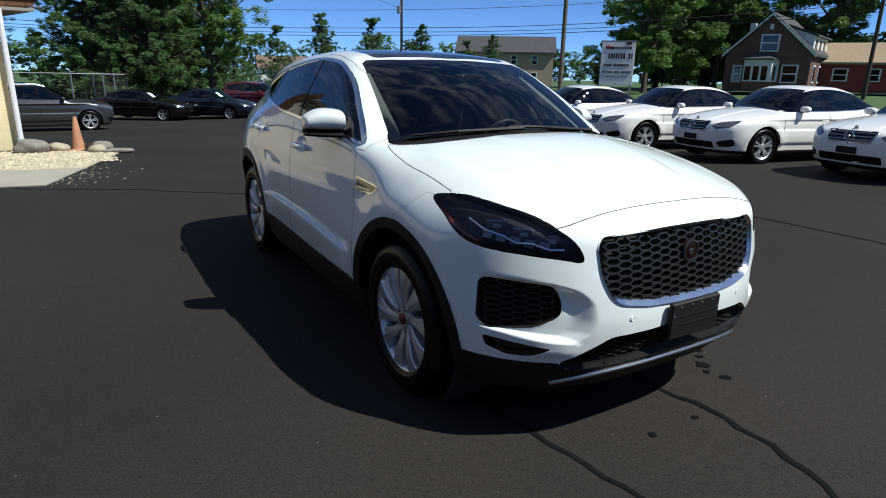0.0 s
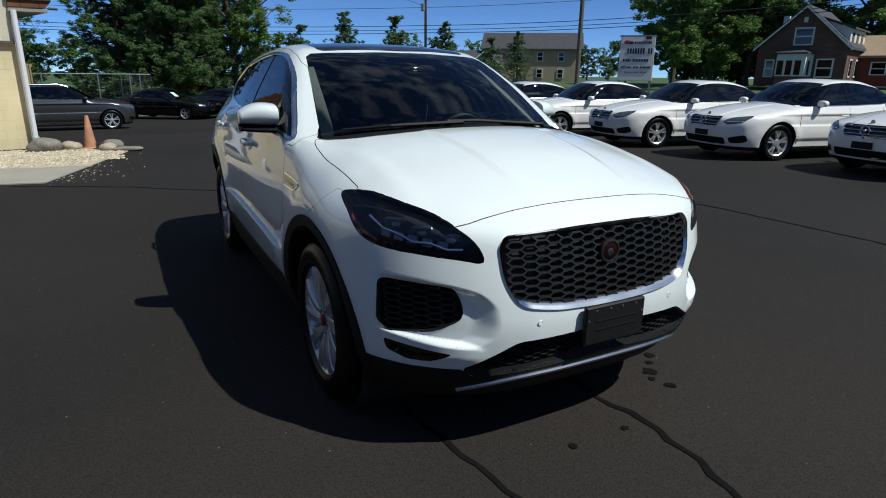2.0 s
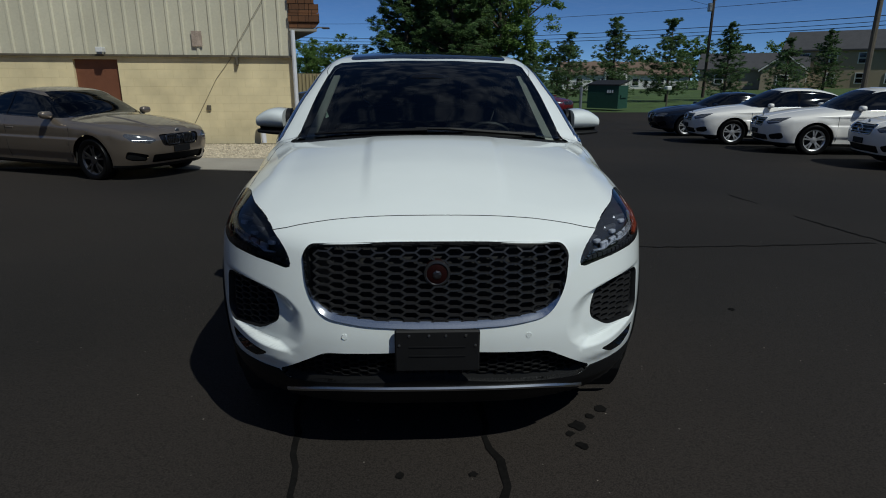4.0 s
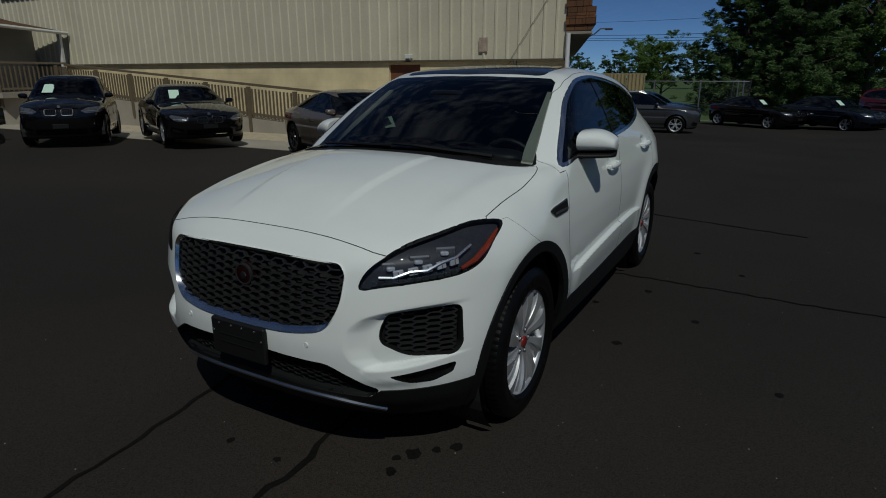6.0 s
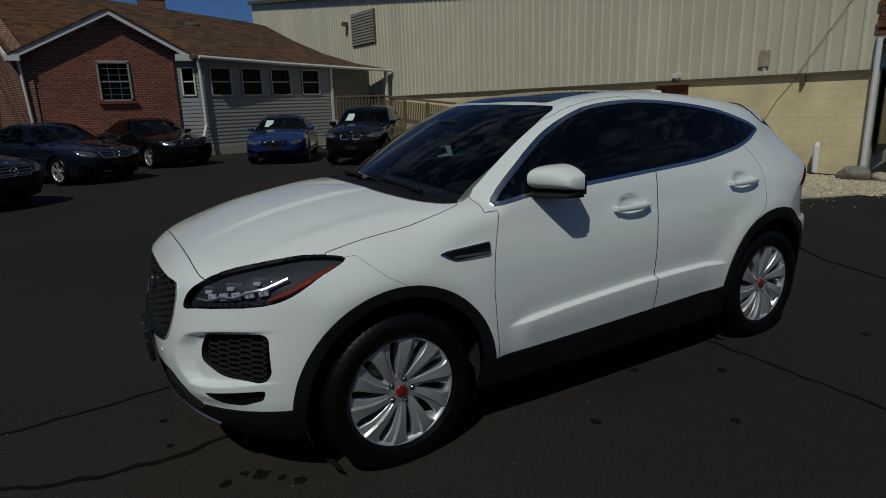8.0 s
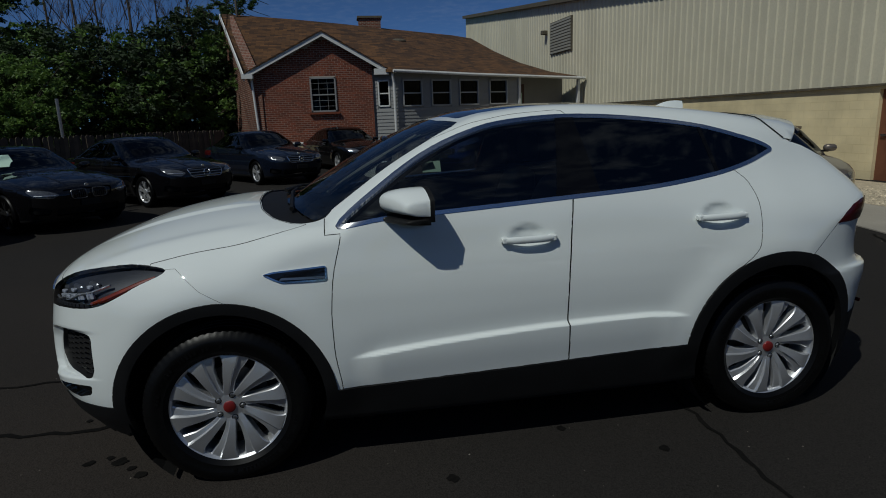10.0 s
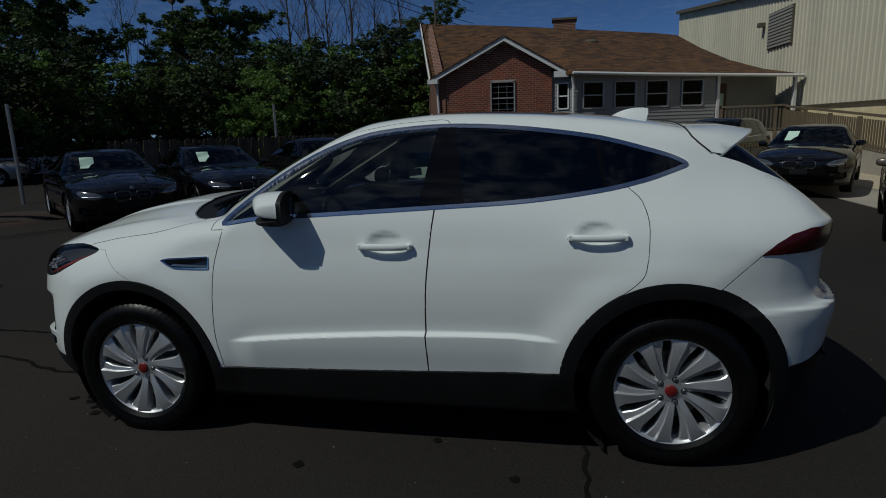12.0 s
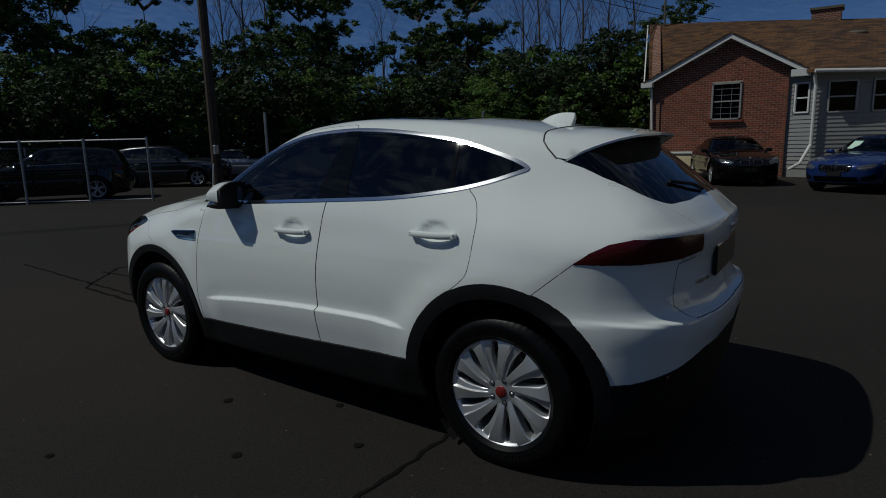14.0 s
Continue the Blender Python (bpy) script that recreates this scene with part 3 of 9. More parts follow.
GLASS_SIDE = shrunk(DLO, 0.016)
SILL = [(-0.92, 0.0), (-0.92, 0.393), (-0.5, 0.402), (0.0, 0.416), (0.5, 0.432), (0.95, 0.446), (0.95, 0.0)]
DOOR_F = rounded([(-0.83, 0.1), (-0.835, 0.42), (-0.858, 0.56), (-0.862, 0.75), (-0.845, 0.92), (-0.805, 1.06), (-0.79, 1.14), (-0.83, 1.16), (-0.6, 1.34), (-0.38, 1.47),
          (-0.16, 1.55), (0.05, 1.585), (0.335, 1.60), (0.315, 1.45), (0.285, 1.25), (0.262, 1.10), (0.236, 0.85), (0.228, 0.65), (0.236, 0.40), (0.236, 0.1)], 0.06, 3)
DOOR_R = rounded([(0.236, 0.1), (0.236, 0.40), (0.228, 0.65), (0.236, 0.85), (0.262, 1.10), (0.285, 1.25), (0.315, 1.45), (0.335, 1.60), (0.66, 1.575), (1.0, 1.525),
          (1.17, 1.47), (1.12, 1.285), (1.19, 1.235), (1.225, 1.14), (1.22, 1.0), (1.205, 0.905), (1.16, 0.86), (0.95, 0.70), (0.86, 0.50), (0.865, 0.1)], 0.06, 3)
HEAD = smoothed([corner_pt(*p) for p in ((0.520, -2.130, 0.808), (0.540, -2.100, 0.878), (0.592, -2.020, 0.934), (0.642, -1.915, 0.971), (0.727, -1.766, 0.998),
                 (0.785, -1.655, 1.004), (0.846, -1.545, 0.984), (0.860, -1.660, 0.928), (0.858, -1.780, 0.868), (0.815, -1.872, 0.840), (0.705, -2.010, 0.826), (0.60, -2.085, 0.815))], 4)
GRILLE = rounded([(-0.475, 0.86), (-0.45, 0.893), (-0.15, 0.905), (0.15, 0.905), (0.45, 0.893), (0.475, 0.86), (0.465, 0.74), (0.41, 0.642), (0.27, 0.617), (0.10, 0.608), (-0.10, 0.608), (-0.27, 0.617), (-0.41, 0.642), (-0.465, 0.74)], 0.06)
FOG = rounded([(0.612, 0.706), (0.832, 0.728), (0.842, 0.560), (0.822, 0.520), (0.68, 0.530), (0.590, 0.588), (0.588, 0.640)], 0.035)
SLOT = rounded([(0.640, 0.462), (0.825, 0.488), (0.815, 0.445), (0.76, 0.420), (0.70, 0.424)], 0.012)
INTAKE = rounded([(-0.60, 0.395), (-0.41, 0.502), (0.0, 0.516), (0.41, 0.502), (0.60, 0.395), (0.56, 0.360), (0.0, 0.395), (-0.56, 0.360)], 0.03)
HOLLOW = [(float(HOLLOW_IN(z)), z) for z in (0.715, 0.70, 0.68, 0.655, 0.63, 0.60, 0.57, 0.54, 0.515, 0.50)] + [(x, float(HOLLOW_LOW(x)) + 0.006) for x in (0.56, 0.65, 0.75, 0.84)] + [(x, float(HOLLOW_TOP(x)) - 0.004) for x in (0.84, 0.75, 0.66)]
VALANCE = [(-1.2, 0.0), (-1.2, 0.40), (-0.85, 0.392), (-0.60, 0.392), (-0.56, 0.362), (0.0, 0.397), (0.56, 0.362), (0.60, 0.392), (0.85, 0.392), (1.2, 0.40), (1.2, 0.0)]
SCREEN = [(-0.728, -0.915), (-0.60, -0.975), (-0.35, -1.055), (0.0, -1.085), (0.35, -1.055), (0.60, -0.975), (0.728, -0.915), (0.713, -0.84), (0.648, -0.50), (0.595, -0.235), (0.555, -0.20), (0.3, -0.265),
          (0.0, -0.285), (-0.3, -0.265), (-0.555, -0.20), (-0.595, -0.235), (-0.648, -0.50), (-0.713, -0.84)]
HOOD = rounded([(-0.63, -2.045), (-0.56, -2.068), (-0.45, -2.074), (-0.25, -2.077), (0.0, -2.078), (0.25, -2.077), (0.45, -2.074), (0.56, -2.068), (0.63, -2.045), (0.675, -1.90), (0.762, -1.74), (0.797, -1.64), (0.80, -1.40), (0.805, -1.2),
        (0.800, -1.06), (0.785, -0.985), (0.760, -0.935), (0.735, -1.005), (0.63, -1.10), (0.45, -1.17), (0.22, -1.207), (0.0, -1.217),
        (-0.22, -1.207), (-0.45, -1.17), (-0.63, -1.10), (-0.735, -1.005), (-0.760, -0.935), (-0.785, -0.985), (-0.800, -1.06), (-0.805, -1.2),
        (-0.80, -1.40), (-0.797, -1.64), (-0.762, -1.74), (-0.675, -1.90)], 0.05, 3)
COWL = rounded([(-0.757, -0.930), (-0.732, -1.002), (-0.63, -1.096), (-0.45, -1.166), (-0.22, -1.203), (0.0, -1.213), (0.22, -1.203), (0.45, -1.166), (0.63, -1.096), (0.732, -1.002), (0.757, -0.930), (0.70, -0.80), (-0.70, -0.80)], 0.05, 3)
SUNROOF = rounded([(-0.50, -0.185), (0.0, -0.255), (0.50, -0.185), (0.505, 0.82), (0.44, 0.90), (-0.44, 0.90), (-0.505, 0.82)], 0.06)
REAR_SCREEN = rounded([(-0.665, 1.50), (0.0, 1.46), (0.665, 1.50), (0.650, 1.72), (0.605, 1.875), (0.50, 1.955), (0.3, 1.99), (0.0, 1.998), (-0.3, 1.99), (-0.50, 1.955), (-0.605, 1.875), (-0.650, 1.72)], 0.05)
PILLAR = [(0.188, 1.15), (0.276, 1.62), (0.340, 1.62), (0.425, 1.15)]
QUARTER = [(1.041, 1.22), (0.984, 1.56), (1.003, 1.56), (1.060, 1.22)]
TAIL_LAMP = [tail_pt(*p) for p in ((0.886, 1.675, 0.990), (0.862, 1.735, 1.035), (0.825, 1.80, 1.070), (0.779, 1.884, 1.090), (0.60, 2.01, 1.092), (0.45, 2.07, 1.085),
                                   (0.44, 2.075, 1.01), (0.60, 2.03, 0.996), (0.78, 1.89, 0.990))]
TAIL_JOINT = [(1.50, 0.84), (1.60, 0.925), (1.68, 0.992), (1.9, 0.985), (2.4, 0.985), (2.4, 0.0), (1.50, 0.0)]
TAILGATE = [(-0.66, 1.30), (-0.44, 1.10), (-0.44, 0.99), (-0.60, 0.97), (-0.62, 0.80), (-0.56, 0.74), (0.56, 0.74), (0.62, 0.80), (0.60, 0.97), (0.44, 0.99), (0.44, 1.10), (0.66, 1.30)]
REAR_VALANCE = [(-1.2, 0.0), (-1.2, 0.46), (-0.88, 0.472), (-0.80, 0.485), (-0.66, 0.525), (-0.45, 0.585), (-0.2, 0.60), (0.2, 0.60), (0.45, 0.585), (0.66, 0.525), (0.80, 0.485), (0.88, 0.472), (1.2, 0.46), (1.2, 0.0)]
FENDER = [(-1.62, 0.985), (-1.50, 0.99), (-1.40, 0.90), (-1.30, 0.84), (-0.9, 0.6), (-0.8, 0.3), (-0.8, 1.2), (-1.2, 1.3), (-1.6, 1.02)]


def build_hero():
    pts, faces = skin()
    bm = bmesh.new()
    vs = [bm.verts.new(p) for p in pts]
    for f in faces:
        bm.faces.new([vs[i] for i in f])
    bmesh.ops.remove_doubles(bm, verts=bm.verts, dist=1e-5)
    sided, front, rear = (lambda p: p.x > 0.55), (lambda p: p.y < -1.80), (lambda p: p.y > 1.5)
    arch_f, arch_r = disc(-WHEEL_Y, WHEEL_Z, 0.428), disc(WHEEL_Y, WHEEL_Z + 0.012, 0.432)
    clad_f, clad_r = disc(-WHEEL_Y, WHEEL_Z - 0.005, 0.482, sy=1.0), disc(WHEEL_Y, WHEEL_Z + 0.015, 0.497)
    for poly, view, keep in ((arch_f, "side", sided), (arch_r, "side", sided), (clad_f, "side", sided), (clad_r, "side", sided), (SILL, "side", sided),
                             (DLO, "side", sided), (GLASS_SIDE, "side", sided), (DOOR_F, "side", sided), (DOOR_R, "side", sided), (PILLAR, "side", sided), (QUARTER, "side", sided),
                             (HEAD, "corner", lambda p: p.y < -1.4 and p.x > 0.4), (GRILLE, "front", front), (HOLLOW, "front", front), (FOG, "front", front), (SLOT, "front", front),
                             (INTAKE, "front", front), (VALANCE, "front", lambda p: p.y < -1.5), (SCREEN, "top", lambda p: p.z > 1.05 and p.y < 0), (COWL, "top", lambda p: p.z > 1.05 and p.y < -0.75),
                             (HOOD, "top", lambda p: p.z > 0.85 and p.y < -0.9), (SUNROOF, "top", lambda p: p.z > 1.4), (REAR_SCREEN, "top", lambda p: p.z > 1.1 and p.y > 1.3),
                             (TAIL_LAMP, "tail", lambda p: p.y > 1.6 and p.x > 0.3), (TAIL_JOINT, "side", lambda p: p.y > 1.4 and p.x > 0.3),
                             (TAILGATE, "front", lambda p: p.y > 1.75), (REAR_VALANCE, "front", lambda p: p.y > 1.5), (FENDER, "side", lambda p: p.x > 0.5 and p.y < -0.7)):
        knife(bm, poly, view, keep)
    bmesh.ops.remove_doubles(bm, verts=bm.verts, dist=0.0014)
    bm.faces.ensure_lookup_table()
    c = np.array([f.calc_center_median() for f in bm.faces])
    proj = {k: np.stack([c @ np.array(e1), c @ np.array(e2)], 1) for k, (e1, e2) in VIEWS.items()}
    x, y, z = c.T
    region = np.full(len(c), "quarter_panel", dtype="<U20")

    def put(name, poly, view, where):
        region[inside(poly, proj[view]) & where] = name

    region[(y < -1.30)] = "front_bumper"
    put("fender", FENDER, "side", (x > 0.5) & (y < -0.7))
    region[(y > -1.40) & (y < -0.80) & (region == "quarter_panel")] = "fender"
    region[(z > 1.1) & (y > -0.86) & (x < 0.72)] = "roof"
    region[(z > 1.1) & (y > -0.86) & (y < 0.9)] = "roof"
    region[(z > 1.40) & (y > 0.8) & (y < 1.55)] = "roof"
    put("hood", HOOD, "top", (z > 0.85) & (y < -0.9))
    region[(y > 1.3) & (z < 1.44) & (region == "roof")] = "quarter_panel"
    put("door_front", DOOR_F, "side", x > 0.55)
    put("door_rear", DOOR_R, "side", x > 0.55)
    put("rear_bumper", TAIL_JOINT, "side", (y > 1.4) & (x > 0.3))
    region[(y > 1.75) & (z < 0.99) & (region == "quarter_panel")] = "rear_bumper"
    put("tailgate", TAILGATE, "front", y > 1.75)
    put("trim", DLO, "side", x > 0.55)
    put("side_glass", GLASS_SIDE, "side", x > 0.55)
    region[(region == "side_glass") & (y > 0.30)] = "rear_glass_side"
    region[(region == "rear_glass_side") & (y > 1.02 - 0.17 * (z - 1.30))] = "quarter_glass"
    put("pillar", PILLAR, "side", (region == "side_glass") | (region == "rear_glass_side"))
    put("quarter_post", QUARTER, "side", (region == "rear_glass_side") | (region == "quarter_glass"))
    put("cowl", COWL, "top", (z > 1.05) & (y < -0.82))
    put("windscreen", SCREEN, "top", (z > 1.05) & (y < 0))
    put("sunroof", SUNROOF, "top", z > 1.4)
    put("rear_screen", REAR_SCREEN, "top", (z > 1.1) & (y > 1.3))
    put("headlight", HEAD, "corner", (y < -1.4) & (x > 0.4))
    put("tail_lamp", TAIL_LAMP, "tail", (y > 1.6) & (x > 0.3))
    put("cladding", SILL, "side", x > 0.55)
    put("rear_valance", REAR_VALANCE, "front", y > 1.3)
    put("front_valance", VALANCE, "front", y < -1.5)
    put("fog_grille", FOG, "front", y < -1.8)
    put("slot", SLOT, "front", y < -1.8)
    put("intake", INTAKE, "front", y < -1.8)
    put("grille", GRILLE, "front", y < -1.8)
    put("cladding", clad_f, "side", x > 0.55)
    put("cladding", clad_r, "side", x > 0.55)
    region[(z < 0.24)] = "floorpan"
    put("gone", arch_f, "side", x > 0.45)
    put("gone", arch_r, "side", x > 0.45)
    bm.verts.index_update()
    co = np.array([v.co for v in bm.verts])
    polys = [[v.index for v in f.verts] for f in bm.faces]
    # scraps cut off from their panel become fillers of their own
    bm.faces.index_update()
    for name in ("fender", "quarter_panel", "front_bumper", "rear_bumper", "tailgate", "hood", "roof", "door_front", "door_rear"):
        left = {f.index for f in bm.faces if region[f.index] == name}
        groups = []
        while left:
            stack = [left.pop()]
            some = set(stack)
            while stack:
                for e in bm.faces[stack.pop()].edges:
                    for g in e.link_faces:
                        if g.index in left:
                            left.discard(g.index)
                            some.add(g.index)
                            stack.append(g.index)
            groups.append(some)
        groups.sort(key=len)
        for some in groups[:-1]:
            around = [region[g.index] for i in some for e in bm.faces[i].edges for g in e.link_faces if g.index not in some]
            around = [a for a in around if a in ("fender", "quarter_panel", "front_bumper", "rear_bumper", "tailgate", "hood", "roof", "door_front", "door_rear") and a != name]
            region[list(some)] = max(set(around), key=around.count) if around else "filler"
    bm.free()
    nrm = gradient(co)
    nrm[np.abs(co[:, 0]) < 1e-4, 0] = 0
    car = thing("white_suv", "glossy white compact SUV with black wheel arches, parked on asphalt", "car")

    def piece(name, material, offset=0.0, both=True, gap=0.0, skirt=0.02, of=None, label=""):
        """The part of the skin that belongs to a region; both: one mesh across the car, else one for each side."""
        rows = np.nonzero(region == (of or name))[0]
        used = sorted({i for r in rows for i in polys[r]})
        at = {v: k for k, v in enumerate(used)}
        p, n = co[used], nrm[used]
        fs = [[at[i] for i in polys[r]] for r in rows]
        seen = {}
        for f in fs:
            for a, b in zip(f, f[1:] + f[:1]):
                seen[(a, b)] = 1
        rim = [(a, b) for a, b in seen if (b, a) not in seen and not (both and abs(p[a][0]) < 2e-3 and abs(p[b][0]) < 2e-3) and math.hypot(p[a][0], p[a][2] - 0.66) > 0.02]
        if gap and rim:
            pull, count = np.zeros_like(p), np.zeros(len(p))
            for a, b in rim:
                e = p[b] - p[a]
                inward = np.cross((n[a] + n[b]) / 2, e)
                ln = np.linalg.norm(inward)
                if ln > 1e-9:
                    for i in (a, b):
                        pull[i] += inward / ln
                        count[i] += 1
            ok = count > 0
            ln = np.linalg.norm(pull[ok], axis=1)[:, None] + 1e-9
            p = p.copy()
            p[ok] -= pull[ok] / ln * gap
        p = p + n * offset
        k, plain = len(p), len(fs)
        if skirt and rim:
            ids = {}
            extra = []
            for a, b in rim:
                for i in (a, b):
                    if i not in ids:
                        ids[i] = k + len(extra)
                        extra.append(p[i] - n[i] * skirt)
            plain = len(fs)
            fs = fs + [[b, a, ids[a], ids[b]] for a, b in rim]
            p, n = np.vstack([p, np.array(extra)]), np.vstack([n, n[list(ids)]])
        made = []
        for sides in ((1, -1),) if both else ((1,), (-1,)):
            vv, ff, nn = [], [], []
            for s in sides:
                base = len(vv)
                flip = np.array((s, 1, 1))
                vv += list(p * flip)
                nn += list(n * flip)
                # the grid winds inwards on the positive side
                ff += [[base + i for i in (f if s < 0 else f[::-1])] for f in fs]
            me = bpy.data.meshes.new(name)
            me.from_pydata(vv, [], ff)
            me.validate()
            me.shade_smooth()
            if len(me.vertices) == len(nn):
                me.normals_split_custom_set_from_vertices([tuple(v) for v in nn])
            me.materials.append(material)
            if material is WHITE:
                me.materials.append(BLACK_TRIM)
                me.polygons.foreach_set("material_index", [int(i % len(fs) >= plain) for i in range(len(me.polygons))])
            ob = new(name, me)
            ob.parent = car
            if label:
                ob["label"] = label
            made.append(ob)
        return made

    g = 0.0034
    piece("hood", WHITE, gap=g)
    piece("roof", WHITE)
    piece("front_bumper", WHITE, gap=0.0008)
    piece("rear_bumper", WHITE, gap=g)
    piece("tailgate", WHITE, gap=0.0010)
    piece("fender", WHITE, both=False, gap=0.0008)
    piece("quarter_panel", WHITE, both=False)
    if (region == "filler").any():
        piece("filler", WHITE)
    doors = {}
    for name in ("door_front", "door_rear"):
        doors[name] = piece(name, WHITE, both=False, gap=g)
    piece("wheel_arch_cladding", BLACK_TRIM, 0.007, both=False, of="cladding", label="matt black plastic cladding", skirt=0.03)
    piece("front_valance", BLACK_TRIM, 0.004)
    piece("rear_valance", BLACK_TRIM, 0.004)
    piece("cowl", BLACK_TRIM, -0.010, skirt=0.03, label="black plastic cowl below the windscreen")
    piece("floorpan", UNDER)
    piece("window_trim", CHROME, 0.004, both=False, of="trim", label="bright chrome window surround")
    piece("pillar_cover", PILLAR_BLACK, 0.0015, both=False, of="pillar")
    piece("quarter_post", PILLAR_BLACK, 0.001, both=False)
    piece("quarter_window", DARK_GLASS, -0.002, both=False, of="quarter_glass", skirt=0)
    glass_parts = piece("front_window", SIDE_GLASS, -0.002, both=False, of="side_glass", skirt=0) + piece("rear_window", DARK_GLASS, -0.002, both=False, of="rear_glass_side", skirt=0)
    glass_parts += piece("windscreen", WINDSCREEN, -0.001, skirt=0) + piece("rear_screen", DARK_GLASS, 0.0, skirt=0)
    piece("sunroof", GLOSS_BLACK, 0.0, label="black panoramic glass roof")
    lens = piece("headlight", LAMP_GLASS, 0.0, both=False, skirt=0.0)
    piece("lamp_housing", LAMP_DARK, -0.036, both=False, skirt=0, of="headlight")
    piece("fog_recess", BLACK_TRIM, -0.045, both=False, skirt=-0.045, of="fog_grille")
    piece("bumper_slot", GLOSS_BLACK, -0.025, both=False, skirt=-0.025, of="slot")
    piece("intake_recess", UNDER, -0.07, skirt=-0.07, of="intake")
    piece("grille_recess", UNDER, -0.06, skirt=-0.06, of="grille")
    piece("headliner", TRIM_BEIGE, -0.025, skirt=0, of="roof")
    piece("door_lining", SEAT, -0.06, both=False, skirt=0, of="door_front")
    piece("door_lining", SEAT, -0.06, both=False, skirt=0, of="door_rear")
    piece("tail_lamp", RED_LENS, 0.004, both=False, label="dark red tail lamp")
    return car, doors, lens, co, region


hero, hero_doors, hero_lenses, hero_co, hero_region = build_hero()


# ---------------------------------------------------------------- white SUV: fitted parts
def drop(points, way, span=1.2):
    """Where lines through the points, running along way, first enter the bodywork."""
    p = np.array(points, float)
    d = np.array(Vector(way).normalized())
    start = p - d * span / 2
    steps = np.linspace(0, span, 200)
    vals = np.stack([field(*(start + s * d).T) for s in steps])
    first = np.argmax(vals < 0, 0)
    lo, hi = steps[np.maximum(first - 1, 0)], steps[first]
    for _ in range(24):
        m = (lo + hi) / 2
        out = field(*(start + m[:, None] * d).T) > 0
        lo, hi = np.where(out, m, lo), np.where(out, hi, m)
    return start + lo[:, None] * d


FROM = {"front": Vector((0, 1, 0)), "side": Vector((-1, 0, 0)), "corner": Vector((-0.75, 0.66, 0)).normalized(), "rear": Vector((0, -1, 0)), "top": Vector((0, 0, -1))}


def lay(poly, view, offset=0.0):
    """3D points on the bodywork for 2D points of a view, moved out by offset."""
    q = np.array(poly, float)
    if view == "side":
        p = np.stack([np.full(len(q), 0.8), q[:, 0], q[:, 1]], 1)
    elif view == "front":
        p = np.stack([q[:, 0], np.full(len(q), -2.1), q[:, 1]], 1)
    elif view == "rear":
        p = np.stack([q[:, 0], np.full(len(q), 2.05), q[:, 1]], 1)
    elif view == "top":
        p = np.stack([q[:, 0], q[:, 1], np.full(len(q), 1.3)], 1)
    else:
        e1, e2 = VIEWS["corner"]
        base = np.array((0.7, -1.9, 0.0))
        base = base - np.array(e1) * (base @ np.array(e1))
        p = base + q[:, :1] * np.array(e1) + q[:, 1:] * np.array(e2)
    p = drop(p, FROM[view])
    return p + gradient(p) * offset


def plate(name, poly, view, out, thick, material, parent, flip=1, label=""):
    """A thin plate with the outline poly that lies on the bodywork."""
    q = np.array(poly)
    top = lay(poly, view, out)
    mid = lay([q.mean(0)], view, out)[0]
    low = lay(poly, view, out - thick)
    n = len(poly)
    bm = bmesh.new()
    pts = [Vector((flip * p[0], p[1], p[2])) for p in (*top, mid, *low)]
    faces = [(i, (i + 1) % n, n) for i in range(n)] + [((i + 1) % n, i, n + 1 + i, n + 1 + (i + 1) % n) for i in range(n)]
    add_verts(bm, pts, faces)
    bmesh.ops.recalc_face_normals(bm, faces=bm.faces)
    return part(name, bm, material, parent, label, smooth=True)


def lattice(name, poly, view, cell, out, bar, material, parent, flip=1, mirror=False):
    """A net of flat hexagons inside an outline, standing back from the bodywork."""
    q = np.array(poly)
    lo, hi = q.min(0), q.max(0)
    w, h = cell
    segs = []
    rows, cols = int((hi[1] - lo[1]) / h) + 3, int((hi[0] - lo[0]) / (0.75 * w)) + 3
    for r in range(-1, rows):
        for k in range(-1, cols):
            cx, cz = lo[0] + 0.75 * k * w, lo[1] + (r + 0.5 * (k % 2)) * h
            segs += [((cx - 0.25 * w, cz), (cx + 0.25 * w, cz)), ((cx + 0.25 * w, cz), (cx + 0.5 * w, cz + 0.5 * h)), ((cx + 0.25 * w, cz), (cx + 0.5 * w, cz - 0.5 * h))]
    mids = np.array([((a[0] + b[0]) / 2, (a[1] + b[1]) / 2) for a, b in segs])
    segs = [s for s, ok in zip(segs, inside(poly, mids)) if ok]
    ends = lay([p for s in segs for p in s], view, out)
    nrm = gradient(ends)
    bm = bmesh.new()
    for i in range(len(segs)):
        a, b = Vector(ends[2 * i]), Vector(ends[2 * i + 1])
        n = Vector(nrm[2 * i])
        t = (b - a).normalized()
        s = n.cross(t) * bar / 2
        back = n * -0.018
        a, b = a - t * bar * 0.3, b + t * bar * 0.3
        pts = [a - s, a + s, b + s, b - s, a - s * 1.6 + back, a + s * 1.6 + back, b + s * 1.6 + back, b - s * 1.6 + back]
        pts = [Vector((flip * p.x, p.y, p.z)) for p in pts]
        add_verts(bm, pts, [(0, 1, 2, 3), (0, 4, 5, 1), (1, 5, 6, 2), (2, 6, 7, 3), (3, 7, 4, 0)])
    bmesh.ops.recalc_face_normals(bm, faces=bm.faces)
    return part(name, bm, material, parent)


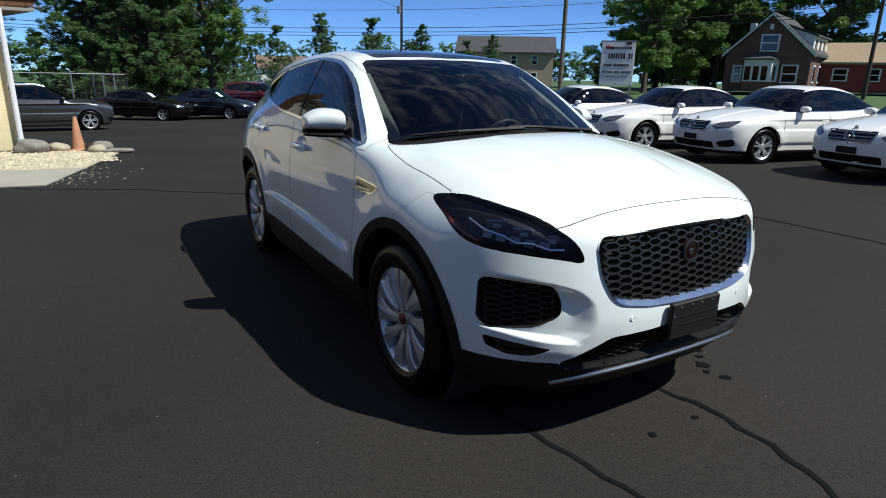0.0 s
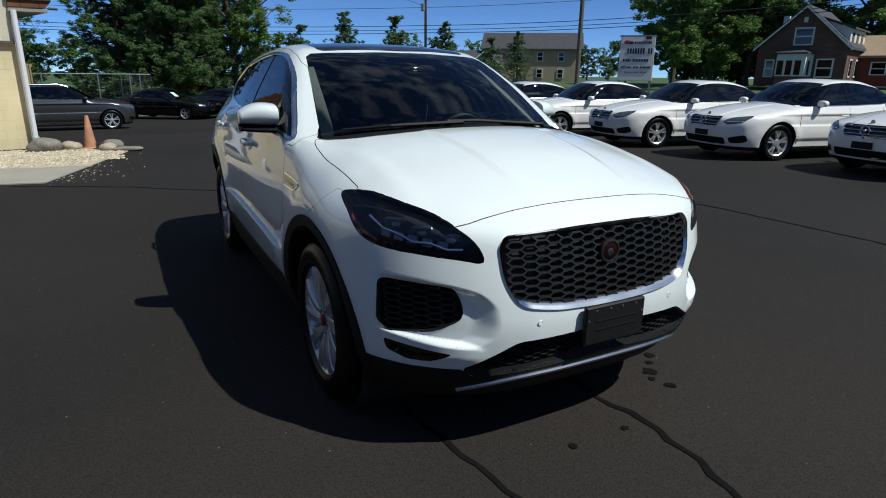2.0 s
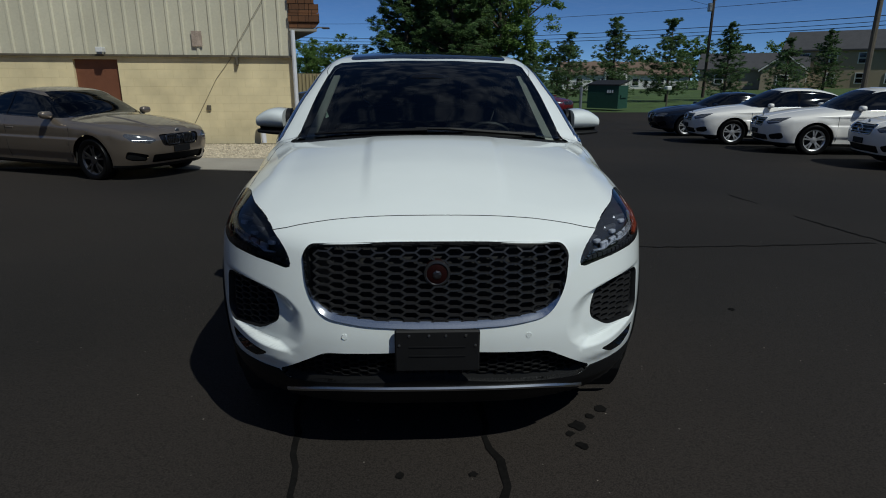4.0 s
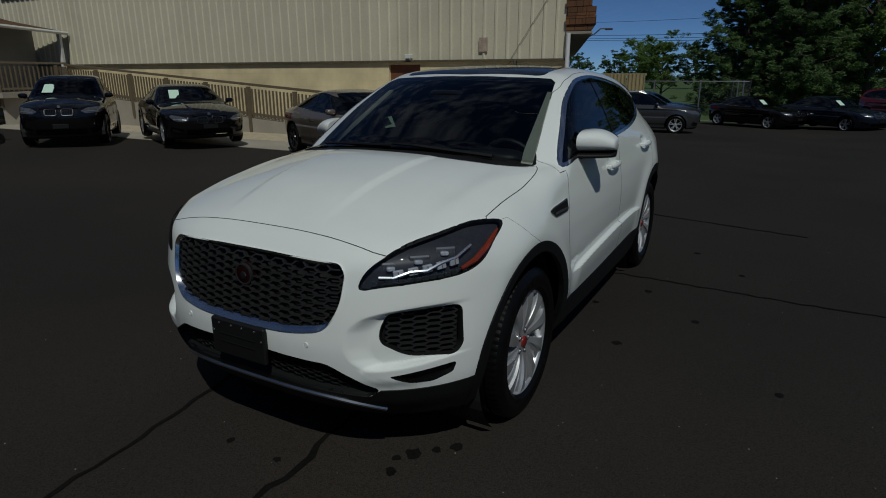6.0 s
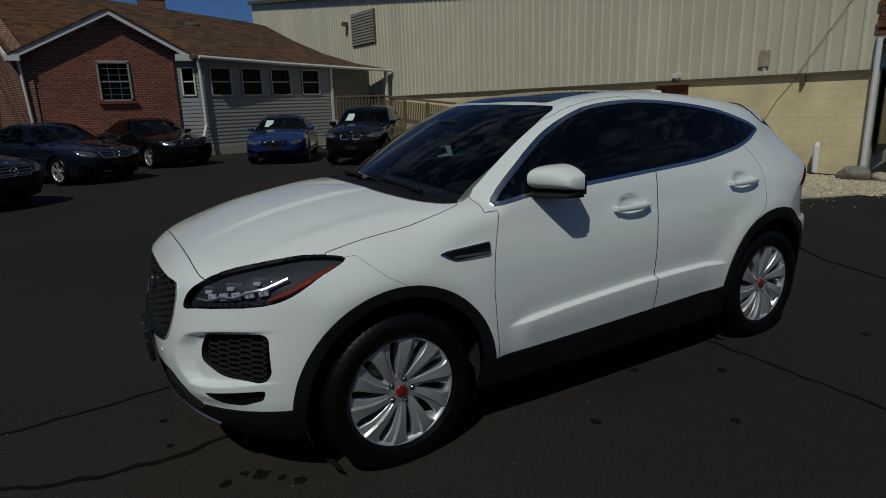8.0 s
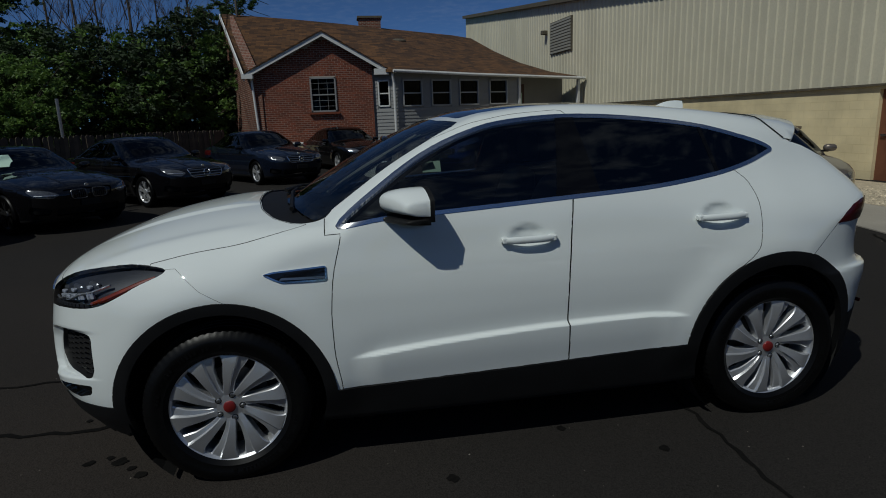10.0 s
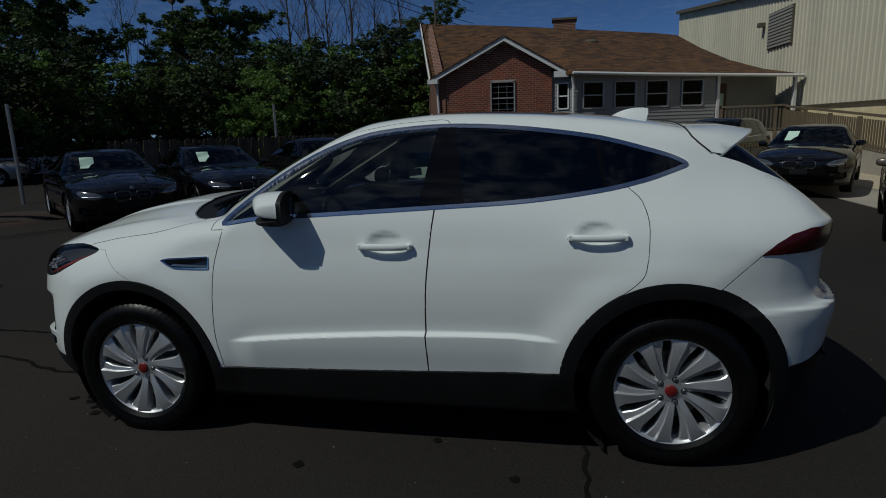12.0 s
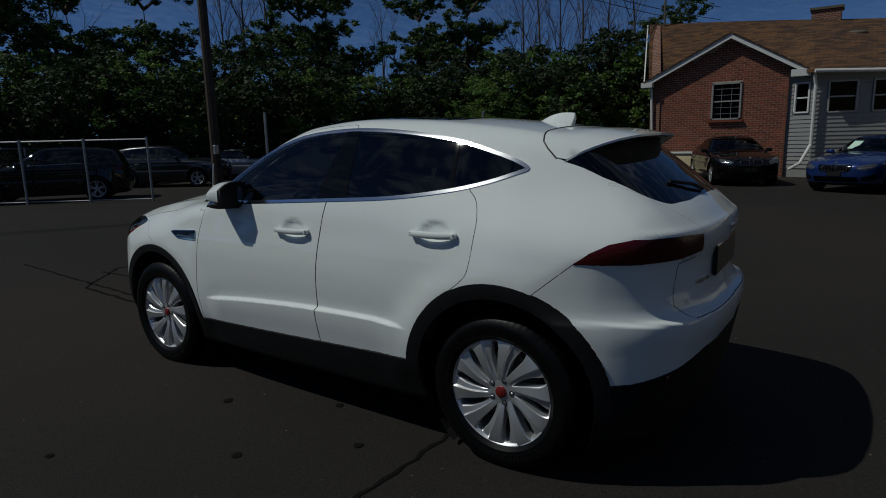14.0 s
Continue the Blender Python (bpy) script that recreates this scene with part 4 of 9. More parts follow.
def rim_band(name, poly, view, inner, outer, out, material, parent, flip=1, widen=None, label=""):
    """A rounded band along a closed outline: from inner (inside) to outer, standing out of the bodywork."""
    rows = []
    p = np.array(poly)
    for k, (off, o) in enumerate(((inner, -0.030), (inner * 0.85 + outer * 0.15, -0.016), ((inner * 0.4 + outer * 0.6), -0.002), (outer * 0.9 + inner * 0.1, out), (outer, -0.006))):
        if widen is not None:
            grow = np.array([widen(v) for v in p])
            a, b = np.array(shrunk(poly, off if off < 0 else 0.0001)), np.array(shrunk(poly, off))
            q = p + (b - p) * (grow[:, None] if off > 0 else 1)
        else:
            q = np.array(shrunk(poly, off))
        rows.append([Vector((flip * v[0], v[1], v[2])) for v in lay(q, view, o)])
    bm = bmesh.new()
    vs = [[bm.verts.new(v) for v in row] for row in rows]
    n = len(poly)
    for r, s in zip(vs, vs[1:]):
        for k in range(n):
            bm.faces.new((r[k], r[(k + 1) % n], s[(k + 1) % n], s[k]))
    bmesh.ops.recalc_face_normals(bm, faces=bm.faces)
    return part(name, bm, material, parent, label, smooth=True, sharp=60)


def add_blob(bm, c, s, m=None, p=2.6, n=(18, 12), mat=0):
    """A rounded box: superellipsoid round c with half sizes s."""
    def w(v):
        return math.copysign(abs(v) ** (2 / p), v)
    pts, faces = [], []
    for i in range(n[1] + 1):
        a = -math.pi / 2 + math.pi * i / n[1]
        for k in range(n[0]):
            b = math.tau * k / n[0]
            q = Vector((c[0] + s[0] * w(math.cos(a)) * w(math.cos(b)), c[1] + s[1] * w(math.cos(a)) * w(math.sin(b)), c[2] + s[2] * w(math.sin(a))))
            pts.append(m @ q if m is not None else q)
    for i in range(n[1]):
        for k in range(n[0]):
            faces.append((i * n[0] + k, i * n[0] + (k + 1) % n[0], (i + 1) * n[0] + (k + 1) % n[0], (i + 1) * n[0] + k))
    add_verts(bm, pts, faces, mat)
    bmesh.ops.remove_doubles(bm, verts=bm.verts, dist=1e-6)
    return bm


def blob(c, s, m=None, p=2.6, n=(18, 12)):
    bm = add_blob(bmesh.new(), c, s, m, p, n)
    bmesh.ops.recalc_face_normals(bm, faces=bm.faces)
    return bm


# ---- wheels
def tyre_mesh(radius=0.366, width=0.235, bead=0.252, seg=216, tread=True, hub=0.36):
    h = width / 2
    prof = [(bead, -h * 0.86), (bead + 0.022, -h), (bead + 0.06, -h * 1.01), (radius - 0.022, -h * 0.95), (radius - 0.006, -h * 0.83), (radius, -h * 0.62)]
    if tread:
        for g in (-0.36, 0.0, 0.36):
            prof += [(radius, (g - 0.07) * h), (radius - 0.009, (g - 0.055) * h), (radius - 0.009, (g + 0.055) * h), (radius, (g + 0.07) * h)]
    prof += [(radius, h * 0.62), (radius - 0.006, h * 0.83), (radius - 0.022, h * 0.95), (bead + 0.075, h * 1.01), (bead + 0.07, h * 1.025), (bead + 0.05, h * 1.02), (bead + 0.045, h * 1.0),
             (bead + 0.02, h * 0.99), (bead, h * 0.86)]
    bm = bmesh.new()
    rows = []
    flat = hub - 0.001 if tread else radius
    for r, x in prof:
        shoulder = tread and 0.55 * h < abs(x) < 0.9 * h and r > radius - 0.01
        rows.append([bm.verts.new((x, (r - (0.004 if shoulder and k % 3 == 0 else 0)) * math.cos(k * math.tau / seg), max((r - (0.004 if shoulder and k % 3 == 0 else 0)) * math.sin(k * math.tau / seg), -flat))) for k in range(seg)])
    for r, s in zip(rows, rows[1:]):
        for k in range(seg):
            bm.faces.new((r[k], r[(k + 1) % seg], s[(k + 1) % seg], s[k]))
    bmesh.ops.recalc_face_normals(bm, faces=bm.faces)
    return bm


def petal(turn):
    """One blade of the alloy wheel: a broad flat facet, a ridge and a narrow lower facet, sweeping round towards the rim."""
    rows = []
    for r, share, x, sweep in ((0.046, 1.02, 0.079, 0.0), (0.070, 0.96, 0.084, 0.02), (0.090, 0.78, 0.088, 0.05), (0.115, 0.70, 0.093, 0.085), (0.150, 0.665, 0.098, 0.125), (0.185, 0.655, 0.100, 0.16), (0.212, 0.67, 0.100, 0.18), (0.236, 0.74, 0.098, 0.185), (0.250, 0.86, 0.095, 0.185)):
        w = share * math.tau / 10
        ease = min(1.0, max(0.0, (r - 0.06) / 0.06))
        row = []
        for s, dx in ((-0.5, -0.006), (-0.455, -0.001), (0.10, 0.005), (0.17, -0.007), (0.45, -0.011), (0.5, -0.016), (0.49, -0.050), (-0.49, -0.050)):
            a = turn + sweep + s * w + (0.05 * max(0.0, s) * (r > 0.2))
            row.append(Vector((x + (dx if dx < -0.04 else dx * ease), r * math.sin(a), r * math.cos(a))))
        rows.append(row)
    return loft(rows)


def hero_wheel(x, y, side):
    hub = HUB_Z[1 if y > 0 else -1]
    m = pose(x, y, hub, 0, 0, 0 if side > 0 else 180)
    rim = part("wheel", lathe([(0.238, -0.10), (0.234, 0.04), (0.240, 0.085), (0.250, 0.096), (0.256, 0.100), (0.258, 0.094), (0.250, 0.080), (0.250, -0.10)], 96), ALLOY, hero, "silver multi-spoke alloy wheel", smooth=True)
    rim.matrix_basis = m
    part("tyre", tyre_mesh(hub=hub), RUBBER, rim, "black road tyre", smooth=True, sharp=28)
    bm = bmesh.new()
    marks = random.Random(5)
    for k in range(46):
        a = k * 0.062 + (0.0 if k < 23 else math.pi - 23 * 0.062)
        if marks.random() < 0.75:
            add_box(bm, (0.1195, 0, 0.300), (0.0025, marks.uniform(0.006, 0.014), 0.020), Matrix.Rotation(a, 4, "X"))
    part("tyre_marking", bm, RUBBER, rim)["kind"] = "stuff"
    for k in range(10):
        part("spoke", petal(k * math.tau / 10), ALLOY, rim, smooth=True, sharp=25)
    part("hub", lathe([(0.0, 0.082), (0.05, 0.082), (0.074, 0.078), (0.080, 0.06), (0.080, 0.0)], 40), ALLOY, rim, smooth=True)
    part("centre_cap", lathe([(0.0, 0.094), (0.021, 0.093), (0.026, 0.090), (0.028, 0.080)], 28), RED_CAP, rim, "dark red centre cap", smooth=True)
    for k in range(5):
        a = k * math.tau / 5 + 0.3
        part("lug_nut", lathe([(0.0, 0.089), (0.007, 0.089), (0.009, 0.084), (0.0105, 0.074)], 10, Matrix.Translation((0, 0.056 * math.sin(a), 0.056 * math.cos(a)))), SATIN, rim)
        part("nut_seat", lathe([(0.0105, 0.0825), (0.0145, 0.0825), (0.0155, 0.080)], 16, Matrix.Translation((0, 0.056 * math.sin(a), 0.056 * math.cos(a)))), GLOSS_BLACK, rim)
    part("brake_disc", lathe([(0.05, 0.005), (0.165, 0.005), (0.165, -0.018), (0.05, -0.018)], 40), DISC, rim)
    part("wheel_back", lathe([(0.0, -0.03), (0.232, -0.03)], 32), UNDER, rim)


for sx in (1, -1):
    for wy in (-WHEEL_Y, WHEEL_Y):
        hero_wheel(sx * WHEEL_X, wy, sx)
        arc = [radians(a) for a in range(-50, 231, 8)]
        rows = [[Vector((sx * x, wy + r * math.cos(a), WHEEL_Z + r * math.sin(a))) for a in arc] for x, r in ((0.50, 0.05), (0.50, 0.44), (0.86, 0.44))]
        part("wheel_arch_liner", loft(rows, closed=False), UNDER, hero)

# ---- nose
lattice("grille_mesh", shrunk(GRILLE, 0.012), "front", (0.070, 0.0300), -0.010, 0.0062, GRILLE_BLACK, hero)
rim_band("grille_surround", GRILLE, "front", 0.016, -0.004, 0.007, CHROME, hero, widen=lambda v: 0.22 + 1.7 * float(step((0.74 - v[1]) / 0.12)), label="bright chrome grille surround")
badge_at = lay([(0.0, 0.803)], "front", -0.012)[0]
part("grille_badge", lathe([(0.0, 0.010), (0.036, 0.010), (0.040, 0.008), (0.046, 0.008), (0.047, -0.004), (0.046, -0.03)], 32, pose(0, badge_at[1], badge_at[2], 0, 0, -90)), [BADGE], hero, "round dark red badge in a grey ring", smooth=True)
part("badge_emblem", lathe([(0.0, 0.014), (0.010, 0.014), (0.016, 0.012), (0.018, 0.008)], 7, pose(0, badge_at[1], badge_at[2] - 0.004, 0, 0, -90)), GREY_METAL, hero)
part("badge_ring", lathe([(0.037, 0.011), (0.040, 0.013), (0.046, 0.011), (0.048, 0.002)], 32, pose(0, badge_at[1], badge_at[2], 0, 0, -90)), GRILLE_BLACK, hero, smooth=True)
for sx in (1, -1):
    lattice("fog_grille", shrunk(FOG, 0.006), "front", (0.054, 0.024), -0.014, 0.0060, GRILLE_BLACK, hero, flip=sx)
    rim_band("fog_surround", FOG, "front", 0.006, 0.0, 0.002, BLACK_TRIM, hero, flip=sx)
    sensor = lay([(sx * 0.331, 0.572)], "front", 0.001)[0]
    part("parking_sensor", lathe([(0.0, 0.0012), (0.0085, 0.001), (0.0092, -0.001), (0.0098, -0.001), (0.0104, 0.0012), (0.0112, -0.003)], 20, pose(*sensor, 0, 0, -90)), WHITE, hero)
lattice("intake_mesh", shrunk(INTAKE, 0.006), "front", (0.046, 0.026), -0.03, 0.005, BLACK_TRIM, hero)
lip = [(x, 0.352 - 0.10 * (abs(x) / 0.62) ** 5) for x in np.linspace(-0.58, 0.58, 29)]
lip_pts = lay(lip, "front", 0.004)
bm = bmesh.new()
add_tube(bm, lip_pts, 0.011, 8)
part("skid_strip", bm, SATIN, hero, "satin silver skid strip", smooth=True)
bm = box((0, -2.262, 0.532), (0.302, 0.022, 0.158), bevel=0.006)
holder = part("plate_holder", bm, BLACK_TRIM, hero, "empty black number plate holder")
for z in (0.55, 0.515):
    part("rib", box((0, -2.274, z), (0.20, 0.004, 0.004)), BLACK_TRIM, holder)
for x, z in ((-0.10, 0.592), (0.10, 0.592), (-0.03, 0.592), (0.03, 0.592), (-0.135, 0.555), (0.135, 0.555)):
    part("bolt", lathe([(0.0, 0.003), (0.004, 0.003), (0.005, 0.0)], 10, pose(x, -2.273, z, 0, 0, -90)), SATIN, holder)

# ---- head lamps
for ob, sx in zip(hero_lenses, (1, -1)):
    def on(pts, off):
        q = lay([corner_pt(*p) for p in pts], "corner", off)
        return [Vector((sx * p[0], p[1], p[2])) for p in q]
    centre = on(((0.600, -2.045, 0.880), (0.665, -1.955, 0.905), (0.725, -1.855, 0.930)), -0.030)
    for p in centre:
        part("projector", blob((0, 0, 0), (0.017, 0.010, 0.008), Matrix.Translation(p + Vector((0, 0, 0.002))) @ pose(0, 0, 0, 0, 0, sx * 42), p=4), LAMP_CLEAR, ob, smooth=True)
        part("projector_frame", box((0, 0, 0), (0.085, 0.02, 0.045), Matrix.Translation(p + Vector((-sx * 0.008, 0.02, 0))) @ pose(0, 0, 0, 0, 0, sx * 42), bevel=0.006), LAMP_BEZEL, ob)
    bm = bmesh.new()
    add_tube(bm, on(((0.575, -2.085, 0.850), (0.62, -2.05, 0.848), (0.66, -2.00, 0.868), (0.70, -1.95, 0.868), (0.735, -1.90, 0.892), (0.77, -1.84, 0.905), (0.80, -1.76, 0.94)), -0.014), 0.006, 6)
    part("light_blade", bm, LAMP_SILVER, ob, smooth=True)
    low = on([(0.56 + 0.26 * k / 12, -2.11 + 0.23 * (k / 12) ** 1.2, 0.826 + 0.022 * k / 12) for k in range(13)], -0.016)
    for a, b in zip(low, low[1:]):
        part("indicator_cell", box((0, 0, 0), ((b - a).length * 0.8, 0.01, 0.014), Matrix.Translation((a + b) / 2) @ (b - a).to_track_quat("X", "Z").to_matrix().to_4x4()), LAMP_DARK, ob)
    for k in range(5):
        t = k / 4
        a, b = on(((0.605 + 0.150 * t, -2.040 + 0.175 * t, 0.858 + 0.030 * t), (0.632 + 0.150 * t, -2.008 + 0.175 * t, 0.864 + 0.030 * t)), -0.022)
        part("lens_block", box((0, 0, 0), ((b - a).length * 0.96, 0.014, 0.030), Matrix.Translation((a + b) / 2) @ (b - a).to_track_quat("X", "Z").to_matrix().to_4x4(), 0.003), LAMP_CLEAR, ob)
        part("lens_rib", box((0, -0.008, 0.0), (0.004, 0.006, 0.024), Matrix.Translation((a + b) / 2) @ (b - a).to_track_quat("X", "Z").to_matrix().to_4x4()), LAMP_SILVER, ob)
    bm = bmesh.new()
    add_tube(bm, on(((0.835, -1.875, 0.858), (0.852, -1.80, 0.880), (0.858, -1.72, 0.912), (0.857, -1.65, 0.942), (0.852, -1.59, 0.966)), -0.012), [0.008, 0.013, 0.014, 0.012, 0.005], 8)
    part("side_reflector", bm, AMBER, ob, "dark red side reflector", smooth=True)

# ---- sides
for sx in (1, -1):
    door_f, door_r = hero_doors["door_front"][0 if sx > 0 else 1], hero_doors["door_rear"][0 if sx > 0 else 1]
    for owner, hy, hz in ((door_f, 0.045, 1.026), (door_r, 1.005, 1.070)):
        base = lay([(hy - 0.13, hz), (hy + 0.13, hz)], "side", 0.0)
        x = float(base[:, 0].mean())
        rows = []
        for k in range(15):
            t = -1 + 2 * k / 14
            yy = hy + 0.130 * t
            out = 0.036 - 0.022 * abs(t) ** 3
            hh = 0.0165 * (1 - 0.35 * abs(t) ** 4)
            rows.append([Vector((sx * (x + out + 0.011 * math.cos(a)), yy, hz + hh * math.sin(a))) for a in [i * math.tau / 12 for i in range(12)]])
        part("door_handle", loft(rows), WHITE, owner, smooth=True)
        for t in (-0.112, 0.112):
            part("handle_foot", box((sx * (x + 0.012), hy + t, hz), (0.04, 0.03, 0.026), bevel=0.004), WHITE, owner)
    vent = rounded([(-1.140, 0.948), (-1.10, 0.958), (-0.868, 0.970), (-0.868, 0.905), (-1.06, 0.907), (-1.10, 0.925)], 0.012, 3)
    plate("fender_vent", vent, "side", 0.004, 0.01, CHROME, hero, sx, "chrome-edged black fender vent")
    plate("vent_insert", shrunk(vent, 0.007), "side", 0.0055, 0.004, GLOSS_BLACK, hero, sx)
    plate("vent_blade", [(-1.07, 0.921), (-0.875, 0.915), (-0.875, 0.926), (-1.06, 0.930)], "side", 0.008, 0.004, SATIN, hero, sx)
    # mirror: a wedge that narrows outwards, black below and behind
    def mirror_shell(name, material, x0, x1, low, high, back, grow=1.0, label=""):
        """Rows across the mirror; each row runs from the rear upper edge round the front to the rear lower edge."""
        rows = []
        for k in range(15):
            u = k / 14
            v = x0 + (x1 - x0) * (1 - (1 - u) ** 1.4)
            w = min(max((v - 0.86) / 0.185, 0.0), 1.0)
            top = (1.284 + 0.010 * math.sin(w * 2.6) - 0.050 * w ** 2.6) if high is None else high - 0.004 * w
            bottom = low + 0.010 * w ** 2
            depth = (0.175 - 0.075 * w ** 1.5) * grow
            row = []
            for i in range(17):
                a = math.pi * i / 16
                c, e = math.cos(a), math.sin(a)
                row.append(Vector((sx * v, back + 0.025 * w - depth * max(e, 0.0) ** 0.75, (top + bottom) / 2 + (top - bottom) / 2 * math.copysign(abs(c) ** 0.75, c))))
            mid = sum(row, Vector()) / len(row)
            if k == 14:
                row = [mid.lerp(q, 0.72) for q in row]
            rows.append(row)
        return part(name, loft(rows), material, door_f, label, smooth=True, sharp=50)
    mirror_shell("mirror", WHITE, 0.862, 1.045, 1.168, None, -0.445, label="white door mirror over a black base")
    mirror_shell("mirror_base", BLACK_TRIM, 0.850, 1.040, 1.130, 1.170, -0.442, 0.97)
    mirror_shell("mirror_frame", BLACK_TRIM, 0.836, 1.038, 1.142, None, -0.424, 0.62)
    part("mirror_arm", prism([Vector((sx * q[0], q[1], q[2])) for q in ((0.84, -0.62, 1.128), (0.84, -0.46, 1.145), (0.90, -0.44, 1.150), (0.90, -0.55, 1.135))], (0, 0, 0.030)), BLACK_TRIM, door_f)
    part("mirror_glass", blob((sx * 0.940, -0.423, 1.212), (0.082, 0.005, 0.052), p=3.5), CHROME, door_f)

# ---- roof, tail
fin = []
for k in range(9):
    t = k / 8
    y = 1.12 + 0.19 * t
    top = 0.066 * (1 - (1 - t) ** 2.2)
    base = float(TOP(np.array(y))) - 0.004
    fin.append([Vector((x * (0.035 * (1 - 0.2 * t)), y + (0.012 if h else 0) * t, base + h * top)) for x, h in ((-1, 0), (-0.55, 0.6), (-0.12, 1), (0.12, 1), (0.55, 0.6), (1, 0))])
part("roof_fin", loft(fin), WHITE, hero, smooth=True)
# spoiler: runs on from the roof, its ends folding down to the rear pillars
EDGE = [curve((0, 0.0), (0.45, 0.30), (0.68, 0.45), (0.88, 0.60), (1, 0.664)), curve((0, 1.790), (0.45, 1.770), (0.68, 1.718), (0.88, 1.62), (1, 1.55)), curve((0, 1.510), (0.45, 1.504), (0.68, 1.488), (0.88, 1.445), (1, 1.404))]
ROOT = [curve((0, 0.0), (0.8, 0.56), (0.92, 0.635), (1, 0.662)), curve((0, 1.40), (0.7, 1.40), (0.88, 1.42), (0.95, 1.455), (1, 1.50))]
rows = []
for k in range(41):
    u = -1 + 2 * k / 40
    s1, u = (1 if u >= 0 else -1), np.array(abs(u))
    ex, ey, ez = float(EDGE[0](u)), float(EDGE[1](u)), float(EDGE[2](u))
    rx, ry = float(ROOT[0](u)), float(ROOT[1](u))
    skin_at = lay([(rx, ry), (rx * 0.99, ry + 0.05)], "top", 0.006)
    q0, q1, q3 = Vector(skin_at[0]), Vector(skin_at[1]), Vector((ex, ey, ez))
    mid = q1.lerp(q3, 0.5) + Vector((0, 0, 0.012 * (1 - float(u) ** 4)))
    inner = Vector(lay([(ex * 0.985, min(ey - 0.01, 1.62))], "top", -0.004)[0])
    rows.append([Vector((s1 * q.x, q.y, q.z)) for q in (q0, q1, mid, q3, q3 + Vector((0, 0.001, -0.010)), q3 + Vector((0, -0.02, -0.016)), inner, q0 - Vector((0, 0, 0.03)))])
spoiler = part("spoiler", loft(rows), WHITE, hero, smooth=True, sharp=40)
part("spoiler_seam", tube([row[0] for row in rows], 0.0035, 5), BLACK_TRIM, spoiler)
for sx in (1, -1):
    # tail details
    part("exhaust_tip", lathe([(0.034, -0.06), (0.036, 0.05), (0.042, 0.055), (0.043, 0.0), (0.043, -0.06)], 24, pose(sx * 0.52, 1.97, 0.40, 0, 0, 90)), GREY_METAL, hero, smooth=True)
    reflector = lay([(sx * 0.62, 0.50), (sx * 0.72, 0.51)], "rear", 0.004)
    part("rear_reflector", box(tuple(reflector.mean(0)), (0.10, 0.012, 0.022), bevel=0.003), RED_LENS, hero)
number = lay([(0.0, 0.93)], "rear", 0.0)[0]
part("number_recess", box((0, number[1] + 0.002, 0.93), (0.50, 0.02, 0.15), bevel=0.01), GLOSS_BLACK, hero)
for k, x in enumerate((0.30, 0.325, 0.36, 0.385, 0.41, 0.435)):
    p = lay([(x, 0.865)], "rear", 0.003)[0]
    part("model_lettering", box(tuple(p), (0.016, 0.006, 0.018)), CHROME, hero)
part("tailgate_badge", box((0, lay([(0.0, 1.06)], "rear", 0.004)[0][1], 1.06), (0.10, 0.01, 0.035), bevel=0.008), CHROME, hero)
bm = bmesh.new()
add_tube(bm, [(0.0, 1.985, 1.235), (0.10, 1.96, 1.265), (0.30, 1.90, 1.29)], 0.009, 6)
part("rear_wiper", bm, BLACK_TRIM, hero)
for pts in (((0.55, -1.02), (0.10, -1.045), (-0.08, -1.03)), ((-0.02, -1.09), (-0.40, -1.03), (-0.62, -0.93))):
    q = lay(pts, "top", 0.012)
    part("wiper", tube([tuple(v) for v in q], [0.012, 0.009, 0.006], 6), BLACK_TRIM, hero)

# ---- cabin
part("cabin_floor", box((0, 0.35, 0.42), (1.55, 2.6, 0.10), bevel=0.03), SEAT, hero)
dash = [[Vector((x, y + 0.10 * (abs(x) / 0.75) ** 2, z)) for y, z in ((-1.00, 1.08), (-0.72, 1.115), (-0.52, 1.07), (-0.46, 0.98), (-0.50, 0.70), (-0.95, 0.60))] for x in np.linspace(-0.74, 0.74, 9)]
part("dashboard", loft(dash), SEAT, hero, smooth=True)
part("instrument_hood", blob((0.37, -0.60, 1.115), (0.19, 0.12, 0.05)), SEAT, hero, smooth=True)
ring = [(0.37 + 0.185 * math.cos(a), -0.36 - 0.065 * math.sin(a), 1.02 + 0.175 * math.sin(a)) for a in [k * math.tau / 28 for k in range(29)]]
wheel_ring = part("steering_wheel", tube(ring, 0.015, 8), SEAT, hero, smooth=True)
part("steering_hub", blob((0.37, -0.37, 1.015), (0.07, 0.03, 0.06)), SEAT, wheel_ring, smooth=True)
for k in (0.0, 2.6, -1.57):
    part("steering_spoke", tube([(0.37, -0.37, 1.015), (0.37 + 0.18 * math.cos(k), -0.36 - 0.06 * math.sin(k), 1.02 + 0.17 * math.sin(k))], 0.014, 6), SEAT, wheel_ring)


def seat(x, y, w, back=0.62):
    base = part("seat", blob((x, y, 0.63), (w, 0.27, 0.11), p=3.4), SEAT, hero, smooth=True)
    part("seat_back", blob((0, 0, back / 2), (w * 0.98, 0.085, back / 2), Matrix.Translation((x, y + 0.22, 0.66)) @ pose(0, 0, 0, -16), p=3.4), SEAT, base, smooth=True)
    return base


